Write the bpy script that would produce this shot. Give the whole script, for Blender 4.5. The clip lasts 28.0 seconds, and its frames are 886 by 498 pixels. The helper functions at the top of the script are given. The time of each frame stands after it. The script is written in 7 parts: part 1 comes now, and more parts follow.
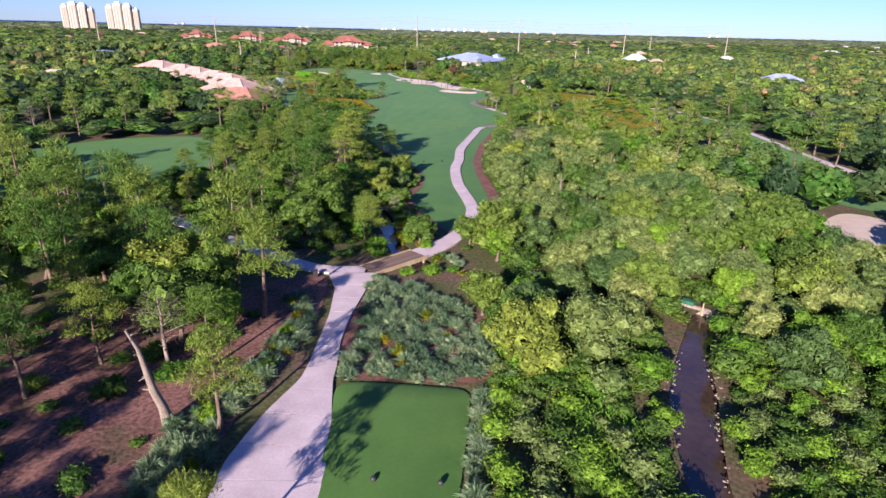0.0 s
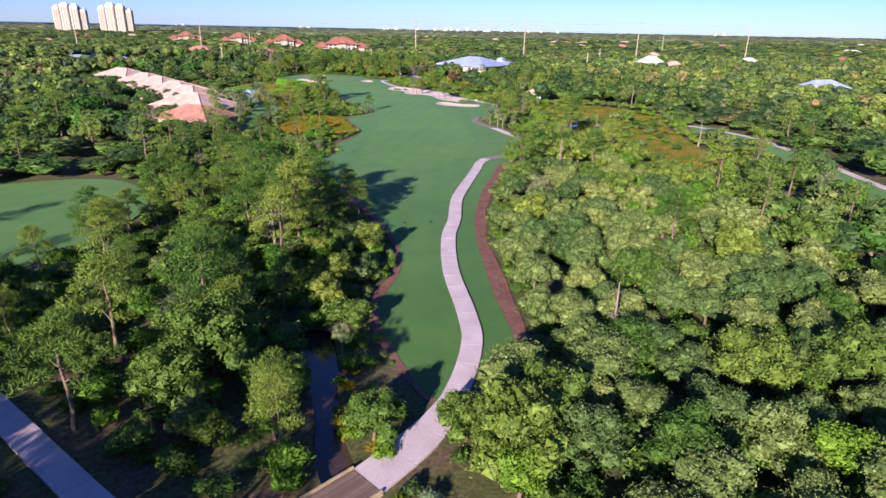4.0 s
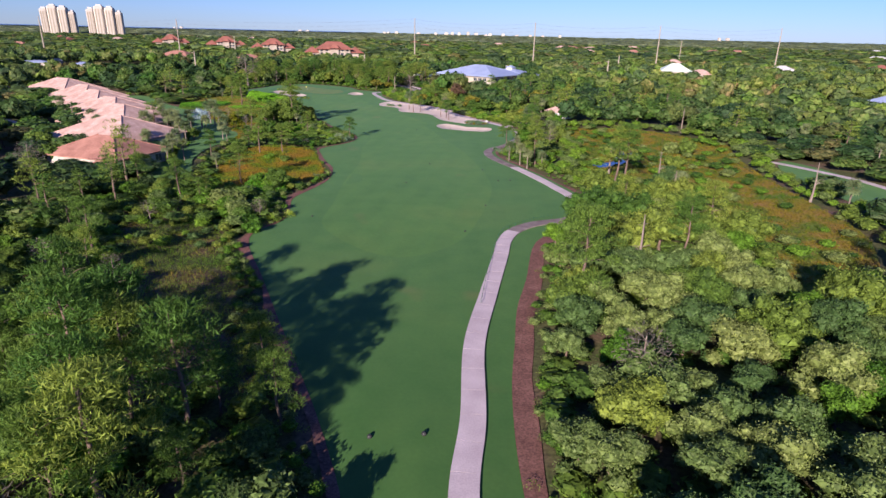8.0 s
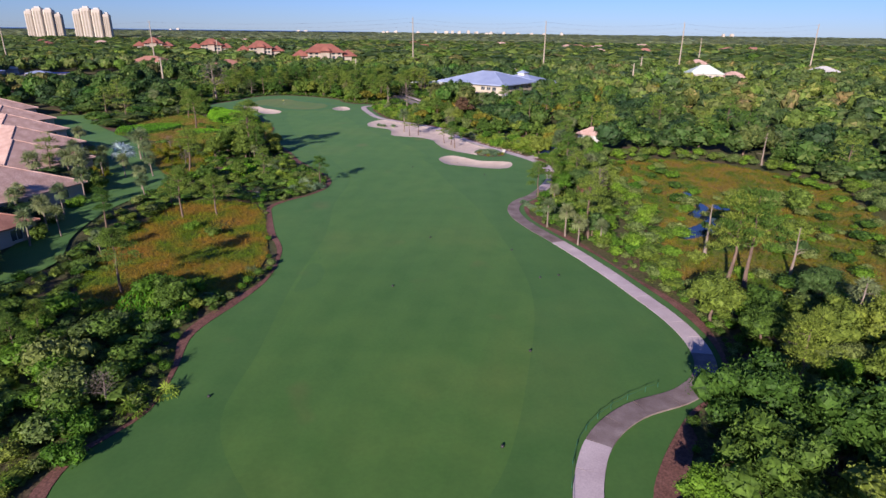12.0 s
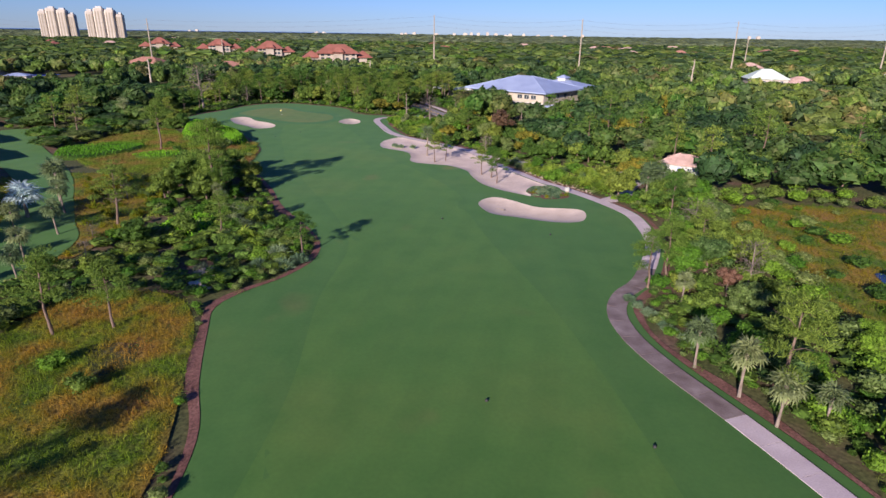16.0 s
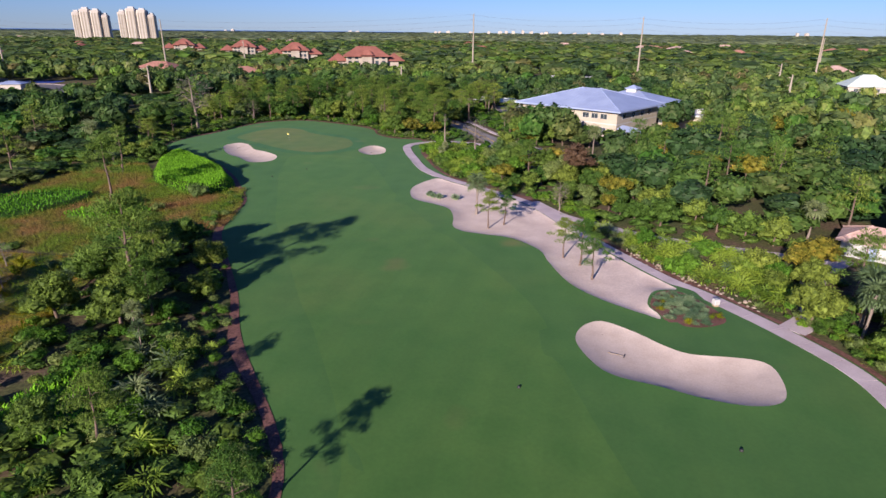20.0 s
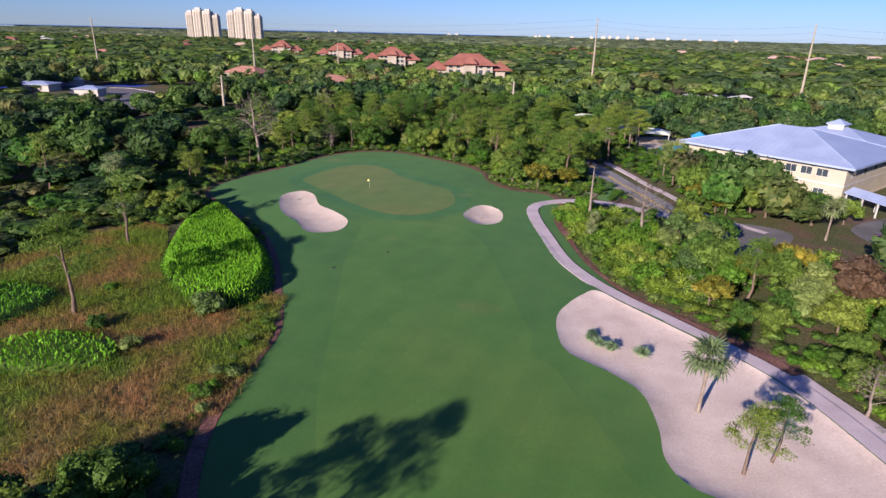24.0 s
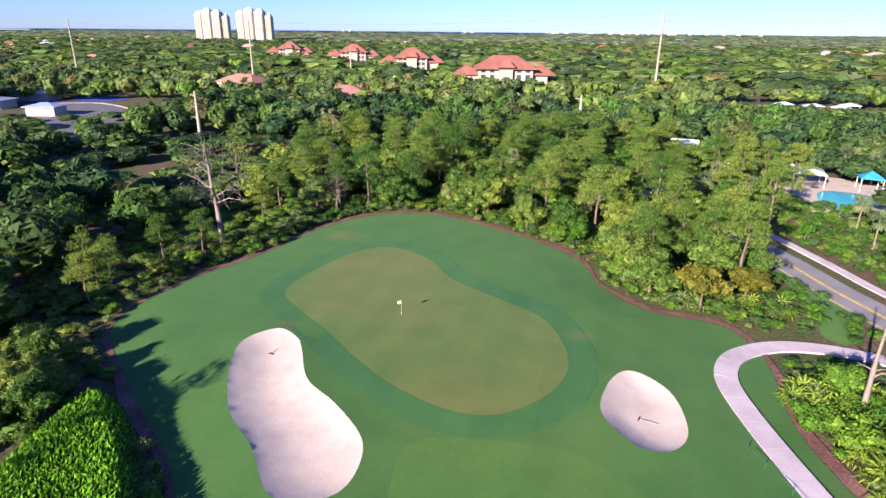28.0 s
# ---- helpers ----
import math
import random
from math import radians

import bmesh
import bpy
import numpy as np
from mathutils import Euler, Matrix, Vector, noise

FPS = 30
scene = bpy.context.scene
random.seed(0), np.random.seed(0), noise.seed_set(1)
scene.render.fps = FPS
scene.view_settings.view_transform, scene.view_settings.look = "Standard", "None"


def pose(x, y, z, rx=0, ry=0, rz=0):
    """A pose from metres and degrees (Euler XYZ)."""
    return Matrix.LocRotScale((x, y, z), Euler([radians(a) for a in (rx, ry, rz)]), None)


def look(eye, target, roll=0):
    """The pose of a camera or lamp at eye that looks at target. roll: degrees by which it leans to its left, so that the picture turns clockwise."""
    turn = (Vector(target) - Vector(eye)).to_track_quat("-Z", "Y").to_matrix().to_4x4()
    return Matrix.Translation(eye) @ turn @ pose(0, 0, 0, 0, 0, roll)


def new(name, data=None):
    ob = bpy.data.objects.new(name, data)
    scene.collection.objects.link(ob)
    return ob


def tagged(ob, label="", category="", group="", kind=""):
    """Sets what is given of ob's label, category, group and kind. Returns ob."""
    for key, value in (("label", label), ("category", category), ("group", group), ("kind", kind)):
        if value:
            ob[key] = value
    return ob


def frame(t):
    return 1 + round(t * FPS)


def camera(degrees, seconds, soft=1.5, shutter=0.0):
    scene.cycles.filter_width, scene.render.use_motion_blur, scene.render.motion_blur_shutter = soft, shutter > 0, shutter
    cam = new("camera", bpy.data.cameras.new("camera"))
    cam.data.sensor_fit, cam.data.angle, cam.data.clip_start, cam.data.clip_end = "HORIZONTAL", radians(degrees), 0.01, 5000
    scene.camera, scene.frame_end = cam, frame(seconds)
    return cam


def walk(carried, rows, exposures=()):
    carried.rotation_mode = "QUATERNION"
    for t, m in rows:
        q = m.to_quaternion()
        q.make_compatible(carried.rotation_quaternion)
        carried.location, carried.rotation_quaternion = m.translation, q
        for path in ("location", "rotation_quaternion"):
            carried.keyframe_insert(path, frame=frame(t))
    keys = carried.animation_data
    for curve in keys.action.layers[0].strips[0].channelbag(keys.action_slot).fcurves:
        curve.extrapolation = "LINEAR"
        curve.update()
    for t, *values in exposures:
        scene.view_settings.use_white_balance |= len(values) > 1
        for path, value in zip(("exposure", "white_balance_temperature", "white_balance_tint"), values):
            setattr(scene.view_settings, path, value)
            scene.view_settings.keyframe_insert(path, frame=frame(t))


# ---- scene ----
cam = camera(73.6, 28.0)
EV, KELVIN, TINT = 1.06, 6350, 21
PATH = [
    (0, (-1.999, 1.986, 32.731), (-1.975, 3.86, 32.032), 1.4),
    (0.5, (-1.795, 6.929, 32.881), (-1.772, 8.804, 32.184), 1.3),
    (1, (-1.545, 12.105, 33.104), (-1.52, 13.98, 32.408), 1.4),
    (1.5, (-1.197, 17.65, 33.409), (-1.171, 19.524, 32.711), 1.4),
    (2, (-0.755, 23.397, 33.681), (-0.733, 25.271, 32.982), 1.3),
    (2.5, (-0.434, 28.828, 34.03), (-0.414, 30.702, 33.332), 1.3),
    (3, (-0.039, 34.977, 34.323), (-0.024, 36.85, 33.623), 1.2),
    (3.5, (0.386, 41.468, 34.464), (0.399, 43.341, 33.762), 1.1),
    (5.5, (1.629, 73.689, 33.111), (1.641, 75.565, 32.418), 1.4),
    (6, (1.407, 80.541, 32.983), (1.421, 82.418, 32.293), 1.6),
    (6.5, (1.231, 87.649, 33.199), (1.243, 89.526, 32.509), 1.5),
    (7, (0.912, 94.814, 33.558), (0.923, 96.692, 32.868), 1.4),
    (7.5, (0.458, 102.473, 33.773), (0.471, 104.351, 33.085), 1.5),
    (8, (0.137, 109.617, 34.144), (0.149, 111.494, 33.454), 1.3),
    (8.5, (-0.098, 116.929, 34.324), (-0.087, 118.807, 33.635), 1.3),
    (9, (-0.157, 124.661, 34.522), (-0.146, 126.538, 33.831), 1.3),
    (9.5, (-0.137, 132.055, 34.697), (-0.127, 133.931, 34.005), 1.2),
    (10, (0.004, 138.917, 34.846), (0.012, 140.793, 34.152), 1.1),
    (10.5, (-0.065, 146.156, 34.957), (-0.056, 148.032, 34.264), 1.0),
    (11, (-0.492, 153.463, 34.925), (-0.482, 155.339, 34.233), 1.0),
    (11.5, (-0.753, 160.456, 35.385), (-0.746, 162.331, 34.689), 0.9),
    (12, (-1.012, 167.32, 35.44), (-1.006, 169.195, 34.746), 0.7),
    (12.5, (-1.736, 174.172, 35.702), (-1.73, 176.048, 35.007), 0.9),
    (14.5, (-3.772, 202.067, 33.383), (-3.8, 203.944, 32.694), 0.9),
    (15, (-4.609, 208.111, 33.335), (-4.644, 209.988, 32.646), 0.9),
    (15.5, (-5.372, 214.151, 33.253), (-5.414, 216.028, 32.564), 0.8),
    (16, (-6.124, 220.174, 33.15), (-6.171, 222.051, 32.461), 0.8),
    (16.5, (-6.63, 226.998, 32.992), (-6.682, 228.875, 32.303), 0.7),
    (17, (-7.385, 233.695, 32.907), (-7.441, 235.571, 32.218), 0.7),
    (17.5, (-7.895, 240.461, 32.915), (-7.962, 242.337, 32.224), 0.5),
    (18, (-8.718, 247.1, 33.02), (-8.793, 248.975, 32.329), 0.5),
    (18.5, (-9.63, 253.815, 33.346), (-9.714, 255.688, 32.652), 0.4),
    (19, (-10.599, 260.404, 33.789), (-10.7, 262.276, 33.093), 0.3),
    (19.5, (-11.589, 267.145, 34.153), (-11.714, 269.015, 33.455), 0.3),
    (20, (-12.699, 273.675, 34.565), (-12.849, 275.544, 33.87), 0.5),
    (20.5, (-13.885, 280.554, 34.836), (-14.073, 282.42, 34.143), 0.8),
    (21, (-15.006, 287.526, 35.078), (-15.241, 289.388, 34.386), 1.0),
    (21.5, (-16.441, 294.471, 35.421), (-16.73, 296.325, 34.728), 0.9),
    (22, (-18.513, 301.111, 35.766), (-18.84, 302.958, 35.074), 1.1),
    (22.5, (-20.734, 308.456, 35.867), (-21.09, 310.299, 35.176), 1.3),
    (24.5, (-32.179, 338.985, 36.158), (-32.624, 340.808, 35.466), 1.2),
    (25, (-35.075, 346.746, 36.281), (-35.53, 348.566, 35.587), 1.1),
    (25.5, (-38.227, 354.661, 36.249), (-38.689, 356.479, 35.555), 1.0),
    (26, (-41.45, 362.595, 36.424), (-41.918, 364.41, 35.727), 0.7),
    (26.5, (-44.717, 370.593, 36.589), (-45.191, 372.406, 35.89), 0.5),
    (27, (-48.091, 378.588, 36.638), (-48.569, 380.4, 35.937), 0.4),
    (27.5, (-51.322, 385.989, 36.445), (-51.799, 387.801, 35.745), 0.3),
    (28, (-54.7, 393.937, 36.103), (-55.177, 395.75, 35.406), 0.5),
]
walk(cam, [(t, look(eye, target, roll)) for t, eye, target, roll in PATH], exposures=[(t, EV + e, KELVIN, TINT + 3 * max(0.0, min(1.0, (14 - t) / 6))) for t, e in ((0, 0.55), (3, 0.57), (6, 0.36), (9, 0.1), (12, -0.03), (22, 0.0), (24.5, 0.16), (26, 0.35), (27, 0.58), (28, 0.8))])

# ---- light: low morning sun behind the camera, clear sky ----
SUN_AZ, SUN_EL = radians(202), radians(19)
sun_dir = Vector((math.sin(SUN_AZ) * math.cos(SUN_EL), math.cos(SUN_AZ) * math.cos(SUN_EL), math.sin(SUN_EL)))
world = bpy.data.worlds.new("sky")
scene.world = world
world.use_nodes = True
wn = world.node_tree
sky = wn.nodes.new("ShaderNodeTexSky")
sky.sky_type, sky.sun_disc = "NISHITA", False
sky.sun_elevation, sky.sun_rotation = SUN_EL, SUN_AZ
sky.air_density, sky.dust_density, sky.ozone_density = 1.0, 0.0, 4.0
sky.altitude = 0
wn.nodes["Background"].inputs[1].default_value = 0.08
clear = wn.nodes.new("ShaderNodeMix")
clear.data_type, clear.blend_type = "RGBA", "MULTIPLY"
clear.inputs[0].default_value, clear.inputs[7].default_value = 1.0, (0.31, 0.44, 0.79, 1)
wn.links.new(sky.outputs[0], clear.inputs[6])
wn.links.new(clear.outputs[2], wn.nodes["Background"].inputs[0])
sun = new("sun", bpy.data.lights.new("sun", "SUN"))
sun.data.energy, sun.data.angle, sun.data.color = 4.4, radians(0.6), (1.0, 0.91, 0.78)
sun.matrix_world = look(sun_dir * 500, (0, 0, 0))

# ---- materials ----
def material(name, rough=0.8, spec=0.3):
    m = bpy.data.materials.new(name)
    m.use_nodes = True
    b = m.node_tree.nodes["Principled BSDF"]
    b.inputs["Roughness"].default_value = rough
    b.inputs["Specular IOR Level"].default_value = spec
    return m, m.node_tree, b


def tex(nt, kind, scale, detail=4.0, space="Object", stretch=None):
    """A noise, voronoi or wave texture in metres."""
    co = nt.nodes.new("ShaderNodeTexCoord")
    n = nt.nodes.new({"noise": "ShaderNodeTexNoise", "voronoi": "ShaderNodeTexVoronoi", "wave": "ShaderNodeTexWave"}[kind])
    n.inputs["Scale"].default_value = scale
    if kind != "voronoi":
        n.inputs["Detail"].default_value = detail
    src = co.outputs[space]
    if stretch:
        mp = nt.nodes.new("ShaderNodeMapping")
        mp.inputs["Scale"].default_value = stretch
        nt.links.new(src, mp.inputs["Vector"])
        src = mp.outputs[0]
    nt.links.new(src, n.inputs["Vector"])
    return n


def ramp(nt, source, stops):
    r = nt.nodes.new("ShaderNodeValToRGB")
    el = r.color_ramp.elements
    while len(el) < len(stops):
        el.new(0.5)
    for e, (p, c) in zip(el, stops):
        e.position, e.color = p, (*c, 1)
    nt.links.new(source, r.inputs[0])
    return r.outputs[0]


def mix(nt, a, b, fac, mode="MIX"):
    m = nt.nodes.new("ShaderNodeMix")
    m.data_type, m.blend_type = "RGBA", mode
    for sock, v in ((m.inputs[6], a), (m.inputs[7], b), (m.inputs[0], fac)):
        if isinstance(v, (tuple, list)):
            sock.default_value = (*v, 1)
        elif isinstance(v, (int, float)):
            sock.default_value = v
        else:
            nt.links.new(v, sock)
    return m.outputs[2]


def bump(nt, b, source, strength, distance):
    n = nt.nodes.new("ShaderNodeBump")
    n.inputs["Strength"].default_value, n.inputs["Distance"].default_value = strength, distance
    nt.links.new(source, n.inputs["Height"])
    nt.links.new(n.outputs[0], b.inputs["Normal"])


def surface(name, stops, scale, fine=None, rough=0.85, relief=0.0, spec=0.25, stretch=None):
    """Two scales of variation: broad patches by the ramp, fine grain on top, and relief from the grain."""
    m, nt, b = material(name, rough, spec)
    broad = tex(nt, "noise", scale, 6.0, stretch=stretch)
    col = ramp(nt, broad.outputs[0], stops)
    if fine:
        grain = tex(nt, "noise", fine[0], 3.0)
        col = mix(nt, col, ramp(nt, grain.outputs[0], [(0.3, (1 - fine[1],) * 3), (0.7, (1 + fine[1],) * 3)]), 1.0, "MULTIPLY")
        if relief:
            bump(nt, b, grain.outputs[0], 0.6, relief)
    nt.links.new(col, b.inputs["Base Color"])
    return m


def leaf(name, dark, light, hue=0.035, rough=0.6, tip=None, patches=None, speck=2.6, kinds=None, fresh=(0.98, 1.0, 1.04)):
    """Foliage: each leaf clump differs a little, each plant a little more; patches: (scale, colour stops) over the ground; kinds: colour stops from tree to tree."""
    m, nt, b = material(name, rough, 0.2)
    dark, light, tip = (tuple(v * q * w for v, w in zip(c, fresh)) if c else None for c, q in ((dark, 1.0), (light, 1.14), (tip, 1.2)))
    geo, info = nt.nodes.new("ShaderNodeNewGeometry"), nt.nodes.new("ShaderNodeObjectInfo")
    stops = [(0.0, dark), (0.8, light)] + ([(1.0, tip)] if tip else [])
    col = ramp(nt, geo.outputs["Random Per Island"], stops)
    if patches:
        spot = tex(nt, "noise", patches[0], 3.0)
        col = mix(nt, col, ramp(nt, spot.outputs[0], patches[1]), 1.0, "MULTIPLY")
    if kinds:
        one = nt.nodes.new("ShaderNodeAttribute")
        one.attribute_name = "kind_of_tree"
        col = mix(nt, col, ramp(nt, one.outputs["Fac"], kinds), 1.0, "MULTIPLY")
    if speck:
        grain = tex(nt, "noise", speck, 3.0)
        col = mix(nt, col, ramp(nt, grain.outputs[0], [(0.36, (0.68, 0.7, 0.66)), (0.5, (1.0, 1.0, 1.0)), (0.64, (1.26, 1.26, 1.15))]), 1.0, "MULTIPLY")
        bump(nt, b, grain.outputs[0], 0.7, 0.5 / speck)
    hsv = nt.nodes.new("ShaderNodeHueSaturation")
    ma = nt.nodes.new("ShaderNodeMapRange")
    ma.inputs[3].default_value, ma.inputs[4].default_value = 0.5 - hue, 0.5 + hue
    mv = nt.nodes.new("ShaderNodeMapRange")
    mv.inputs[3].default_value, mv.inputs[4].default_value = 1.3, 0.66
    for q in (ma, mv):
        nt.links.new(info.outputs["Random"], q.inputs[0])
    nt.links.new(ma.outputs[0], hsv.inputs["Hue"])
    nt.links.new(mv.outputs[0], hsv.inputs["Value"])
    nt.links.new(col, hsv.inputs["Color"])
    nt.links.new(hsv.outputs[0], b.inputs["Base Color"])
    tr = nt.nodes.new("ShaderNodeBsdfTranslucent")
    nt.links.new(hsv.outputs[0], tr.inputs[0])
    mx = nt.nodes.new("ShaderNodeMixShader")
    mx.inputs[0].default_value = 0.45
    nt.links.new(b.outputs[0], mx.inputs[1])
    nt.links.new(tr.outputs[0], mx.inputs[2])
    nt.links.new(mx.outputs[0], nt.nodes["Material Output"].inputs["Surface"])
    return m


def turf(name, stops, worn=(0.17, 0.115, 0.05), stripe=0.022, heading=0.0, worn_at=0.67):
    """Mown grass: broad tone, faint mowing bands, fine grain and a few worn brownish spots."""
    m, nt, b = material(name, 0.8, 0.2)
    b.inputs["Sheen Weight"].default_value, b.inputs["Sheen Roughness"].default_value = 0.042, 0.5
    b.inputs["Sheen Tint"].default_value = (0.5, 1.0, 0.6, 1)
    stops = [(at, (c[0] * 0.84, c[1] * 0.94, c[2] * 0.88)) for at, c in stops]
    col = ramp(nt, tex(nt, "noise", 0.035, 5.0).outputs[0], stops)
    spots = ramp(nt, tex(nt, "noise", 0.085, 2.0).outputs[0], [(worn_at, (0, 0, 0)), (worn_at + 0.14, (0.42, 0.42, 0.42))])
    col = mix(nt, col, worn, spots)
    band = tex(nt, "wave", 0.055, 1.0)
    band.inputs["Distortion"].default_value = 1.2
    mp = nt.nodes.new("ShaderNodeMapping")
    mp.inputs["Rotation"].default_value = (0, 0, heading)
    co = nt.nodes.new("ShaderNodeTexCoord")
    nt.links.new(co.outputs["Object"], mp.inputs["Vector"])
    nt.links.new(mp.outputs[0], band.inputs["Vector"])
    col = mix(nt, col, ramp(nt, band.outputs[0], [(0.35, (1 - stripe,) * 3), (0.65, (1 + stripe,) * 3)]), 1.0, "MULTIPLY")
    grain = tex(nt, "noise", 2.5, 4.0)
    col = mix(nt, col, ramp(nt, grain.outputs[0], [(0.3, (0.94, 0.94, 0.94)), (0.7, (1.06, 1.06, 1.06))]), 1.0, "MULTIPLY")
    mottle = tex(nt, "noise", 0.22, 4.0)
    col = mix(nt, col, ramp(nt, mottle.outputs[0], [(0.32, (0.86, 0.93, 0.88)), (0.5, (1.0, 1.0, 1.0)), (0.7, (1.12, 1.06, 1.05))]), 1.0, "MULTIPLY")
    bump(nt, b, grain.outputs[0], 0.25, 0.01)
    nt.links.new(col, b.inputs["Base Color"])
    return m


M = {}
M["litter"] = surface("forest_litter", [(0.3, (0.05, 0.066, 0.02)), (0.5, (0.075, 0.075, 0.028)), (0.6, (0.105, 0.07, 0.045)), (0.75, (0.15, 0.085, 0.065))], 0.12, (2.2, 0.45), 0.95, 0.08)
M["straw"] = surface("pine_straw", [(0.3, (0.07, 0.055, 0.03)), (0.45, (0.135, 0.066, 0.052)), (0.7, (0.2, 0.10, 0.082))], 0.2, (2.6, 0.5), 0.95, 0.08)
M["mulch"] = surface("pine_mulch", [(0.3, (0.115, 0.052, 0.04)), (0.6, (0.175, 0.083, 0.066)), (0.8, (0.24, 0.13, 0.1))], 0.35, (5.0, 0.4), 0.95, 0.05)
M["fairway"] = turf("mown_fairway", [(0.35, (0.062, 0.134, 0.028)), (0.55, (0.073, 0.146, 0.03)), (0.7, (0.09, 0.148, 0.032))], heading=0.2)
M["rough"] = turf("rough_turf", [(0.35, (0.052, 0.12, 0.028)), (0.55, (0.061, 0.132, 0.03)), (0.7, (0.076, 0.137, 0.032))], stripe=0.015)
M["collar"] = turf("collar_turf", [(0.35, (0.036, 0.108, 0.034)), (0.6, (0.05, 0.128, 0.036))], stripe=0.03)
M["green"] = turf("putting_green", [(0.35, (0.09, 0.135, 0.032)), (0.5, (0.115, 0.14, 0.036)), (0.65, (0.14, 0.138, 0.04))], worn=(0.16, 0.13, 0.06), stripe=0.02, worn_at=0.62)
M["sand"] = surface("bunker_sand", [(0.3, (0.43, 0.345, 0.29)), (0.6, (0.49, 0.40, 0.34)), (0.8, (0.53, 0.44, 0.38))], 0.4, (6.0, 0.08), 0.95, 0.02)
M["waste"] = surface("waste_sand", [(0.3, (0.50, 0.39, 0.335)), (0.6, (0.60, 0.485, 0.415)), (0.8, (0.66, 0.545, 0.475))], 0.25, (4.0, 0.1), 0.95, 0.02)
M["path"] = surface("cart_path_concrete", [(0.3, (0.40, 0.325, 0.34)), (0.6, (0.48, 0.40, 0.415)), (0.8, (0.56, 0.475, 0.49))], 0.3, (7.0, 0.1), 0.85, 0.01)
M["path_dark"] = surface("darker_concrete", [(0.3, (0.13, 0.095, 0.09)), (0.6, (0.21, 0.165, 0.16)), (0.8, (0.29, 0.24, 0.235))], 0.5, (7.0, 0.12), 0.85, 0.01)
M["plank"] = surface("weathered_plank", [(0.3, (0.10, 0.065, 0.05)), (0.7, (0.17, 0.12, 0.1))], 1.2, (9.0, 0.2), 0.8, 0.01)
M["timber"] = surface("bleached_timber", [(0.3, (0.28, 0.21, 0.12)), (0.7, (0.4, 0.31, 0.2))], 1.2, (9.0, 0.2), 0.8, 0.01)
M["asphalt"] = surface("asphalt", [(0.3, (0.10, 0.095, 0.1)), (0.7, (0.16, 0.15, 0.155))], 0.2, (8.0, 0.12), 0.85)
M["worn_asphalt"] = surface("worn_road_asphalt", [(0.3, (0.17, 0.16, 0.165)), (0.7, (0.24, 0.225, 0.23))], 0.2, (8.0, 0.12), 0.85)
M["tan_soil"] = surface("tan_meadow_soil", [(0.34, (0.08, 0.115, 0.022)), (0.48, (0.14, 0.13, 0.036)), (0.6, (0.2, 0.155, 0.06)), (0.74, (0.25, 0.18, 0.085))], 0.1, (3.5, 0.5), 0.95, 0.2)
M["meadow"] = surface("dry_meadow_soil", [(0.34, (0.075, 0.125, 0.014)), (0.47, (0.14, 0.14, 0.018)), (0.58, (0.22, 0.145, 0.024)), (0.74, (0.23, 0.125, 0.045))], 0.16, (3.5, 0.6), 0.95, 0.2)
M["bark"] = surface("pine_bark", [(0.3, (0.085, 0.056, 0.042)), (0.7, (0.19, 0.135, 0.105))], 1.5, (9.0, 0.3), 0.95, 0.03, stretch=(3, 3, 0.6))
M["deadwood"] = surface("bleached_deadwood", [(0.3, (0.14, 0.105, 0.085)), (0.7, (0.25, 0.205, 0.17))], 1.5, (8.0, 0.25), 0.9, 0.02, stretch=(3, 3, 0.5))
M["stucco"] = surface("pale_stucco", [(0.3, (0.38, 0.335, 0.285)), (0.7, (0.45, 0.405, 0.355))], 0.3, (3.0, 0.05), 0.9)
M["white"] = surface("white_paint", [(0.3, (0.42, 0.41, 0.39)), (0.7, (0.5, 0.49, 0.47))], 0.3, (3.0, 0.05), 0.7)
M["condo_wall"] = surface("cream_wall_paint", [(0.3, (0.3, 0.25, 0.2)), (0.7, (0.38, 0.33, 0.27))], 0.2, (2.0, 0.1), 0.9)
M["club_wall"] = surface("sand_stucco", [(0.3, (0.36, 0.31, 0.24)), (0.7, (0.43, 0.375, 0.3))], 0.3, (3.0, 0.08), 0.9)
M["rooftile"] = surface("pink_clay_tile", [(0.3, (0.36, 0.23, 0.19)), (0.5, (0.46, 0.305, 0.255)), (0.7, (0.54, 0.38, 0.325))], 0.4, (5.0, 0.25), 0.85, 0.03)
M["redtile"] = surface("red_clay_tile", [(0.3, (0.2, 0.075, 0.055)), (0.6, (0.26, 0.10, 0.075)), (0.8, (0.31, 0.14, 0.11))], 0.2, (3.0, 0.15), 0.85, 0.03)
M["browntile"] = surface("brown_clay_tile", [(0.3, (0.26, 0.12, 0.09)), (0.7, (0.4, 0.2, 0.15))], 0.4, (5.0, 0.2), 0.85, 0.03)
M["bluemetal"] = surface("blue_grey_metal_roof", [(0.3, (0.24, 0.29, 0.44)), (0.7, (0.31, 0.37, 0.52))], 0.15, (2.0, 0.06), 0.5, spec=0.4)
M["greenmetal"] = surface("pale_green_metal_roof", [(0.3, (0.42, 0.5, 0.44)), (0.7, (0.55, 0.62, 0.55))], 0.2, (2.0, 0.06), 0.5)
M["glass"] = surface("dark_window_glass", [(0.3, (0.03, 0.04, 0.05)), (0.7, (0.06, 0.075, 0.09))], 0.2, None, 0.12, spec=0.6)
M["pool"] = surface("pool_water", [(0.3, (0.05, 0.38, 0.52)), (0.7, (0.09, 0.48, 0.6))], 0.3, None, 0.1, spec=0.5)
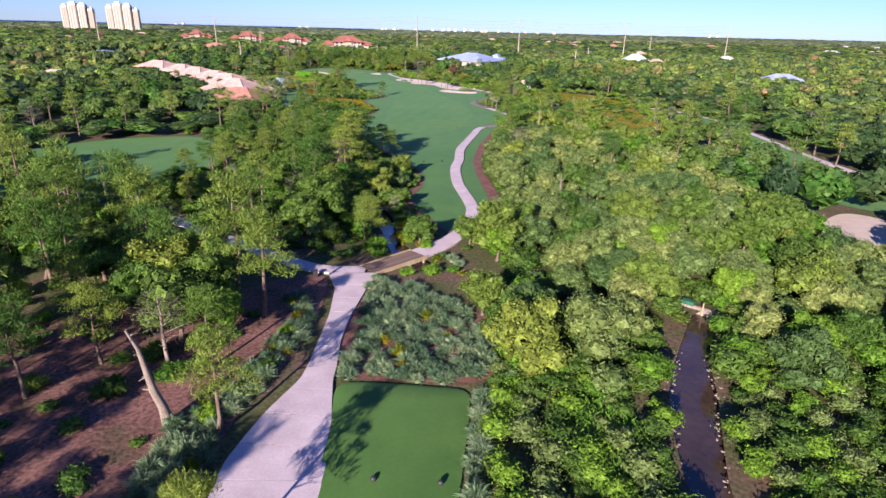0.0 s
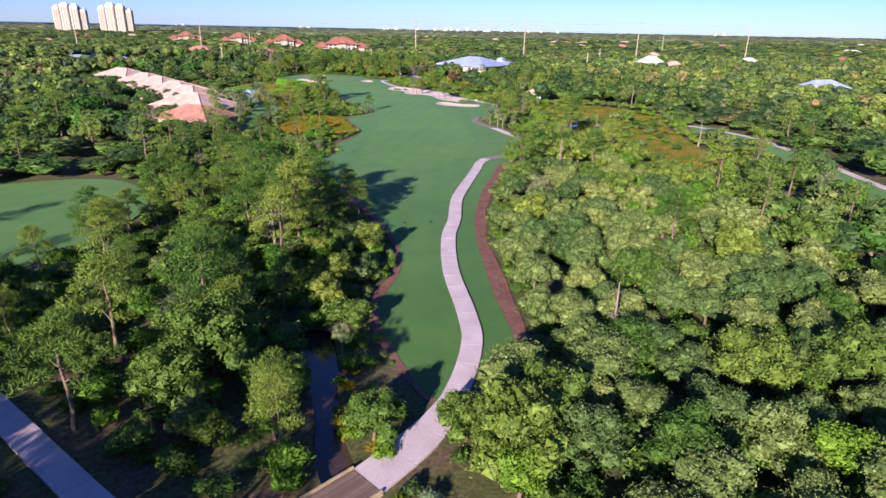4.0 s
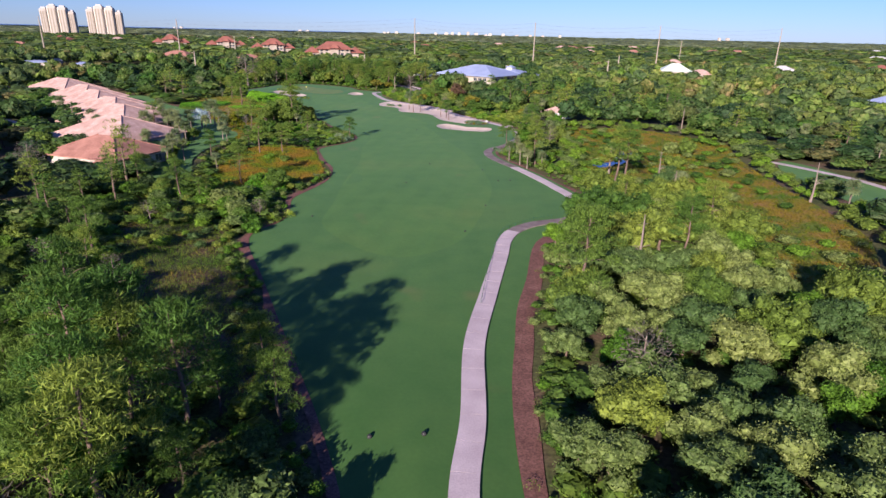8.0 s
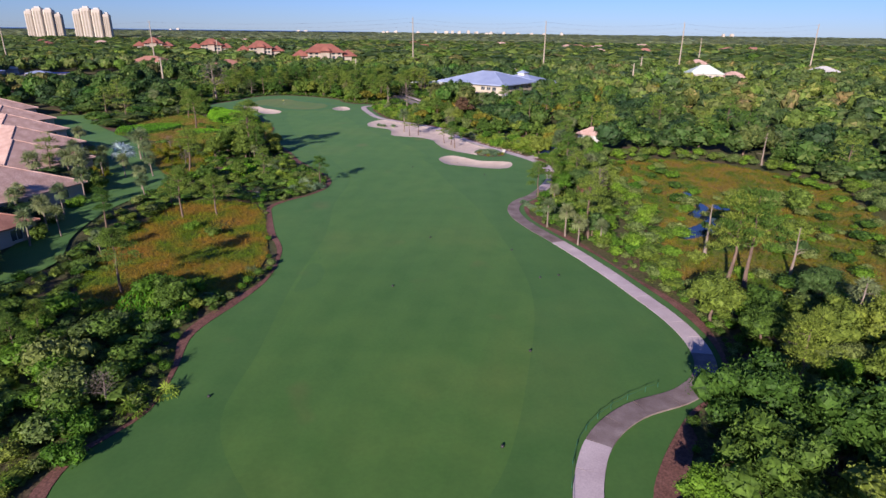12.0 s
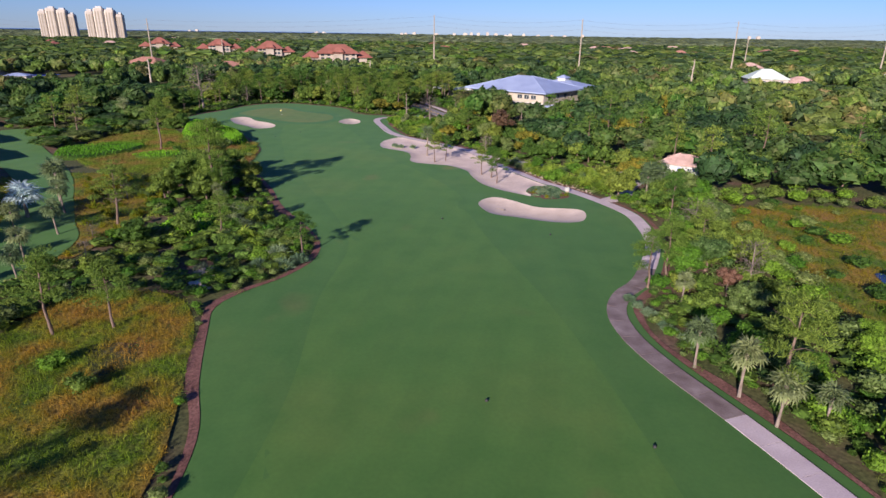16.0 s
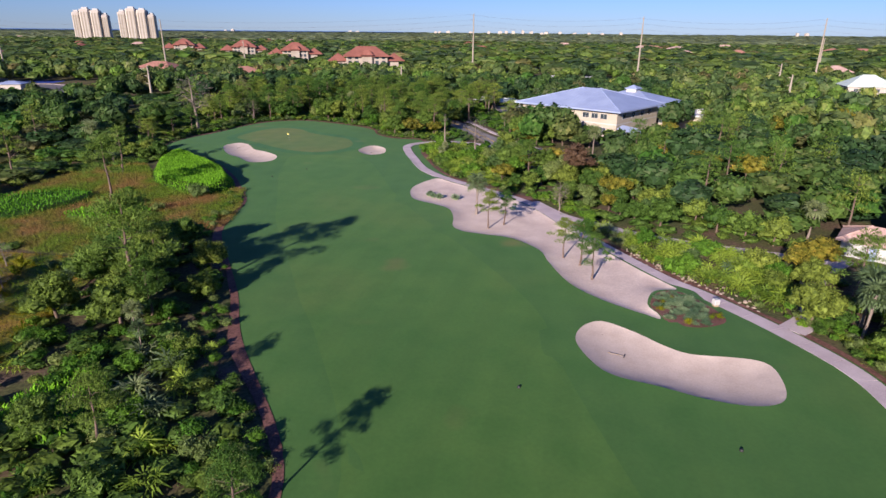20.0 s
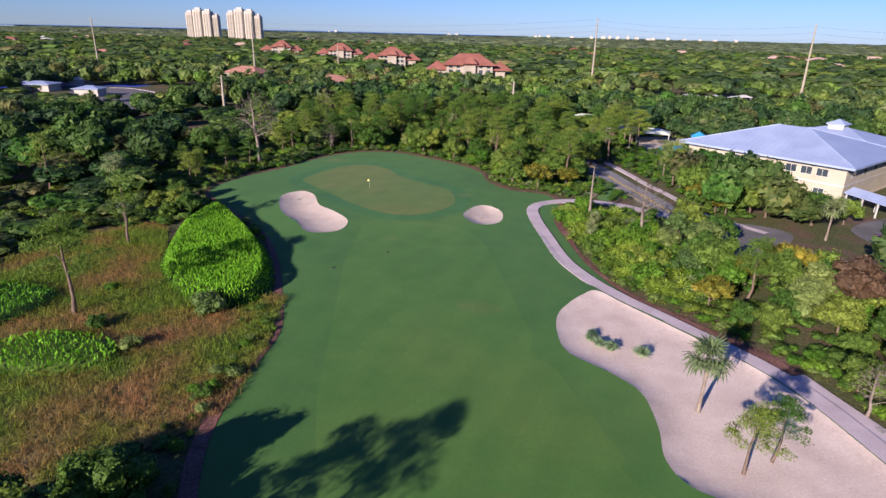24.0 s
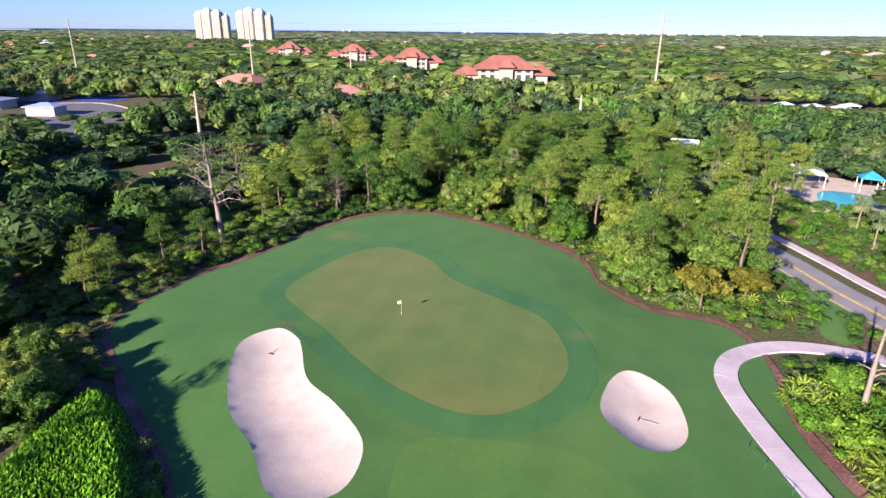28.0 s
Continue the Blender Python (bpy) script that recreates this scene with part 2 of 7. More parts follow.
M["water"] = surface("creek_water", [(0.3, (0.035, 0.022, 0.015)), (0.7, (0.06, 0.038, 0.028))], 0.2, (1.5, 0.15), 0.12, 0.01, spec=0.5)
M["bay"] = surface("bay_water", [(0.3, (0.05, 0.10, 0.2)), (0.7, (0.07, 0.13, 0.24))], 0.002, None, 0.3)
M["marsh_water"] = surface("marsh_water", [(0.3, (0.012, 0.016, 0.03)), (0.7, (0.02, 0.026, 0.045))], 0.2, None, 0.08, spec=0.5)
M["rock"] = surface("creek_stone", [(0.3, (0.14, 0.11, 0.09)), (0.7, (0.3, 0.25, 0.21))], 1.0, (6.0, 0.2), 0.9, 0.03)
M["concrete"] = surface("pole_concrete", [(0.3, (0.26, 0.22, 0.17)), (0.7, (0.34, 0.29, 0.23))], 0.3, (3.0, 0.08), 0.85)
M["oak_leaf"] = leaf("oak_foliage", (0.055, 0.1, 0.016), (0.155, 0.235, 0.038))
M["myrtle_leaf"] = leaf("wax_myrtle_foliage", (0.075, 0.122, 0.03), (0.165, 0.235, 0.066), tip=(0.2, 0.26, 0.09))
M["pine_leaf"] = leaf("pine_needles", (0.062, 0.112, 0.018), (0.155, 0.245, 0.038))
M["bright_leaf"] = leaf("bright_foliage", (0.055, 0.125, 0.012), (0.135, 0.27, 0.026), hue=0.02)
M["yellow_leaf"] = leaf("yellow_green_foliage", (0.1, 0.115, 0.018), (0.25, 0.225, 0.034), tip=(0.32, 0.25, 0.045), hue=0.012, fresh=(1.0, 1.0, 0.86))
M["palmetto_leaf"] = leaf("palmetto_fans", (0.085, 0.15, 0.018), (0.24, 0.34, 0.04), tip=(0.34, 0.36, 0.06), hue=0.015)
M["palm_leaf"] = leaf("palm_fronds", (0.075, 0.115, 0.042), (0.2, 0.25, 0.11))
M["brown_leaf"] = leaf("dead_brown_foliage", (0.10, 0.05, 0.03), (0.2, 0.115, 0.075), hue=0.012, fresh=(0.95, 1.0, 1.0))
M["grey_twig"] = leaf("bare_grey_twigs", (0.105, 0.09, 0.07), (0.195, 0.165, 0.13), hue=0.012, speck=0, fresh=(1.0, 1.0, 1.0))
# blue raised over the nearer foliage, to paint distance haze into the colour
M["far_leaf"] = leaf("hazed_woodland_canopy", (0.06, 0.1, 0.028), (0.142, 0.205, 0.066), tip=(0.2, 0.22, 0.095), patches=(0.03, [(0.3, (0.7, 0.78, 0.75)), (0.5, (1.0, 1.0, 1.0)), (0.7, (1.25, 1.05, 1.0))]), speck=1.1, kinds=[(0.0, (0.5, 0.62, 0.75)), (0.22, (0.72, 0.82, 0.8)), (0.4, (0.95, 0.95, 0.85)), (0.6, (1.1, 1.15, 0.75)), (0.78, (1.35, 1.3, 0.85)), (0.9, (1.0, 1.3, 0.6)), (0.97, (1.5, 0.95, 1.1))])
# far foliage lightened and greyed: distance haze painted into the base colour
M["hazed_leaf"] = leaf("hazed_far_canopy", (0.11, 0.15, 0.075), (0.18, 0.22, 0.11), patches=(0.006, [(0.3, (0.8, 0.88, 0.95)), (0.6, (1.1, 1.1, 1.0))]), speck=0.15)
M["reed_leaf"] = leaf("broad_reed_leaves", (0.05, 0.155, 0.006), (0.13, 0.33, 0.014), hue=0.01)
M["dry_grass"] = leaf("golden_grass", (0.14, 0.125, 0.012), (0.27, 0.21, 0.022), tip=(0.34, 0.26, 0.05), patches=(0.16, [(0.37, (0.48, 1.1, 0.4)), (0.47, (0.78, 1.06, 0.5)), (0.54, (1.05, 1.0, 0.75)), (0.7, (1.15, 0.9, 0.95))]), speck=0, fresh=(1.07, 1.0, 0.86))
M["tan_grass"] = leaf("tan_dry_grass", (0.135, 0.112, 0.032), (0.28, 0.21, 0.075), tip=(0.36, 0.275, 0.12), patches=(0.1, [(0.41, (0.48, 1.12, 0.35)), (0.51, (0.75, 1.02, 0.55)), (0.6, (1.0, 0.95, 0.9)), (0.74, (1.12, 0.85, 1.0))]), speck=0, fresh=(1.07, 1.0, 0.86))
M["marsh_grass"] = leaf("green_marsh_grass", (0.07, 0.1, 0.014), (0.16, 0.2, 0.028), tip=(0.24, 0.2, 0.04), patches=(0.12, [(0.36, (0.6, 0.95, 0.5)), (0.55, (0.95, 1.02, 0.8)), (0.72, (1.4, 0.9, 0.9))]), speck=0)
M["silver_leaf"] = leaf("silver_fronds", (0.22, 0.27, 0.28), (0.42, 0.48, 0.5))
M["weed"] = leaf("undergrowth_leaves", (0.06, 0.1, 0.018), (0.16, 0.25, 0.045), patches=(0.08, [(0.3, (0.55, 0.72, 0.55)), (0.5, (1.0, 1.0, 1.0)), (0.65, (1.35, 1.05, 0.75))]))
M["blue_grass"] = leaf("blue_green_clump_grass", (0.105, 0.175, 0.085), (0.175, 0.265, 0.14), tip=(0.25, 0.3, 0.16), speck=0)

# ---- geometry tools ----
rng = np.random.default_rng(7)


def mesh_of(name, verts, faces, mat, smooth=False):
    """A mesh from an (n, 3) array and one or several (m, k) index arrays."""
    me = bpy.data.meshes.new(name)
    groups = faces if isinstance(faces, list) else [faces]
    groups = [np.asarray(g, dtype=np.int32) for g in groups if len(g)]
    verts = np.asarray(verts, dtype=np.float32)
    me.vertices.add(len(verts))
    me.vertices.foreach_set("co", verts.ravel())
    loops = np.concatenate([g.ravel() for g in groups])
    sizes = np.concatenate([np.full(len(g), g.shape[1], dtype=np.int32) for g in groups])
    me.loops.add(len(loops))
    me.loops.foreach_set("vertex_index", loops)
    me.polygons.add(len(sizes))
    me.polygons.foreach_set("loop_start", np.concatenate([[0], np.cumsum(sizes)[:-1]]).astype(np.int32))
    me.polygons.foreach_set("use_smooth", np.full(len(sizes), smooth, dtype=bool))
    me.update(calc_edges=True)
    me.validate()
    for m in (mat if isinstance(mat, list) else [mat]):
        me.materials.append(m)
    return me


def part(name, bm, mat, parent=None, label=""):
    """Links a bmesh as one mesh object under a thing or a part."""
    me = bpy.data.meshes.new(name)
    bm.to_mesh(me)
    bm.free()
    me.materials.append(mat)
    ob = new(name, me)
    ob.parent = parent
    return tagged(ob, label)


def piece(name, me, parent, m=None, label=""):
    ob = new(name, me)
    ob.parent = parent
    if m is not None:
        ob.matrix_basis = m
    return tagged(ob, label)


def thing(name, label, category, m=None, group="", kind=""):
    """An Empty at a thing's base that carries its parts."""
    ob = new(name)
    ob.empty_display_size = 0.2
    if m is not None:
        ob.matrix_basis = m
    return tagged(ob, label, category, group, kind)


def setting(name, me, label, category):
    return tagged(new(name, me), label, category, kind="structure")


def curve(points, step, closed=True):
    """A smooth line through a few corner points (Catmull-Rom), about step metres between samples."""
    p = np.array(points, dtype=float)
    n = len(p)
    out = []
    for i in range(n if closed else n - 1):
        if closed:
            a, b, c, d = p[(i - 1) % n], p[i], p[(i + 1) % n], p[(i + 2) % n]
        else:
            a, b, c, d = p[max(i - 1, 0)], p[i], p[i + 1], p[min(i + 2, n - 1)]
        k = max(2, int(np.ceil(np.linalg.norm(c - b) / step)))
        for t in np.arange(k) / k:
            out.append(0.5 * (2 * b + (c - a) * t + (2 * a - 5 * b + 4 * c - d) * t * t + (3 * b - a - 3 * c + d) * t ** 3))
    if not closed:
        out.append(p[-1])
    return np.array(out)


def inside(poly, pts):
    """Which of the points lie inside a closed outline."""
    pts = np.asarray(pts, dtype=float)
    hit = np.zeros(len(pts), dtype=bool)
    x, y = pts[:, 0], pts[:, 1]
    q = np.roll(poly, -1, axis=0)
    for (x0, y0), (x1, y1) in zip(poly, q):
        if y0 != y1:
            hit ^= ((y0 > y) != (y1 > y)) & (x < (x1 - x0) * (y - y0) / (y1 - y0) + x0)
    return hit


def gap(line, pts, closed=True):
    """The distance of points from an outline or a line."""
    pts = np.asarray(pts, dtype=float)
    best = np.full(len(pts), 1e9)
    q = np.roll(line, -1, axis=0)
    for a, b in list(zip(line, q))[:None if closed else -1]:
        d = b - a
        t = np.clip(((pts - a) @ d) / max(d @ d, 1e-9), 0, 1)
        best = np.minimum(best, np.hypot(*(pts - a - t[:, None] * d).T))
    return best


def offset(poly, width, closed=True):
    """The outline moved to its left by width (a number or one for each point)."""
    if closed:
        d = np.roll(poly, -1, axis=0) - np.roll(poly, 1, axis=0)
    else:
        d = np.gradient(poly, axis=0)
    d /= np.maximum(np.linalg.norm(d, axis=1), 1e-6)[:, None]
    return poly + np.stack([-d[:, 1], d[:, 0]], axis=1) * np.reshape(width, (-1, 1))


def patch(name, outline, mat, holes=(), spacing=4.0, height=None, extra=None):
    """A sheet inside an outline with holes, with inner points for its relief."""
    from mathutils.geometry import delaunay_2d_cdt
    rings = [np.asarray(outline)] + [np.asarray(h) for h in holes]
    pts, edges = [], []
    for r in rings:
        k = len(pts)
        pts += [Vector(v) for v in r]
        edges += [(k + i, k + (i + 1) % len(r)) for i in range(len(r))]
    lo, hi = rings[0].min(0), rings[0].max(0)
    if spacing:
        gx, gy = np.meshgrid(np.arange(lo[0], hi[0], spacing), np.arange(lo[1], hi[1], spacing))
        g = np.stack([gx.ravel(), gy.ravel()], 1) + rng.uniform(-0.25, 0.25, (gx.size, 2)) * spacing
        extra = g if extra is None else np.vstack([g, extra])
    if extra is not None:
        ok = inside(rings[0], extra)
        for r in rings[1:]:
            ok &= ~inside(r, extra)
        for r in rings:
            ok &= gap(r, extra) > 0.35 * (spacing or 1.0)
        pts += [Vector(v) for v in extra[ok]]
    vs, _, tris, *_ = delaunay_2d_cdt(pts, edges, [], 0, 1e-4)
    v = np.array([tuple(q) for q in vs])
    f = np.array([t for t in tris if len(t) == 3])
    mid = v[f].mean(1)
    ok = inside(rings[0], mid)
    for r in rings[1:]:
        ok &= ~inside(r, mid)
    f = f[ok]
    area = np.cross(v[f[:, 1]] - v[f[:, 0]], v[f[:, 2]] - v[f[:, 0]])
    f[area < 0] = f[area < 0][:, ::-1]
    z = height(v) if height else np.zeros(len(v))
    return mesh_of(name, np.column_stack([v, z]), f, mat, smooth=True)


def ribbon(name, centre, width, mat, z=0.06, thick=0.12, crown=0.0):
    """A path slab along a line, with real edges."""
    w = np.broadcast_to(np.asarray(width, dtype=float), (len(centre),)) / 2
    left, right = offset(centre, w, False), offset(centre, -w, False)
    n = len(centre)
    z = np.broadcast_to(np.asarray(z, dtype=float), (n,))
    v = np.vstack([np.column_stack([left, z]), np.column_stack([right, z]), np.column_stack([left, z - thick]), np.column_stack([right, z - thick])])
    i = np.arange(n - 1)
    f = np.vstack([np.column_stack([i + n, i + n + 1, i + 1, i]), np.column_stack([i, i + 1, i + 2 * n + 1, i + 2 * n]),
                   np.column_stack([i + n + 1, i + n, i + 3 * n, i + 3 * n + 1]),
                   [[0, 2 * n, 3 * n, n], [n - 1, 2 * n - 1, 4 * n - 1, 3 * n - 1]]])
    return mesh_of(name, v, f, mat)


def smoothstep(x):
    x = np.clip(x, 0, 1)
    return x * x * (3 - 2 * x)


def bumps(p, scale, seed=0.0):
    """Cheap smooth relief between -1 and 1."""
    x, y = p[:, 0] / scale + seed, p[:, 1] / scale - seed
    return (np.sin(x * 1.3 + 1.7 * np.sin(y * 0.9 + seed)) + np.sin(y * 1.1 + 1.3 * np.sin(x * 0.7 + 2.1 + seed))) / 2


def box(bm, x0, y0, z0, x1, y1, z1, bevel=0.0):
    made = bmesh.ops.create_cube(bm, size=1, matrix=Matrix.Translation(((x0 + x1) / 2, (y0 + y1) / 2, (z0 + z1) / 2)) @ Matrix.Diagonal((x1 - x0, y1 - y0, z1 - z0, 1)))
    if bevel:
        es = {e for v in made["verts"] for e in v.link_edges}
        bmesh.ops.bevel(bm, geom=list(es), offset=bevel, segments=1, affect="EDGES")
    return bm


def tube(path, radii, sides=7):
    """Vertices and quads of a tapered tube along a line."""
    p = np.asarray(path, dtype=float)
    n = len(p)
    d = np.gradient(p, axis=0)
    d /= np.linalg.norm(d, axis=1)[:, None]
    ref = np.where(np.abs(d[:, 2:3]) > 0.9, [[1.0, 0, 0]], [[0, 0, 1.0]])
    u = np.cross(d, ref)
    u /= np.linalg.norm(u, axis=1)[:, None]
    w = np.cross(d, u)
    a = np.arange(sides) / sides * 2 * np.pi
    ring = u[:, None] * np.cos(a)[None, :, None] + w[:, None] * np.sin(a)[None, :, None]
    v = (p[:, None] + ring * np.reshape(radii, (-1, 1, 1))).reshape(-1, 3)
    i, j = np.meshgrid(np.arange(n - 1), np.arange(sides), indexing="ij")
    i, j = i.ravel(), j.ravel()
    k = (j + 1) % sides
    f = np.column_stack([i * sides + j, i * sides + k, (i + 1) * sides + k, (i + 1) * sides + j])
    return v, f


def join(pieces):
    """Joins (verts, faces) pairs with the same number of corners."""
    vs, fs, k = [], [], 0
    for v, f in pieces:
        vs.append(v)
        fs.append(np.asarray(f) + k)
        k += len(v)
    return np.vstack(vs), np.vstack(fs)


def kites(p, n, size, slim=0.6, r=rng, lean=0.5, along=None):
    """Leaf clumps: one kite at each point p, facing about n; along: the way it points."""
    k = len(p)
    n = n + r.normal(0, lean, (k, 3))
    n /= np.maximum(np.linalg.norm(n, axis=1), 1e-6)[:, None]
    a = r.normal(0, 1, (k, 3)) if along is None else along + r.normal(0, 0.25, (k, 3))
    u = a - (a * n).sum(1)[:, None] * n
    u /= np.maximum(np.linalg.norm(u, axis=1), 1e-6)[:, None]
    w = np.cross(n, u)
    s = np.reshape(size, (-1, 1)) * np.ones((k, 1))
    fold = n * s * r.uniform(-0.15, 0.3, (k, 1))
    v = np.stack([p - u * s * 0.5, p + w * s * slim * 0.5 + fold, p + u * s * 0.6, p - w * s * slim * 0.5 + fold], 1).reshape(-1, 3)
    f = np.arange(4 * k).reshape(-1, 4)
    return v, f


def ball_points(k, r=rng):
    v = r.normal(0, 1, (k, 3))
    return v / np.linalg.norm(v, axis=1)[:, None]


def ico(level):
    bm = bmesh.new()
    bmesh.ops.create_icosphere(bm, subdivisions=level, radius=1)
    v = np.array([tuple(q.co) for q in bm.verts])
    f = np.array([[q.index for q in t.verts] for t in bm.faces])
    bm.free()
    return v, f


ICO = {level: ico(level) for level in (1, 2, 3)}


def ragged_ball(c, rad, level, r, loose=0.16):
    """A lumpy closed form of single leafy facets, each a little off its neighbours."""
    v, f = ICO[level]
    ph = r.uniform(0, 6, 3)
    lump = 1 + 0.13 * np.sin(v @ [3.1, 4.3, 2.2] + ph[0]) + 0.1 * np.sin(v @ [-5.2, 3.7, 4.4] + ph[1])
    tri = (v * lump[:, None])[f]
    mid = tri.mean(1, keepdims=True)
    tri = mid + (tri - mid) * 1.25 + r.normal(0, loose * 0.5, tri.shape)
    tri = tri * (1 + r.uniform(-loose, loose, (len(f), 1, 1)))
    return (np.array(c) + tri * np.array(rad)).reshape(-1, 3), np.arange(3 * len(f)).reshape(-1, 3)


def lobes_mesh(lobes, cards, size, r, slim=0.6, core=0.8, lean=0.5, levels=(2, 0)):
    """A crown: leaf clumps over several uneven lobes, each round a ragged core. lobes: (centre, radii)."""
    quads, tris = [], []
    area = np.array([np.prod(np.array(rad)) ** (2 / 3) for _, rad in lobes])
    for j, ((c, rad), share) in enumerate(zip(lobes, area / area.sum())):
        k = max(3, int(cards * share))
        d = ball_points(k, r)
        d[:, 2] = np.where(d[:, 2] < -0.45, -d[:, 2], d[:, 2])
        p = np.array(c) + d * np.array(rad) * r.uniform(0.8, 1.12, (k, 1))
        quads.append(kites(p, d, size * r.uniform(0.6, 1.35, k), slim, r, lean))
        level = levels[min(j, 1)]
        if core and level:
            tris.append(ragged_ball(c, np.array(rad) * core, level, r))
    qv, qf = join(quads)
    if not tris:
        return qv, [qf]
    tv, tf = join(tris)
    return np.vstack([qv, tv]), [qf, tf + len(qv)]

# ---- plan: outlines in metres, x across, y along the hole ----
FAIR_L = [(0.5, 98.5), (-3.4, 106), (-6.3, 114), (-6.8, 121), (-5, 131), (-6.3, 143), (-10.5, 155), (-16, 167.5), (-20.5, 177.5), (-26, 190), (-31.5, 202), (-32.6, 209),
          (-29.5, 216), (-30, 224), (-31.2, 232), (-28.3, 242), (-26.9, 250), (-28, 261.4), (-31.6, 270.5), (-35, 281), (-36.5, 287), (-34.5, 292), (-30.5, 297.5), (-28, 305)]
FAIR_M = [(-30, 315), (-41, 333), (-47, 346), (-53, 357), (-60, 370), (-62.5, 380), (-64, 391), (-69, 401), (-76, 413), (-87, 427), (-101, 438), (-113, 449), (-113, 463), (-108.5, 476), (-104, 494),
          (-97, 504), (-86, 507), (-70, 500), (-57, 490), (-52.5, 479), (-46, 472), (-37, 470)]
FAIR_R = [(-33.5, 462), (-33.6, 449), (-30.5, 437.5), (-26.5, 425.5), (-21, 415.5), (-13.5, 408), (-2.6, 396), (5.2, 378), (11, 365.5), (15.2, 357.3), (19, 352.5), (24.9, 342.5), (28.9, 333.5),
          (29.5, 325), (28.2, 313.5), (23.2, 300), (19.2, 294.6), (17.2, 291.5), (16.4, 287), (17, 281), (19.3, 274.2), (24.8, 261.5), (28.4, 250.5), (31.3, 240), (32, 230), (29.4, 221.5)]
FAIR_N = [(24, 217), (18.2, 209), (15.7, 203), (13, 190), (10.6, 180.5), (9.2, 171), (7.7, 160), (7.2, 146), (8.4, 124), (9.6, 109), (4.5, 99)]
fairway_line = curve(FAIR_L + FAIR_M + FAIR_R + FAIR_N, 2.0)
BUNKER_BIG = [(-2, 336.2), (-0.8, 339.7), (1.8, 341.4), (5.2, 339), (8, 335.9), (10.5, 334.2), (14.8, 333.9), (17.6, 333.4), (18.6, 331.8), (18.1, 328), (16.6, 325.5), (13.5, 324.7), (9.5, 325.5), (5.5, 327.3), (1.2, 329), (-0.8, 331.6)]
BUNKER_WASTE = [(-30.4, 405), (-30.2, 400), (-28.6, 395.2), (-23.8, 391.8), (-20.7, 388.6), (-19.5, 383), (-19.3, 378.2), (-17.5, 375.2), (-13.4, 373.7), (-8.5, 372), (-4.2, 366.5), (-3.1, 361), (-1.2, 354), (1, 350), (4, 346.7), (7.5, 343.9), (9.3, 342.6),
                (9.4, 344.2), (8.7, 346.8), (10.6, 351.2), (14, 352.4), (13.4, 354.4), (10.6, 359.4), (7.4, 365.9), (4.6, 371.8), (1.7, 378.4), (-0.8, 385), (-3.6, 391.6), (-7.1, 397.2), (-11.7, 402), (-16.4, 406.6), (-21.5, 411.5), (-25.2, 415), (-27.4, 412.6), (-29.2, 409)]
BUNKER_LEFT = [(-92.2, 443.5), (-93.8, 448.7), (-91.3, 452.4), (-88, 451), (-86, 448.5), (-82.5, 443), (-77.6, 439.6), (-72.9, 435), (-72.2, 429.7), (-74.6, 427.2), (-78, 427.2), (-82.5, 432), (-87.7, 436.4)]
BUNKER_SMALL = [(-52.1, 446.6), (-50.9, 452.3), (-48.6, 454.4), (-45, 451.4), (-43.9, 445.4), (-45.3, 442), (-48.1, 441.2), (-50.6, 443.3)]
GREEN = [(-96.3, 463.3), (-95.7, 471.1), (-92.3, 481.2), (-87.1, 484.2), (-80, 480.7), (-74.4, 473.8), (-66.5, 468.8), (-59.7, 464.4), (-56.2, 457.1), (-55.8, 451.5), (-57.8, 446.5), (-61.9, 442.4),
         (-67, 441.9), (-73.2, 444.3), (-78.7, 448.1), (-85.6, 453.9), (-92.1, 458.7)]
bunker_lines = {k: curve(v, 0.9) for k, v in (("big", BUNKER_BIG), ("waste", BUNKER_WASTE), ("left", BUNKER_LEFT), ("small", BUNKER_SMALL))}
green_line = curve(GREEN, 1.5)
tee_line = curve([(-11.4, 20), (-11.2, 30), (-11, 40), (-11.3, 48), (-11, 51.3), (-8, 51.7), (-2, 51.2), (1, 50.6), (1.4, 48), (0.5, 40), (-0.4, 32), (-0.8, 20)], 1.2)
left_green_line = curve([(-130, 118), (-118, 140), (-107, 164), (-97, 175), (-86, 181), (-74, 182), (-63, 173), (-57, 161), (-56, 148), (-59, 133), (-66, 122), (-78, 113), (-100, 108)], 3)
right_fair_line = curve([(84, 118), (80, 130), (84, 160), (90, 200), (92, 225), (92, 245), (91, 262), (97, 278), (102, 284), (107, 272), (109, 250), (108.5, 225), (107, 190), (104, 160), (106, 130), (96, 112)], 4)
right_sand_line = curve([(63, 84), (65, 94), (67.5, 103), (74, 111), (80, 114), (84, 109), (80, 98), (72, 86)], 2)
creek_line = curve([(17.2, 30), (17.8, 38), (19.2, 45), (21.2, 51.5), (23.8, 57), (28, 64.6), (30, 68), (32.8, 69.5), (33, 67.5), (30.8, 63.5), (27.6, 57), (25.6, 50.7), (23.1, 44), (20.8, 37), (20.4, 30)], 2)
pond_line = curve([(-4.6, 80.3), (-7, 84), (-9.5, 90), (-11, 97), (-14, 106), (-15.8, 111), (-12.3, 112), (-10.2, 106), (-8.8, 98), (-7, 91.5), (-4.8, 87), (-2.2, 82.5)], 1.5)
MEADOW_A = curve([(-31, 243), (-45, 237), (-54, 247), (-58, 271), (-56, 289), (-45, 291), (-38, 284), (-33, 270), (-29.5, 256)], 3)
MEADOW_B = curve([(-69.5, 401), (-66.5, 395), (-63, 384), (-62.5, 372), (-76, 358), (-96, 362), (-112, 380), (-118, 405), (-108, 424), (-96, 412), (-82, 396)], 3)
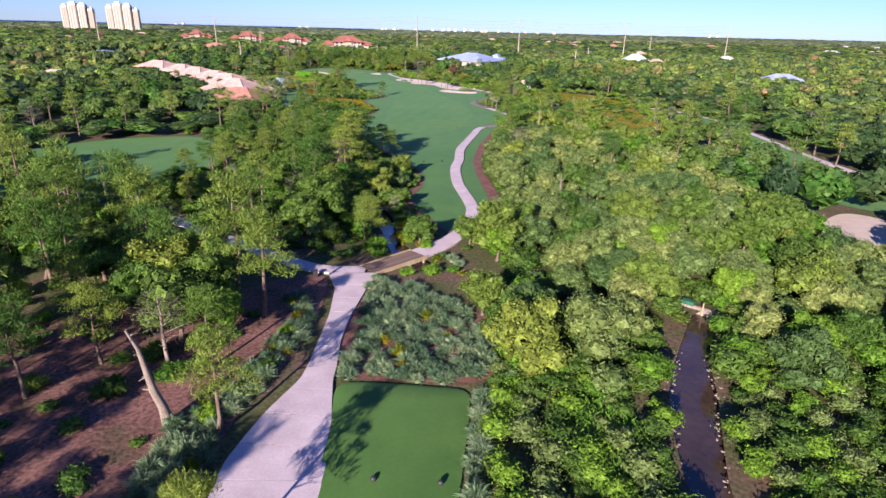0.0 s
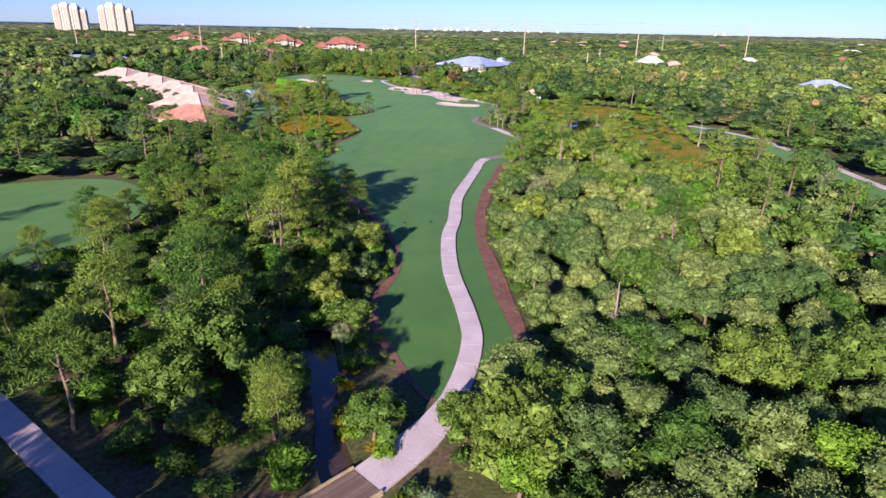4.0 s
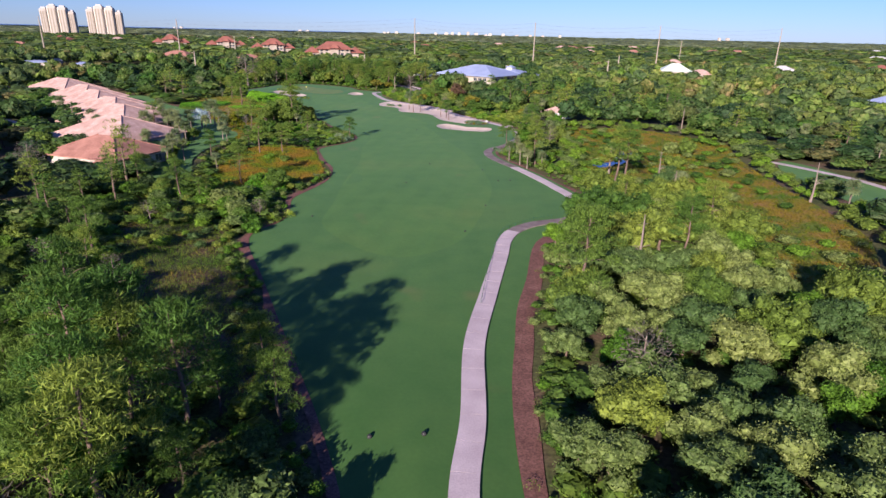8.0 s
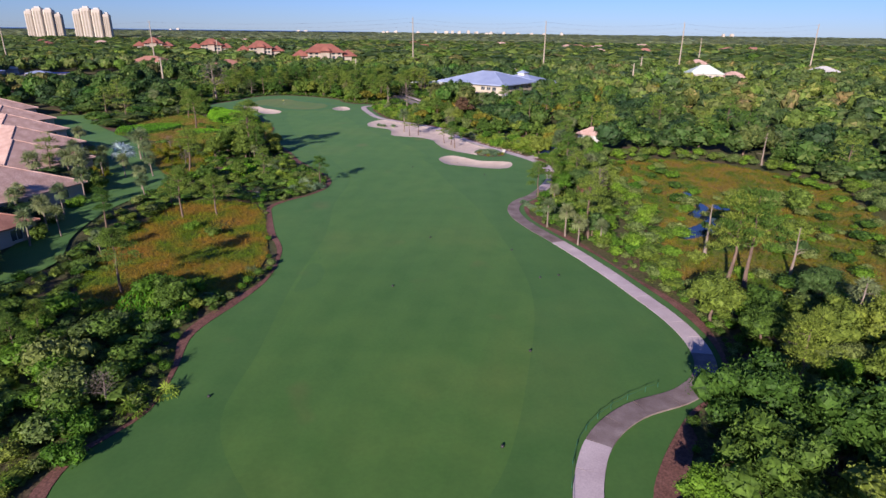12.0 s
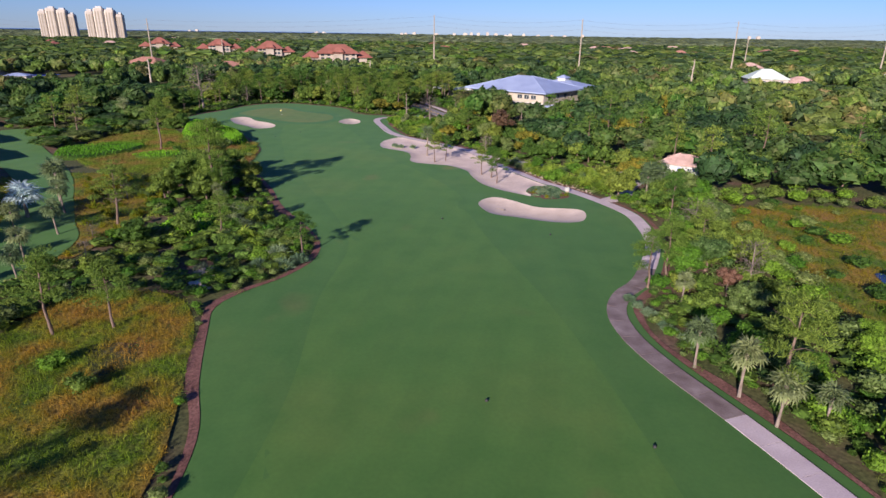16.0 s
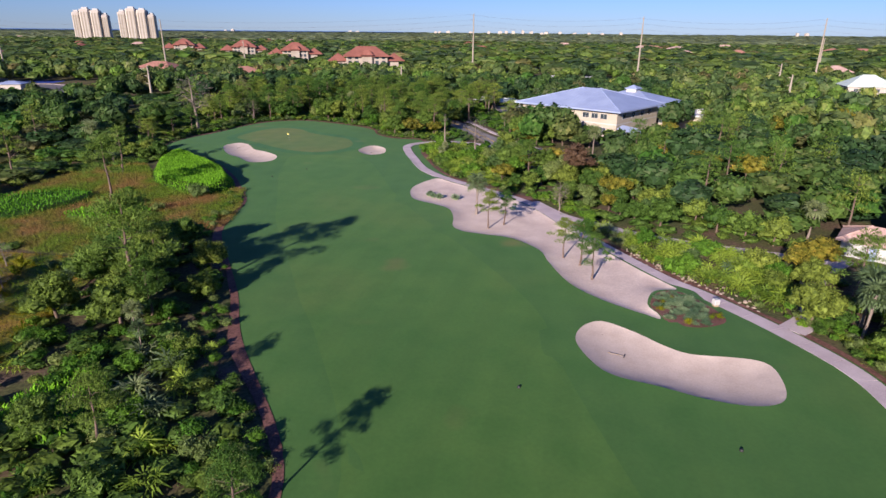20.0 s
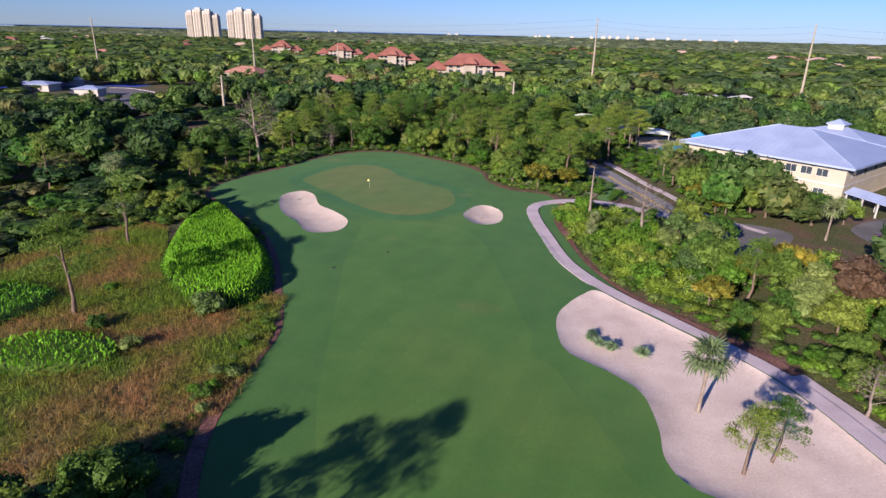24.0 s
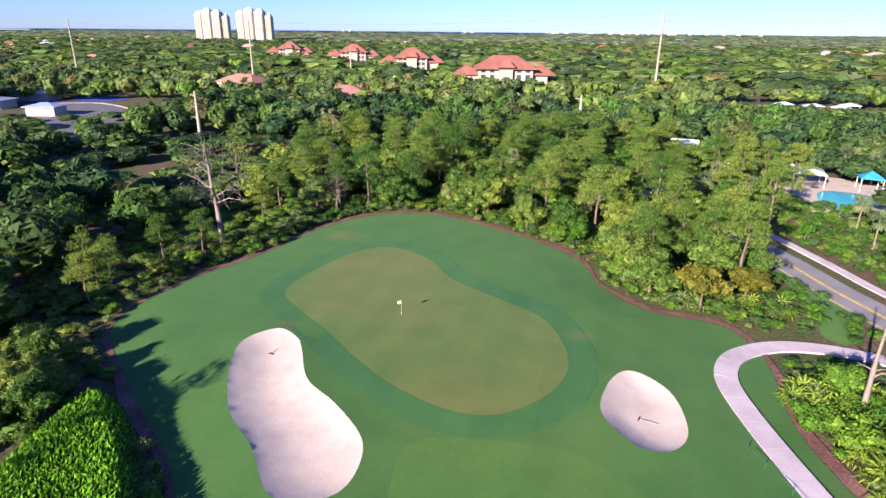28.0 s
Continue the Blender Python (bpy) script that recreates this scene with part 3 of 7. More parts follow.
MEADOW_C = curve([(36.5, 244), (35.5, 256), (38, 266), (42, 280), (42, 300), (42, 312), (43, 328), (50, 338), (66, 342), (80, 335), (96, 310), (90, 290), (85, 262), (82, 232), (79, 213), (66, 190), (55, 174), (49, 183), (54, 205), (56, 228), (52, 244), (44, 238)], 4)
MEADOW_E = curve([(-18.5, 168), (-17, 161), (-24, 159), (-31, 163), (-38, 172), (-44, 184), (-52, 199), (-57, 211), (-47, 213), (-39, 212), (-34.5, 203), (-28.5, 190.5), (-23, 178)], 3)
MEADOW_D = curve([(-66, 300), (-64, 318), (-68, 338), (-72, 354), (-80, 357), (-104, 356), (-118, 340), (-104, 318), (-76, 310)], 3)
REEDS = curve([(-93, 406), (-87, 400), (-79.5, 395.6), (-73, 395.2), (-71, 400), (-73.5, 407), (-78.5, 414.5), (-87.5, 424.5), (-98.5, 434.5), (-103, 434), (-101.5, 423.5), (-97, 413)], 2)
CLUMP_BED = curve([(-12, 53), (-12.3, 60), (-12, 68), (-10, 76), (-4, 75), (2, 68), (4.5, 58), (3, 52.5)], 2)

ROAD_LINE = curve([(16, 438), (5, 447), (-4, 456), (-9.5, 464), (-15, 478), (-19, 487), (-23, 498), (-31, 516), (-46, 540), (-70, 560), (-110, 566)], 1.5, False)

# cart path: centre lines
PATH_TEE = curve([(-14.2, 34), (-14.3, 40), (-14, 46), (-13.4, 53), (-13.5, 60), (-13.3, 68), (-13.2, 74), (-13.4, 79)], 1.0, False)
PATH_WEST = curve([(-12, 80.2), (-17.5, 80.2), (-22, 82.2), (-29.8, 87.8), (-39.7, 95.2), (-52.5, 104.6), (-62, 108), (-75, 108)], 1.5, False)
PATH_A = curve([(-4.7, 86.9), (0.2, 93.5), (3.2, 101), (4.8, 109.5), (4.4, 117), (2.6, 131), (2.4, 145.7), (3.6, 156), (4.4, 170), (7, 184), (10, 199), (11.4, 206.5), (13.9, 212.3), (18.2, 216.6), (24.6, 219.9),
                (28.4, 224), (29.9, 230), (29.3, 237), (27.2, 244.8), (25.3, 251.3), (22.7, 259), (19.7, 267), (16.2, 275.3), (14.3, 282), (14.2, 288.2), (16.4, 293.8), (20.6, 299.5), (26.5, 314), (27.8, 325), (27.2, 332.8),
                (23.3, 341.6), (17.6, 351.3), (13.8, 356.2), (9.4, 364.7), (3.7, 377), (-4, 395), (-14.5, 406.6), (-23, 415), (-30, 425.3), (-34.4, 438.4), (-38, 451), (-38.6, 457.5), (-36, 462.8), (-29.5, 466.4), (-20, 465.6), (-10, 459)], 1.2, False)
PATH_B = curve([(-3.2, 397.5), (-0.6, 392.3), (2.5, 387.1), (7.3, 383), (13.8, 377.9), (20.7, 374.4), (28, 371.6), (36, 369), (42, 368)], 1.2, False)
HEDGE_AB = curve([(4, 385), (6.5, 379.5), (9, 373.5), (12.5, 367), (17, 359), (21, 353), (27, 348.5), (30.5, 356), (30, 366), (24, 370.8), (19, 372.6), (12, 376.2), (7.2, 381)], 2)
GARDEN = curve([(-66, 244), (-62, 254), (-67, 268), (-69, 284), (-67, 300), (-69, 311), (-75, 320), (-84, 334), (-100, 358), (-131, 393), (-152, 419), (-160, 408), (-138, 380), (-110, 352), (-95, 332), (-84, 310), (-80, 290), (-76, 272), (-72, 255)], 2)

bunker_list = list(bunker_lines.values())


def fair_height(p):
    """Gentle rolls, a raised green complex, lips up to the bunkers."""
    d = gap(fairway_line, p)
    z = 0.05 + 0.25 * smoothstep(d / 6) * (1 + 0.6 * bumps(p, 17, 1.0))
    g = np.hypot(p[:, 0] + 76, p[:, 1] - 464)
    z += 0.5 * (1 - smoothstep((g - 18) / 22)) * smoothstep(d / 5)
    for b in bunker_list:
        z += 0.16 * (1 - smoothstep(gap(b, p) / 2.5))
    return z


def floor_height(p):
    return 0.12 * bumps(p, 9, 0.4) * np.clip(gap(fairway_line[::3], p) / 10, 0, 1) - 0.03


def raised(z):
    return lambda p: np.full(len(p), z)


ground_rim = np.array([(-4700, -700), (4700, -700), (4700, 5300), (-4700, 5300)], dtype=float)
gx, gy = np.meshgrid(np.arange(-130, 131, 9.0), np.arange(10, 540, 9.0))
inner = np.stack([gx.ravel(), gy.ravel()], 1) + rng.uniform(-3, 3, (gx.size, 2))
setting("ground", patch("ground", ground_rim, M["litter"], [fairway_line, creek_line, pond_line], 0, floor_height, inner), "brown leaf litter and low green growth on sandy ground", "ground")
setting("fairway", patch("fairway", fairway_line, M["rough"], bunker_list, 3.0, fair_height), "closely mown green golf fairway with faint mowing bands", "fairway")
rim = offset(fairway_line, 1.05 + 0.6 * bumps(fairway_line, 6, 3.0) + 1.2 * ((fairway_line[:, 0] > 0) & (fairway_line[:, 1] < 215) & (fairway_line[:, 1] > 105)))
if not inside(rim, fairway_line[:1])[0]:
    rim = offset(fairway_line, -1.05 - 0.6 * bumps(fairway_line, 6, 3.0) - 1.2 * ((fairway_line[:, 0] > 0) & (fairway_line[:, 1] < 215) & (fairway_line[:, 1] > 105)))
k = len(rim)
i = np.arange(k)
setting("mulch_edge", mesh_of("mulch_edge", np.vstack([np.column_stack([fairway_line, np.full(k, 0.10)]), np.column_stack([rim, np.full(k, 0.06 + 0.03 * 1)])]),
        np.column_stack([i, (i + 1) % k, (i + 1) % k + k, i + k]), M["mulch"]), "strip of reddish pine mulch bordering the fairway", "mulch bed")


def sand_height(line, depth, reach):
    return lambda p: fair_height(p) - 0.16 * smoothstep(gap(line, p) / 0.25) - depth * smoothstep(gap(line, p) / reach)


for key, depth, reach, label in (("big", 0.3, 4, "long pale sand bunker cut into the fairway"), ("waste", 0.15, 4, "broad pinkish waste bunker along the cart path"),
                                 ("left", 0.35, 4, "kidney-shaped pale sand bunker beside the green"), ("small", 0.3, 3, "small round pale sand bunker beside the green")):
    line = bunker_lines[key]
    me = patch("sand_bunker", line, M["waste" if key == "waste" else "sand"], (), 0.9, sand_height(line, depth, reach))
    setting("sand_bunker", me, label, "bunker")


def green_height(p):
    return fair_height(p) + 0.035


COLLAR_SIDE = 1 if inside(offset(green_line, 2.6), green_line[:1])[0] else -1
setting("putting_green", patch("putting_green", green_line, M["green"], (), 2.0, green_height), "smooth olive putting green with faded brown patches", "putting green")
setting("green_collar", patch("green_collar", offset(green_line, 3.4 * COLLAR_SIDE), M["collar"], [green_line], 2.0, lambda p: fair_height(p) + 0.02), "darker green collar of turf round the putting green", "turf")
CUT = curve([(-32, 333), (-38, 345), (-46, 363), (-53, 378), (-57, 390), (-61, 402), (-65, 414), (-67.5, 425), (-69, 436), (-62, 438.5), (-54, 439), (-47, 434), (-42, 423), (-37, 409), (-32, 396), (-24, 380), (-14, 362), (-6, 344), (-4, 330),
             (0, 312), (6, 290), (10, 268), (12, 245), (9, 225), (3, 205), (-8, 198), (-21, 212), (-22, 228), (-22.6, 248), (-22, 268), (-24, 290), (-24, 312)], 3)
setting("fairway_cut", patch("fairway_cut", CUT, M["fairway"], (), 3.0, lambda p: fair_height(p) + 0.012 * smoothstep(gap(CUT, p) / 0.4) + 0.004), "slightly paler close-cut strip of the fairway", "fairway")
setting("tee_box", patch("tee_box", tee_line, M["fairway"], (), 2.0, lambda p: 0.12 + 0.35 * smoothstep(gap(tee_line, p) / 1.2)), "raised mown tee box of green turf", "tee")
setting("neighbour_fairway", patch("neighbour_fairway", left_green_line, M["fairway"], (), 6.0, raised(0.12)), "neighbouring mown fairway beyond the pines", "fairway")
setting("far_fairway", patch("far_fairway", right_fair_line, M["fairway"], (), 6.0, raised(0.12)), "parallel mown fairway behind the marsh", "fairway")
setting("far_bunker", patch("far_bunker", right_sand_line, M["sand"], (), 3.0, raised(0.14)), "pale sand bunker of the parallel hole", "bunker")
setting("creek", patch("creek", offset(creek_line, 0.6), M["water"], (), 3.0, raised(-0.55)), "narrow brown creek between shrubs", "water")
setting("pond", patch("pond", offset(pond_line, 0.4), M["water"], (), 3.0, raised(-0.6)), "still dark water under the wooden bridge", "water")
for nm, ln in (("meadow", MEADOW_A), ("meadow", MEADOW_B), ("meadow", MEADOW_D), ("meadow", MEADOW_E), ("marsh", MEADOW_C)):
    setting(nm, patch(nm, ln, M["litter" if ln is MEADOW_E else "tan_soil" if ln is MEADOW_B else "meadow"], (), 5.0, lambda p: 0.08 + 0.05 * bumps(p, 7)), "golden dry grassland with green patches", "grassland")
MARSH_POOLS = (curve([(57.6, 303), (56.2, 296), (56.3, 289.5), (52.6, 284.6), (55, 281.5), (53.4, 277), (49, 272), (43.2, 269.2), (42.6, 273.5), (46.6, 275.8), (50.6, 279.2), (51.6, 281.5), (49.8, 284.6), (54, 290.5), (54.4, 296.2), (56, 303.4)], 0.9),
               curve([(59, 293), (61, 291), (60, 288), (57.5, 289.5)], 1.0), curve([(46, 238.5), (48.5, 238), (48.8, 235.8), (46.4, 235.6)], 1.0), curve([(41, 262), (43.6, 262.4), (43, 259.4)], 1.0))
for pool_line in MARSH_POOLS:
    setting("marsh_pool", patch("marsh_pool", pool_line, M["marsh_water"], (), 2.0, raised(0.16)), "dark blue pool of standing marsh water", "water")
STRAW = curve([(-64, 20), (-62, 50), (-50, 62), (-34, 66), (-24, 76), (-17.5, 78), (-16, 68), (-16.5, 58), (-19, 48), (-19.5, 40), (-19, 20)], 2)
setting("pine_straw", patch("pine_straw", STRAW, M["straw"], (), 3.0, lambda p: 0.06 + floor_height(p) * 0.3), "reddish-brown pine straw under sparse pines", "ground cover")
setting("clump_bed", patch("clump_bed", offset(CLUMP_BED, 0.0), M["mulch"], (), 3.0, lambda p: 0.05 + floor_height(p) * 0.3), "reddish mulch under ornamental grasses", "ground cover")
ISLAND = curve([(9.6, 344), (9, 346.6), (11, 350.8), (14.2, 351.6), (16.6, 348.3), (17.6, 343.2), (13.7, 341), (10.2, 342)], 1)
setting("island_bed", patch("island_bed", ISLAND, M["mulch"], (), 1.5, lambda p: fair_height(p) + 0.03), "reddish mulch island with ornamental grasses", "mulch bed")
setting("red_bed", patch("red_bed", curve([(-128, 452), (-122, 462), (-124, 478), (-140, 492), (-152, 484), (-150, 470), (-138, 456)], 2), M["mulch"], (), 3.0, raised(0.12)), "bare reddish mulch between the pines", "ground cover")
setting("sand_scrape", patch("sand_scrape", curve([(-38, 295), (-41, 300), (-44, 299), (-43, 294), (-40, 292)], 1.5), M["waste"], (), 1.5, raised(0.13)), "bare pale sand between shrubs", "sand")

# ---- cart paths, bridge ----
def slabs(name, line, width, label, dark=(), joint=4.0):
    """A concrete path of separate slabs with joints; dark: stretches (from, to in metres along it) of darker slabs."""
    root = thing(name, label, "cart path", kind="structure")
    run = np.concatenate([[0], np.cumsum(np.linalg.norm(np.diff(line, axis=0), axis=1))])
    total = run[-1]
    n = max(1, int(total / joint))
    for j in range(n):
        a, b = total * j / n + 0.02, total * (j + 1) / n - 0.02
        s = np.linspace(a, b, 5)
        seg = np.column_stack([np.interp(s, run, line[:, 0]), np.interp(s, run, line[:, 1])])
        w = np.interp(s, run, width) if isinstance(width, np.ndarray) else width
        mid = (a + b) / 2
        dark_run = any(lo <= mid <= hi for lo, hi in dark)
        piece("slab", ribbon("slab", seg, w, M["path_dark" if dark_run else "path"], np.where(inside(fairway_line, seg), fair_height(seg), 0.07) + 0.13, 0.45), root)
    return root


w_a = np.interp(np.arange(len(PATH_A)), [0, 6, 12], [3.7, 3.5, 2.45])
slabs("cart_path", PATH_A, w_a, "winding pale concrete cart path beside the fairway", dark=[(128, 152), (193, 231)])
w_tee = np.interp(PATH_TEE[:, 1], [34, 40, 46, 52, 60, 66, 74, 79], [8.0, 8.2, 6.2, 3.2, 2.4, 2.6, 4.2, 7.2])
slabs("tee_path", PATH_TEE, w_tee, "pale concrete path widening beside the tee box")
slabs("west_path", PATH_WEST, 2.5, "concrete path branching off under the pines")


# the wooden bridge over the dark water
BRIDGE = pose(-8.1, 83.55, 0.0, 0, 0, 45)
bridge = thing("footbridge", "flat wooden cart bridge of dark planks with bleached kerb timbers", "bridge", BRIDGE)
plank = part("plank", box(bmesh.new(), -0.07, -1.9, 0.0, 0.07, 1.9, 0.06, 0.01), M["plank"], bridge)
plank.location = (-4.85, 0, 0.16)
for j in range(1, 64):
    piece("plank", plank.data, bridge, Matrix.Translation((-4.85 + j * 0.154, rng.uniform(-0.02, 0.02), 0.16 + rng.uniform(-0.006, 0.006))))
for y in (-1.85, 1.85):
    part("kerb_timber", box(bmesh.new(), -4.95, y - 0.11, 0.22, 4.95, y + 0.11, 0.42, 0.02), M["timber"], bridge, "bleached kerb timber")
    part("beam", box(bmesh.new(), -4.95, y - 0.15, -0.2, 4.95, y + 0.1, 0.16, 0.02), M["timber"], bridge)
    for x in (-4.2, -1.4, 1.4, 4.2):
        part("post", box(bmesh.new(), x - 0.12, y - 0.12, -1.2, x + 0.12, y + 0.12, 0.1, 0.01), M["timber"], bridge)

# ---- woods further off: one object of many small crowns ----
def crown_models(n, cards, size, seed, squash=0.8, core=0.85, levels=(2, 0)):
    out = []
    for i in range(n):
        r = np.random.default_rng(seed + i)
        ls = [((0, 0, 0.62), (0.46, 0.46, 0.44 * squash))]
        for j in range(3):
            a = j * 2.1 + r.uniform(-0.5, 0.5)
            ls.append(((np.cos(a) * 0.3, np.sin(a) * 0.3, r.uniform(0.45, 0.75)), (0.24, 0.24, 0.2)))
        out.append(lobes_mesh(ls[:1] if cards < 14 else ls, cards, size, r, 0.7, core, 0.6, levels))
    return out


def woods(name, pts, w, h, models, mat, label):
    """Joins one crown at each point into a single mesh: w, h arrays of widths and heights."""
    qv, qf, tv, tf, nq, nt_ = [], [], [], [], 0, 0
    which = rng.integers(len(models), size=len(pts))
    ang = rng.uniform(0, 2 * np.pi, len(pts))
    vs, quads, tris, tones, base = [], [], [], [], 0
    tone = rng.uniform(0, 1, len(pts))
    for k, (v, f) in enumerate(models):
        sel = np.where(which == k)[0]
        if not len(sel):
            continue
        c, s = np.cos(ang[sel])[:, None], np.sin(ang[sel])[:, None]
        x = (v[:, 0] * c - v[:, 1] * s) * w[sel][:, None] + pts[sel, 0][:, None]
        y = (v[:, 0] * s + v[:, 1] * c) * w[sel][:, None] + pts[sel, 1][:, None]
        z = v[:, 2] * h[sel][:, None] + 0 * x
        vs.append(np.stack([x, y, z], 2).reshape(-1, 3))
        tones.append(np.repeat(tone[sel], len(v)))
        offs = base + np.arange(len(sel)) * len(v)
        quads.append((f[0][None] + offs[:, None, None]).reshape(-1, 4))
        if len(f) > 1:
            tris.append((f[1][None] + offs[:, None, None]).reshape(-1, 3))
        base += len(sel) * len(v)
    me = mesh_of(name, np.vstack(vs), [np.vstack(quads)] + ([np.vstack(tris)] if tris else []), mat)
    me.attributes.new("kind_of_tree", "FLOAT", "POINT").data.foreach_set("value", np.concatenate(tones).astype(np.float32))
    return tagged(new(name, me), label, "woods", kind="stuff")


def in_view(p, margin=60):
    return (p[:, 0] > -0.98 * (p[:, 1] + margin) - 20) & (p[:, 0] < 0.86 * (p[:, 1] + margin) + 20)



# ---- plants: a few models of each kind, then planting ----
def trunk_mesh(name, h, r0, r, mat, limbs=5, lean=0.05, sides=7, top=0.9, spread=0.28, start=0.45):
    t = np.linspace(0, 1, 6)
    bend = np.cumsum(r.normal(0, lean, (6, 2)), axis=0) * h * 0.15
    bend[0] = 0
    path = np.column_stack([bend, t * h * top])
    pieces = [tube(path, r0 * (1.25 - t * 1.0) * np.where(t == 0, 1.2, 1.0), sides)]
    for _ in range(limbs):
        s = r.uniform(start, 0.95)
        base = np.array([np.interp(s, t, path[:, c]) for c in range(3)])
        a, ln = r.uniform(0, 2 * np.pi), h * spread * r.uniform(0.5, 1.0) * (1.2 - s * 0.6)
        tip = base + np.array([np.cos(a) * ln, np.sin(a) * ln, ln * r.uniform(0.1, 0.6)])
        mid = (base + tip) / 2 + np.array([0, 0, ln * 0.1]) + r.normal(0, 0.05 * ln, 3)
        pieces.append(tube([base, mid, tip], [r0 * 0.4 * (1.3 - s), r0 * 0.25 * (1.3 - s), r0 * 0.06], 5))
    v, f = join(pieces)
    return mesh_of(name, v, f, mat, smooth=True), path


def make_pine(seed, h, full=1.0, k=36, size=1.0):
    r = np.random.default_rng(seed)
    trunk, path = trunk_mesh("trunk", h, 0.15 + h * 0.005, r, M["bark"], limbs=9, lean=0.08, start=0.42)
    quads = []
    t = np.linspace(0, 1, 6)
    n = int(25 * full)
    for i in range(n):
        s = 0.44 + 0.56 * (i + r.uniform(0, 1)) / n
        base = np.array([np.interp(s, t, path[:, c]) for c in range(3)])
        a = i * 2.4 + r.uniform(-0.6, 0.6)
        ln = h * 0.27 * (1.15 - 0.85 * (s - 0.44) / 0.56) * r.uniform(0.35, 1.15)
        c = base + np.array([np.cos(a) * ln, np.sin(a) * ln, r.uniform(0.0, 0.1) * h])
        d = ball_points(k, r)
        d[:, 2] = np.abs(d[:, 2]) * 0.9 - 0.1
        rad = np.array([0.095, 0.095, 0.055]) * h * r.uniform(0.75, 1.35)
        p = c + d * rad * r.uniform(0.5, 1.1, (k, 1))
        quads.append(kites(p, d, size * r.uniform(0.4, 0.85, k), 0.16, r, 0.8, along=d + [0, 0, 0.4]))
    v, f = join(quads)
    return trunk, mesh_of("crown", v, f, M["pine_leaf"])


def make_round(seed, h, w, mat, cards=850, size=0.46, lobes=9, low=0.3, slim=0.65, levels=(2, 1)):
    r = np.random.default_rng(seed)
    trunk, _ = trunk_mesh("trunk", h * 0.8, 0.12 + h * 0.012, r, M["bark"], limbs=6, lean=0.1, start=0.35, spread=0.4)
    ls = [((0, 0, h * (0.56 + low * 0.2)), (w * 0.36, w * 0.36, h * (0.34 - low * 0.2)))]
    lobes = int(lobes * 1.7)
    for i in range(lobes):
        a, rr = i * 2.4 + r.uniform(-0.5, 0.5), w * 0.5 * r.uniform(0.3, 0.86)
        z = h * (low + 0.12 + (0.76 - low) * np.sqrt(max(0.0, 1 - (rr / (w * 0.5)) ** 2)) * r.uniform(0.35, 1.05))
        q = w * r.uniform(0.11, 0.22)
        ls.append(((np.cos(a) * rr, np.sin(a) * rr, z), (q, q, q * r.uniform(0.65, 0.95))))
    v, f = lobes_mesh(ls, cards, size, r, slim, 0.68, 0.6, levels)
    return trunk, mesh_of("crown", v, f, mat)


def make_bush(seed, h, w, mat, cards=520, size=0.19, slim=0.6):
    r = np.random.default_rng(seed)
    ls = [((0, 0, h * 0.35), (w * 0.4, w * 0.4, h * 0.5))]
    for i in range(4):
        a = i * 1.6 + r.uniform(-0.5, 0.5)
        q = w * r.uniform(0.2, 0.3)
        ls.append(((np.cos(a) * w * 0.32, np.sin(a) * w * 0.32, h * r.uniform(0.3, 0.7)), (q, q, q * 0.85)))
    v, f = lobes_mesh(ls, cards, size, r, slim, 0.66, 0.6, (3, 2))
    return mesh_of("bush", v, f, mat)


def fan(r, size, blades=9):
    """A palm fan in its own plane: blades round a hub, drooping."""
    v, f = [], []
    for j in range(blades):
        a = (j / (blades - 1) - 0.5) * 3.9
        ln = size * (1 - 0.25 * abs(a) / 2) * r.uniform(0.85, 1.1)
        w = 0.085
        d = np.array([np.cos(a), np.sin(a), 0])
        e = np.array([-np.sin(a), np.cos(a), 0])
        k = len(v)
        v += [np.zeros(3), d * ln * 0.55 + e * ln * w + [0, 0, 0.05], d * ln - [0, 0, ln * r.uniform(0.15, 0.5)], d * ln * 0.55 - e * ln * w + [0, 0, 0.05]]
        f.append([k, k + 1, k + 2, k + 3])
    return np.array(v), np.array(f)


def fronds(r, n, centre, stalk, size, low=-0.5, high=1.2, blades=9):
    """A rosette: every fan hangs by its stalk from the one heart."""
    vs, fs = [np.array(centre, dtype=float)], []
    for i in range(n):
        a, e = i * 2.4 + r.uniform(-0.3, 0.3), r.uniform(low, high)
        u = np.array([np.cos(a) * np.cos(e), np.sin(a) * np.cos(e), np.sin(e)])
        v, f = fan(r, size * r.uniform(0.8, 1.15), blades)
        w = np.cross([0, 0, 1.0], u)
        w /= np.linalg.norm(w)
        n3 = np.cross(u, w)
        hub = vs[0] + u * stalk
        k = len(vs)
        vs += [hub, hub - u * stalk * 0.3 + w * 0.05, hub - u * stalk * 0.3 - w * 0.05]
        fs.append([0, k + 1, k, k + 2])
        leaf_v = hub + v[:, :1] * u + v[:, 1:2] * w + v[:, 2:3] * n3
        for q in f:
            j = len(vs)
            vs += [leaf_v[q[1]], leaf_v[q[2]], leaf_v[q[3]]]
            fs.append([k, j, j + 1, j + 2])
    return np.array(vs), np.array(fs)


def make_palm(seed, h):
    r = np.random.default_rng(seed)
    t = np.linspace(0, 1, 6)
    path = np.column_stack([0.3 * np.sin(t * 2) * r.uniform(-1, 1), 0.3 * t * r.uniform(-1, 1), t * (h - 1.6)])
    v, f = tube(path, 0.2 + 0.05 * np.cos(t * 7), 8)
    trunk = mesh_of("trunk", v, f, M["deadwood"], smooth=True)
    v, f = fronds(r, 38, path[-1], 1.05, 1.5, -0.9, 1.35)
    return trunk, mesh_of("crown", v, f, M["palm_leaf"])


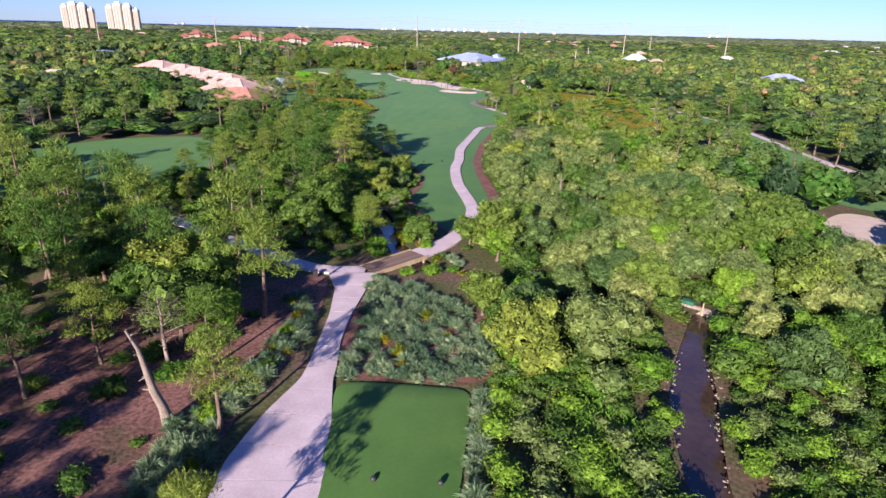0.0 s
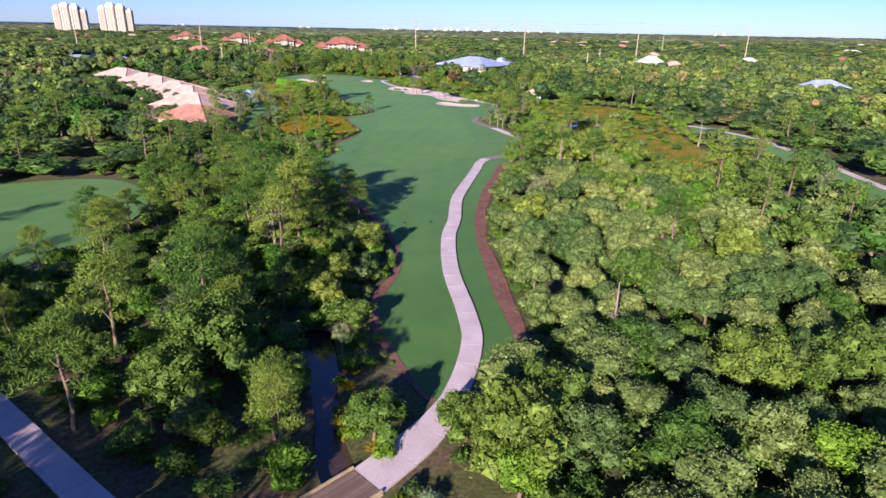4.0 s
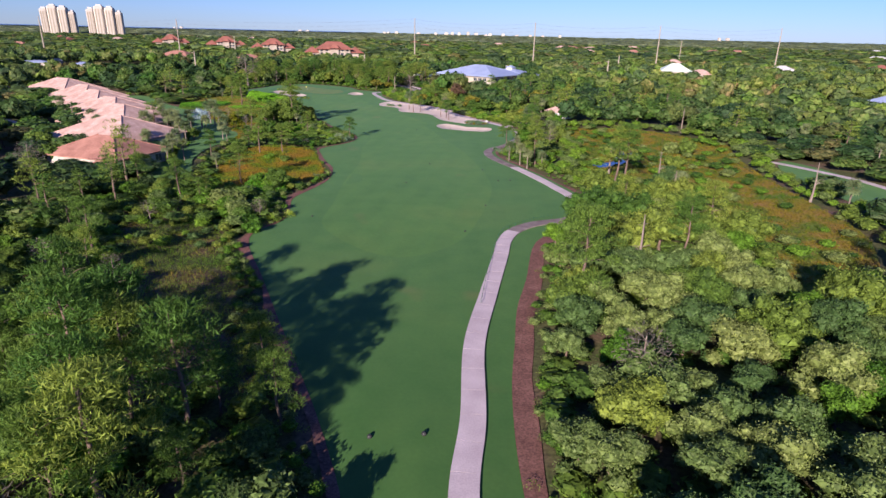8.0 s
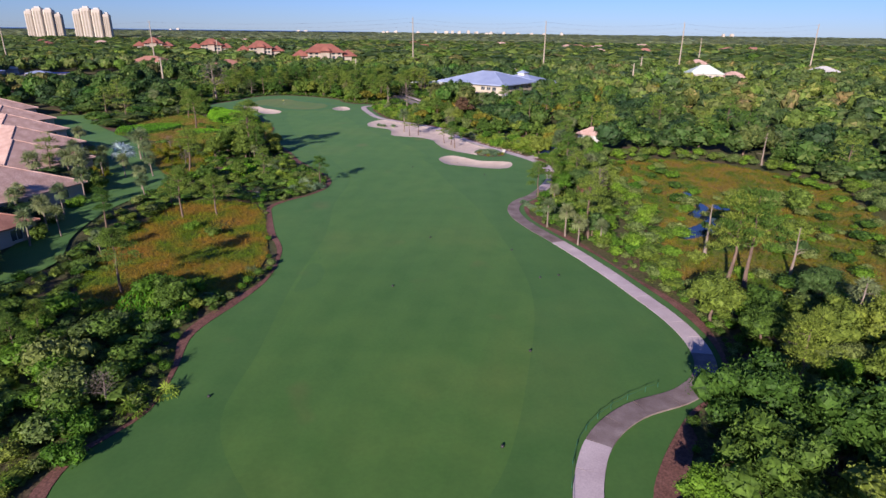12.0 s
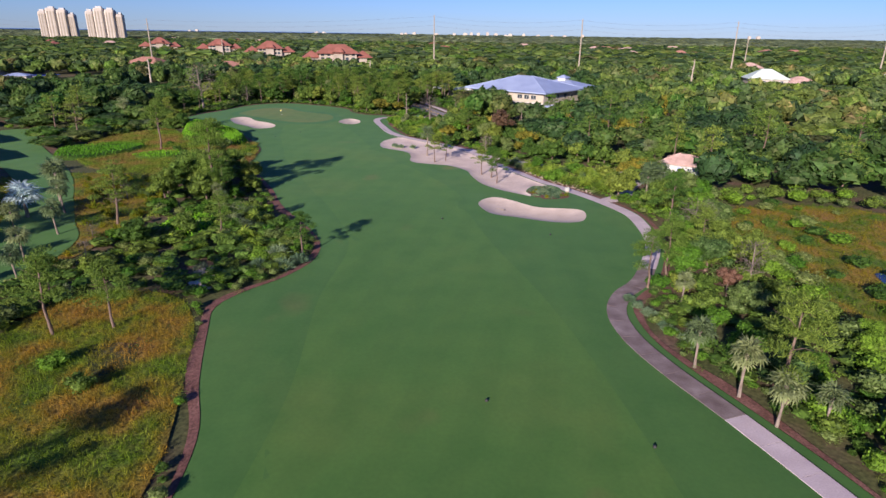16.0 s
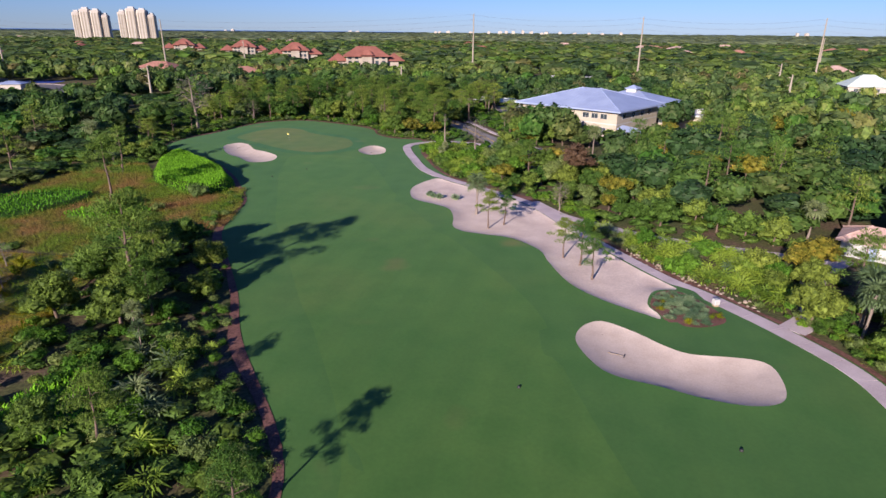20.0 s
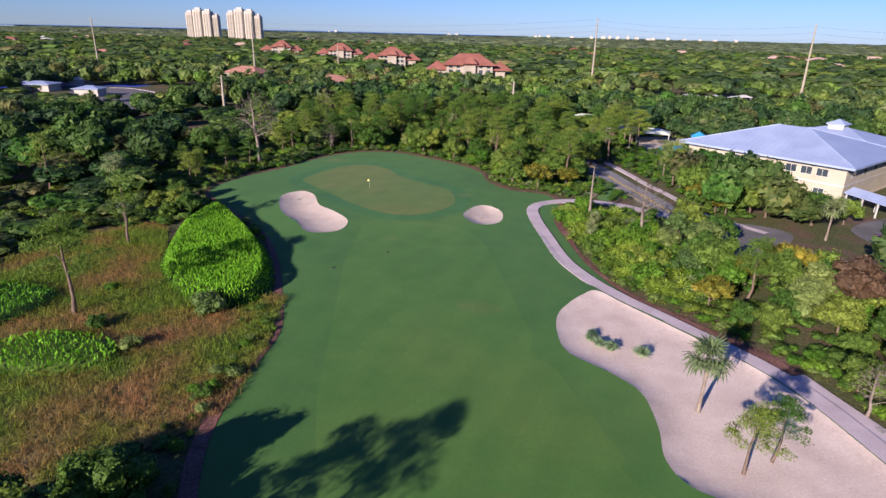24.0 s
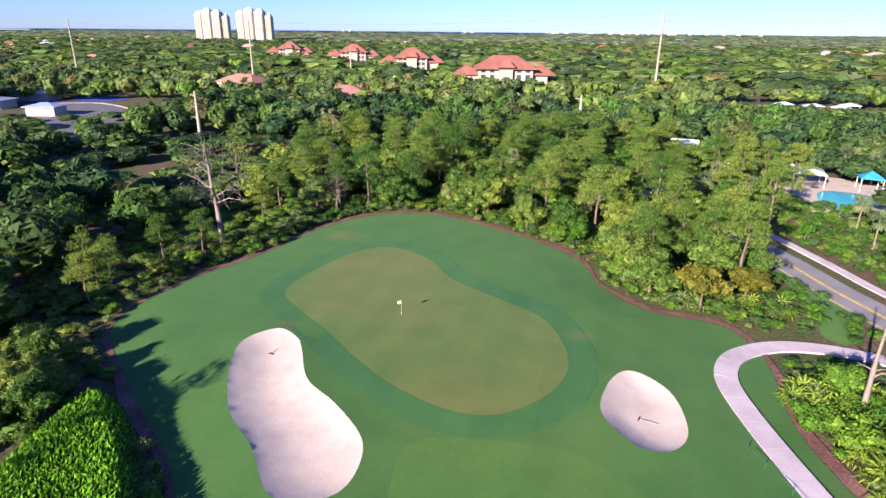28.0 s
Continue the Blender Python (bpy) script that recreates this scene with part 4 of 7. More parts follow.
def make_palmetto(seed, s=1.0, mat="palm_leaf"):
    r = np.random.default_rng(seed)
    v, f = fronds(r, 16, np.array([0, 0, 0.1]), 0.75 * s, 0.75 * s, 0.05, 1.2, 7)
    return mesh_of("palmetto", v, f, M[mat])


def make_snag(seed, h, mat="deadwood", limbs=8, spread=0.2, r0=None):
    r = np.random.default_rng(seed)
    return trunk_mesh("snag", h, r0 or 0.1 + h * 0.016, r, M[mat], limbs=limbs, lean=0.07, top=1.0, spread=spread, start=0.3)[0]


def make_bare(seed, h, mat="grey_twig"):
    """A leafless or nearly leafless tree: limbs and a cloud of twigs."""
    r = np.random.default_rng(seed)
    trunk, _ = trunk_mesh("trunk", h, 0.12 + h * 0.01, r, M["deadwood"], limbs=14, lean=0.08, start=0.3, spread=0.42)
    d = ball_points(420, r)
    p = np.array([0, 0, h * 0.68]) + d * np.array([h * 0.33, h * 0.33, h * 0.32]) * r.uniform(0.3, 1.0, (420, 1)) ** 0.6
    v, f = kites(p, d, r.uniform(0.3, 0.8, 420), 0.16, r, 1.0, along=d)
    return trunk, mesh_of("crown", v, f, M[mat])


def make_clump(seed, h, w, blades, mat, half=0.011):
    """A rounded mound of fine arching grass blades."""
    r = np.random.default_rng(seed)
    a = r.uniform(0, 2 * np.pi, blades)
    e = np.arcsin(r.uniform(0.34, 1.0, blades))
    d = np.column_stack([np.cos(a) * np.cos(e), np.sin(a) * np.cos(e), np.sin(e)])
    d += r.normal(0, 0.16, d.shape)
    side = np.cross(d, ball_points(blades, r)) * half
    ln = r.uniform(0.75, 1.1, blades)[:, None] * np.array([w, w, h])
    base = d * 0.12
    mid = base + d * ln * [0.62, 0.62, 0.8]
    tip = base + d * ln * [1.1, 1.1, 0.78]
    v = np.stack([base - side, base + side, mid + side * 1.3, tip, mid - side * 1.3], 1).reshape(-1, 3)
    heart = ICO[3][0] * np.array([w * 0.42, w * 0.42, h * 0.5]) * r.uniform(0.93, 1.05, (len(ICO[3][0]), 1))
    me = mesh_of("grass_clump", np.vstack([v, heart]), [np.arange(5 * blades).reshape(-1, 5), ICO[3][1] + len(v)], M[mat])
    me.polygons.foreach_set("use_smooth", np.arange(len(me.polygons)) >= blades)
    return me


KINDS = {
    "pine": ("pine_tree", "slash pine with an open feathery green crown", "pine tree", [make_pine(10 + s, 13, k=30, size=1.3) for s in range(3)]),
    "oak": ("oak_tree", "dense dark green live oak with a rounded crown", "oak tree", [make_round(30 + s, 8, 8, M["oak_leaf"], 380, 0.5, 10, 0.06) for s in range(3)]),
    "myrtle": ("myrtle_tree", "grey-green wax myrtle with a lumpy crown", "tree", [make_round(40 + s, 6, 6.5, M["myrtle_leaf"], 380, 0.44, 10, 0.05) for s in range(3)]),
    "bright": ("leafy_tree", "fresh green broadleaf tree", "tree", [make_round(50 + s, 6, 5.5, M["bright_leaf"], 380, 0.44, 8, 0.1) for s in range(2)]),
    "yellow": ("flat_topped_tree", "yellow-green spreading flat-topped tree", "tree", [make_round(60 + s, 7, 8.5, M["yellow_leaf"], 850, 0.36, 9, 0.45) for s in range(2)]),
    "brown": ("browning_tree", "tree with dead reddish-brown foliage", "tree", [make_round(66, 8, 6, M["brown_leaf"], 800, 0.28, 8, 0.35)]),
    "palm": ("sabal_palm", "sabal palm with fan fronds on a pale trunk", "palm tree", [make_palm(70 + s, 7.5) for s in range(3)]),
    "bare": ("bare_tree", "nearly leafless grey-twigged tree", "bare tree", [make_bare(80 + s, 9) for s in range(2)]),
    "snag": ("dead_snag", "bleached dead tree trunk with broken limbs", "dead tree", [(make_snag(85 + s, 10), None) for s in range(2)]),
}
BUSH = {
    "bush": ("shrub", "rounded dark green leafy shrub", "shrub", [make_bush(100 + s, 2.2, 3, M["oak_leaf"]) for s in range(2)]),
    "bright_bush": ("shrub", "bright green low leafy shrub", "shrub", [make_bush(104 + s, 2.0, 3, M["bright_leaf"]) for s in range(2)]),
    "grey_bush": ("shrub", "grey-green rounded leafy shrub", "shrub", [make_bush(108 + s, 2.0, 2.6, M["myrtle_leaf"]) for s in range(2)]),
    "palmetto": ("palmetto", "low saw palmetto with green fan leaves", "palmetto", [make_palmetto(112), make_palmetto(113, 1.0, "palmetto_leaf")]),
    "yellow_palmetto": ("bright_palmetto", "low palmetto with yellowing fan leaves", "palmetto", [make_palmetto(116 + s, 1.1, "palmetto_leaf") for s in range(2)]),
    "straw_clump": ("tall_grass_tuft", "tuft of straw-coloured and green tall grass", "grass tuft", [make_clump(126, 1.1, 0.8, 160, "dry_grass")]),
    "clump": ("grass_clump", "fountain of blue-green ornamental grass", "grass clump", [make_clump(120 + s, 0.95, 0.9, 560, "blue_grass") for s in range(3)]),
}
FINE = {
    "pine": [make_pine(20 + s, 13, k=135, size=0.9) for s in range(4)],
    "oak": [make_round(130 + s, 8, 8, M["oak_leaf"], 2100, 0.24, 11, 0.06, levels=(3, 2)) for s in range(3)],
    "myrtle": [make_round(140 + s, 6, 6.5, M["myrtle_leaf"], 2100, 0.2, 11, 0.05, levels=(3, 2)) for s in range(3)],
    "bright": [make_round(150 + s, 6, 5.5, M["bright_leaf"], 1700, 0.22, 9, 0.1, levels=(3, 2)) for s in range(2)],
}
planted = []


def plant(kind, x, y, scale=1.0, z=-0.18, squash=1.0, turn=None):
    """Plants one tree or shrub of a kind, which shares its model's meshes."""
    a = rng.uniform(0, 360) if turn is None else turn
    m = pose(x, y, z, 0, 0, a) @ Matrix.Diagonal((scale, scale, scale * squash, 1))
    if kind in KINDS:
        name, label, cat, models = KINDS[kind]
        if kind in FINE and abs(x - np.interp(y, axis_y, axis_x)) < 58:
            models = FINE[kind]
        trunk, crown = models[int(rng.integers(len(models)))]
        if crown is None:
            ob = tagged(new(name, trunk), label, cat, "dead trees")
            ob.matrix_basis = m
        else:
            ob = thing(name, label, cat, m, name + "s of the course")
            piece("trunk", trunk, ob)
            piece("crown", crown, ob)
    else:
        name, label, cat, models = BUSH[kind]
        ob = tagged(new(name, models[int(rng.integers(len(models)))]), label, cat, name + "s of the course")
        ob.matrix_basis = m
    planted.append((x, y))
    return ob


def pick(options):
    names, weights = zip(*options)
    w = np.array(weights, dtype=float)
    return names[int(rng.choice(len(names), p=w / w.sum()))]


axis_y = np.array([0, 100, 200, 300, 350, 400, 450, 520])
axis_x = np.array([0, 0, -5, -8, -18, -40, -65, -70])

# open ground where no tree is scattered
course = [(fairway_line, 2.5), (tee_line, 2.0), (creek_line, 0.8), (pond_line, 0.6), (left_green_line, 1.5), (right_fair_line, 1.5), (right_sand_line, 1.0), (CLUMP_BED, 0.5), (REEDS, 1.0), (HEDGE_AB, 1.5), (GARDEN, 1.0)]
ways = [(PATH_A, 3.2), (PATH_TEE, 5.0), (PATH_WEST, 3.0), (PATH_B, 2.6), (np.array([(-13, 81), (-4, 88)]), 3.5)]
meadows = [MEADOW_A, MEADOW_B, MEADOW_C, MEADOW_D, MEADOW_E]
PADS = [(29, 207, 8), (26, 199, 5), (-83, 262, 13), (-97, 287, 15), (-107, 314, 15), (-120, 336, 16), (-140, 360, 16), (-158, 383, 16), (-184, 413, 18), (24, 506, 25), (47, 543, 24), (60, 519, 17), (35, 475, 9), (51, 371, 8), (1, 546, 13), (-5, 560, 10),
        (3, 451, 11), (-2, 440, 9), (31, 466, 16), (42, 480, 15), (22, 445, 9), (-9, 463, 6), (-12, 470, 6), (-15, 478, 6), (-18.5, 486, 6), (-22, 496, 6), (-27, 508, 6), (-34, 522, 6), (-46, 540, 7), (197, 633, 22),
        (226, 411, 16), (-285, 615, 40), (-240, 575, 18), (-160, 520, 9), (-175, 512, 9), (-67, 262, 6), (-72, 285, 7), (-73, 297, 6), (30, 350, 5), (-30, 590, 12), (44, 361, 6), (22, 730, 22), (50, 722, 18)]

CLEAR = [curve([(-12, 76), (-9, 71), (4, 69), (8, 77), (6, 86), (-2, 92), (-10, 88)], 3), curve([(-18, 505), (-22, 520), (-14, 538), (6, 532), (2, 508), (-6, 498)], 3), curve([(-36, 468), (-30, 474), (-27, 488), (-34, 505), (-24, 512), (-12, 500), (-4, 480), (-6, 455), (-14, 452), (-22, 458)], 3), curve([(-33, 452), (-28, 455), (-13, 455), (-8, 440), (-14, 412), (-24, 420)], 3)]


def is_open(pts):
    free = np.ones(len(pts), dtype=bool)
    for ln, m in course:
        free &= ~inside(ln, pts) & (gap(ln[::2], pts) > m)
    for ln, m in ways:
        free &= gap(ln, pts, False) > m
    for ln in CLEAR:
        free &= ~inside(ln, pts)
    for x, y, r in PADS:
        free &= np.hypot(pts[:, 0] - x, pts[:, 1] - y) > r
    return free


def scatter(x0, y0, x1, y1, spacing, jitter=0.45):
    a, b = np.meshgrid(np.arange(x0, x1, spacing), np.arange(y0, y1, spacing))
    return np.stack([a.ravel(), b.ravel()], 1) + rng.uniform(-jitter, jitter, (a.size, 2)) * spacing


def south_of_path(x, y, reach=13):
    py = np.interp(-x, -PATH_WEST[:, 0], PATH_WEST[:, 1])
    return (y < py) & (y > py - reach)


near = np.vstack([scatter(-150, 24, 110, 575, 5.9), scatter(-75, -30, -16, 24, 6.5)])
near = near[is_open(near)]
side = near[:, 0] - np.interp(near[:, 1], axis_y, axis_x)
near = near[np.abs(side) < 66]
side = near[:, 0] - np.interp(near[:, 1], axis_y, axis_x)
in_meadow = np.zeros(len(near), dtype=bool)
for m_line in meadows:
    in_meadow |= inside(m_line, near)
for (x, y), s, dry in zip(near, side, in_meadow):
    u = rng.uniform()
    if x < -9 and y < 98 and south_of_path(x, y):
        if u < 0.3:
            plant(pick([("bush", 1), ("bright_bush", 2), ("palmetto", 2)]), x, y, rng.uniform(0.4, 0.7))
        continue
    if dry:
        if u < (0.45 if inside(MEADOW_D, [(x, y)])[0] else 0.3 if x > 0 else 0.07):
            plant(pick([("bright_bush", 3), ("grey_bush", 2), ("bush", 3), ("pine", 1.2 if x < 0 else 0.3), ("palmetto", 1)]), x, y, rng.uniform(0.6, 1.15))
        continue
    if x > 3 and y < 53:
        plant(pick([("bright_bush", 4), ("grey_bush", 2), ("palmetto", 3), ("bush", 1.5)]), x, y, rng.uniform(0.7, 1.3))
    elif y < 110 and x < -22 and y > 56 - 0.35 * (x + 22):
        k = pick([("pine", 5), ("oak", 3), ("bright", 1), ("bush", 1.5)])
        plant(k, x, y, rng.uniform(0.9, 1.25) if y < 84 or x > -36 else rng.uniform(0.4, 0.65))
    elif y < 78 and x < -8:
        if u < ((0.5 if x < -36 else 0.12) if y < 24 else 0.22 if y < 56 else 0.16):
            plant("pine", x, y, rng.uniform(0.9, 1.25) if y < 24 else rng.uniform(0.5, 0.85))
        elif u < 0.6:
            plant(pick([("bush", 2), ("palmetto", 3), ("bright_bush", 2)]), x, y, rng.uniform(0.6, 1.1))
    elif x > 6 and y < 205:
        k = pick([("myrtle", 8), ("oak", 2.0), ("bright", 1.2), ("pine", 0.35 if y > 120 else 0.0)])
        plant(k, x, y, rng.uniform(0.75, 1.15) * (0.8 if k == "pine" else 1))
    elif x > 14 and 240 < y < 300 and x < 48:
        k = pick([("bright_bush", 4), ("grey_bush", 2), ("bush", 3), ("palmetto", 3), ("bright", 1.2), ("myrtle", 0.7), ("palm", 0.5), ("pine", 0.3)])
        plant(k, x, y, rng.uniform(0.6, 0.85) if k in KINDS else rng.uniform(0.8, 1.5))
    elif x > 6 and y < 345:
        k = pick([("myrtle", 3), ("oak", 3), ("bright", 2), ("pine", 0.7), ("palm", 0.8), ("bush", 1)])
        plant(k, x, y, rng.uniform(0.7, 1.05))
    elif s > 0 and y < 425:
        k = pick([("yellow", 1.6), ("oak", 6), ("bright", 1.0), ("pine", 0.6), ("myrtle", 1.4)])
        plant(k, x, y, rng.uniform(0.8, 1.2) * (0.6 if gap(PATH_A, np.array([(x, y)]), False)[0] < 14 else 0.72 if x > 8 else 0.9))
    elif s > 0 and y < 480:
        k = pick([("yellow", 3), ("oak", 4), ("bright", 1.0), ("pine", 0.3), ("palmetto", 0.6)])
        plant(k, x, y, rng.uniform(0.7, 1.0) * (0.7 if 14 < x < 64 else 1))
    elif y > 203 and y < 246 and x > -62:
        if u < 0.25:
            plant(pick([("oak", 2), ("pine", 1.5), ("bare", 0.5), ("palmetto", 1)]), x, y, rng.uniform(0.4, 0.75))
    elif 288 < y < 332 and -66 < x < -26:
        k = pick([("bright_bush", 3), ("grey_bush", 2), ("bush", 3), ("palmetto", 4), ("oak", 1.6), ("pine", 0.5), ("bare", 0.4)])
        plant(k, x, y, (rng.uniform(0.28, 0.45) if x > -46 else rng.uniform(0.45, 0.75)) if k in KINDS else rng.uniform(0.7, 1.3))
    elif y < 235:
        k = pick([("oak", 3), ("pine", 7 if x > -34 else 4), ("bright", 2), ("bare", 0.3), ("myrtle", 1.2), ("palm", 0.3)])
        plant(k, x, y, rng.uniform(0.5, 0.72) if x > -21 else rng.uniform(0.75, 1.08) if x > -36 else rng.uniform(0.5, 0.8))
    elif y < 440:
        if u < 0.95:
            k = pick([("oak", 2.6), ("bright", 1.0), ("pine", 2.2), ("bright_bush", 2), ("bush", 3), ("palmetto", 2), ("bare", 0.2), ("palm", 0.5)])
            plant(k, x, y, rng.uniform(0.65, 1.0) * (0.72 if x < -48 else 1))
    elif -152 < x < -98 and 440 < y < 500:
        if u < 0.6:
            plant(pick([("pine", 3), ("bush", 3), ("bright_bush", 3), ("palmetto", 2)]), x, y, rng.uniform(0.5, 0.85))
    else:
        k = pick([("oak", 5), ("pine", 4), ("bright", 1.2), ("myrtle", 0.6), ("bare", 0.15), ("palm", 0.6)])
        plant(k, x, y, rng.uniform(0.8, 1.15))

tall_pines = scatter(-150, 90, 175, 470, 17)
tall_side = np.abs(tall_pines[:, 0] - np.interp(tall_pines[:, 1], axis_y, axis_x))
tall_pines = tall_pines[is_open(tall_pines) & (tall_side > 60) & (tall_side < 135) & (rng.uniform(size=len(tall_pines)) < np.where(tall_pines[:, 0] > 0, 0.8, 0.5))]
for ln in meadows + [GARDEN]:
    tall_pines = tall_pines[~inside(ln, tall_pines) & (gap(ln[::2], tall_pines) > 4)]
for x, y in tall_pines:
    plant(pick([("pine", 8), ("bare", 1), ("snag", 1), ("palm", 1.5)]), x, y, rng.uniform(0.85, 1.2))

# ---- trees and plants of known places ----
def exact(kind, x, y, h, model_h, **k):
    return plant(kind, x, y, h / model_h, **k)


for x, y, h in ((-57, 338.5, 17), (-41.5, 79, 15), (-48, 88, 15), (-77, 106, 15), (-66, 101, 15), (-92, 124, 15), (-29.5, 70.5, 12.5), (-56, 84, 16), (-62, 96, 15), (-29, 157.5, 15), (-21, 151.5, 14.5), (-22, 141.5, 15), (-31, 153, 15.5), (-26, 147, 14), (-38, 165, 14), (-35, 159, 13), (19, 179, 15.2), (42, 249.5, 15), (43.8, 247.5, 15.8), (25.9, 269.6, 12), (-42, 27, 13), (-48, 34, 15), (-55, 40, 15), (-46, 52, 16), (-51, 58, 17), (-53, 50, 15), (-34, 70, 12), (20.5, 296.5, 9), (24.5, 300.5, 9.5), (31, 306, 10), (-58.9, 347, 12), (-46, 313.5, 8), (-24.5, 54.2, 9.6), (-39.4, 48.3, 10), (-52, 279, 10.8), (-46, 281, 9), (-120.6, 455, 8), (-46, 489, 11)):
    exact("pine", x, y, h, 13)
for x, y, h in ((19.3, 275.5, 5.8), (21.7, 270.3, 6.3), (23.1, 265.8, 5.8), (26.9, 265, 5), (-15.2, 387.4, 8.2), (33.9, 343.5, 8), (35.5, 340.5, 8), (32.8, 341, 7.5), (-26, 443, 4.5), (-90, 306, 8), (-94, 300, 8.5), (-86, 333, 9), (-83, 329, 9),
                (-83.8, 278.3, 6.0), (-68.8, 267.1, 6.0), (-97.3, 310.3, 6.0), (-83.0, 308.1, 6.0), (-79.4, 311.2, 6.0), (-85.3, 282.0, 6.0), (4, 500, 7), (-2, 506, 7.5), (-6, 509, 7), (-8, 496, 6)):
    exact("palm", x, y, h, 7.5)
for x, y, h in ((7.2, 88.5, 9), (11, 93, 8), (27.5, 212.5, 9.5), (25, 204, 9), (33, 208, 10), (30, 199, 9), (37, 203, 9)):
    exact("oak", x, y, h, 8)
for x, y, h in ((-60, 346, 8.5), (-63, 353, 8), (-57, 335, 7), (-66, 346, 8), (-62, 360, 7), (-69, 356, 7), (-66, 336, 7), (-80, 112, 9), (-88, 120, 9), (-72, 110, 8), (-98, 133, 9.5), (-93, 112, 9)):
    exact("oak", x, y, h, 8)
for x, y, h in ((15, 56.5, 8.2), (9.5, 62, 6.5), (73, 153, 9), (72, 140, 8.5), (79, 147, 9), (66, 146, 8), (83, 133, 7), (95, 195, 8), (90, 186, 8), (76, 160, 8), (41, 344, 7)):
    exact("myrtle", x, y, h, 6)
for x, y, h in ((-28.5, 53.5, 9), (-27, 107, 8.5), (-24.6, 135, 10), (19.9, 159.1, 9), (-117, 479, 20), (34, 296, 8)):
    exact("bare", x, y, h, 9)
for x, y, h in ((21.2, 109.7, 8.2), (53.8, 100.2, 7), (30.1, 192, 10), (49.6, 231.8, 8), (53.6, 253, 8), (16.4, 82.6, 3.8), (44, 262, 9), (-27, 453, 11), (83, 238, 9)):
    exact("snag", x, y, h, 10)
exact("brown", 7, 412, 11, 8)
exact("brown", 30.5, 294.4, 4.5, 8)
lean_snag = tagged(new("leaning_snag", make_snag(150, 10.5, limbs=6, spread=0.1, r0=0.4)), "tall pale broken pine trunk leaning over mulch", "dead tree")
lean_snag.matrix_basis = pose(-24.7, 44.8, -0.2, 6, -10, 20)
for x, y, h in ((-12.7, 378.6, 7.5), (-9.8, 381, 7), (-0.4, 364.4, 7), (1.8, 361.3, 8), (2.8, 355.6, 7.5), (-30.2, 306.1, 7.5)):
    plant("pine", x, y, h / 13, squash=1.0, z=0.05)
r_silver = np.random.default_rng(5)
silver = thing("silver_palm", "silvery blue fan palm beside the tiled houses", "palm tree", pose(-85, 322, 0))
sv, sf = tube([(0, 0, -0.2), (0, 0, 2), (0, 0, 4)], [0.35, 0.3, 0.28], 8)
piece("trunk", mesh_of("trunk", sv, sf, M["deadwood"]), silver)
sv, sf = fronds(r_silver, 40, np.array([0, 0, 4.0]), 1.6, 2.2, -0.4, 1.4)
piece("crown", mesh_of("crown", sv, sf, M["silver_leaf"]), silver)

# bright hedge plants between the path and the wood
hedge = scatter(-2, 335, 44, 402, 1.7)
hedge_gap = gap(PATH_A, hedge, False)
hedge = hedge[is_open(hedge) & (hedge_gap > 2.9) & (hedge_gap < 8.5) & (hedge[:, 0] > np.interp(hedge[:, 1], PATH_A[:, 1], PATH_A[:, 0]))]
for x, y in hedge:
    plant(pick([("yellow_palmetto", 4), ("palmetto", 2), ("bright_bush", 3), ("straw_clump", 1)]), x, y, rng.uniform(0.5, 0.85))

# ornamental grass beds by the tee
beds = scatter(-13, 52, 6, 77, 1.42, 0.6)
beds = beds[inside(CLUMP_BED, beds) & (gap(PATH_TEE, beds, False) > 2.2)]
along = curve([(-20.2, 36), (-20.5, 44), (-19.3, 50), (-17.5, 57), (-16.9, 64), (-18.5, 70)], 1.25, False)
strip = np.vstack([along + rng.uniform(-0.5, 0.5, along.shape), along + [-1.7, 0.3] + rng.uniform(-0.5, 0.5, along.shape), along[:9] + [-3.2, 0.8] + rng.uniform(-0.6, 0.6, along[:9].shape)])
strip = strip[gap(PATH_TEE, strip, False) > 2.6]
edge = curve([(2.6, 50), (2.2, 45), (1.2, 38), (0.6, 30)], 1.2, False)
for x, y in np.vstack([beds, strip, edge + rng.uniform(-0.3, 0.3, edge.shape), edge[:4] + [1.3, 0.4]]):
    plant("clump" if rng.uniform() < 0.93 else "straw_clump", x, y, rng.uniform(0.75, 1.4), z=-0.06, squash=rng.uniform(0.85, 1.2))
for x, y in ((-10.2, 77), (-9, 75.6), (0.5, 84.5), (1.5, 82.5), (-26, 399.8), (-25, 398.7), (-25.8, 401), (-23.6, 398), (-20, 397.6)):
    plant("clump", x, y, rng.uniform(0.8, 1.2), z=0.12)
island = scatter(9, 341, 18, 352, 1.15)
for x, y in island[inside(ISLAND, island) & (gap(ISLAND, island) > 0.7)]:
    plant("clump" if rng.uniform() < 0.75 else "straw_clump", x, y, rng.uniform(0.65, 1.05), z=0.2)
for q in np.linspace(0, 1, 16):
    plant("clump", 16.3 + 4.3 * q + rng.uniform(0, 0.8), 292.5 - 14 * q + rng.uniform(-0.5, 0.5), rng.uniform(0.7, 1.0), z=0.0)


for x, y in ((-14, 94), (-16, 99), (-12.6, 89), (-17, 105), (-8, 95.5), (-6.5, 93), (-9, 101), (-18, 110), (-11, 86.5), (-3.5, 90.5), (-1, 86), (-2.5, 79.5), (-6, 79), (0.5, 80.5), (-8.6, 104), (-9.5, 109)):
    plant(pick([("bright_bush", 3), ("grey_bush", 1), ("bush", 1.5)]), x, y, rng.uniform(0.5, 0.95))
    plant("straw_clump", x + rng.uniform(-1.4, 1.4), y + rng.uniform(-1.4, 1.4), rng.uniform(0.8, 1.2))


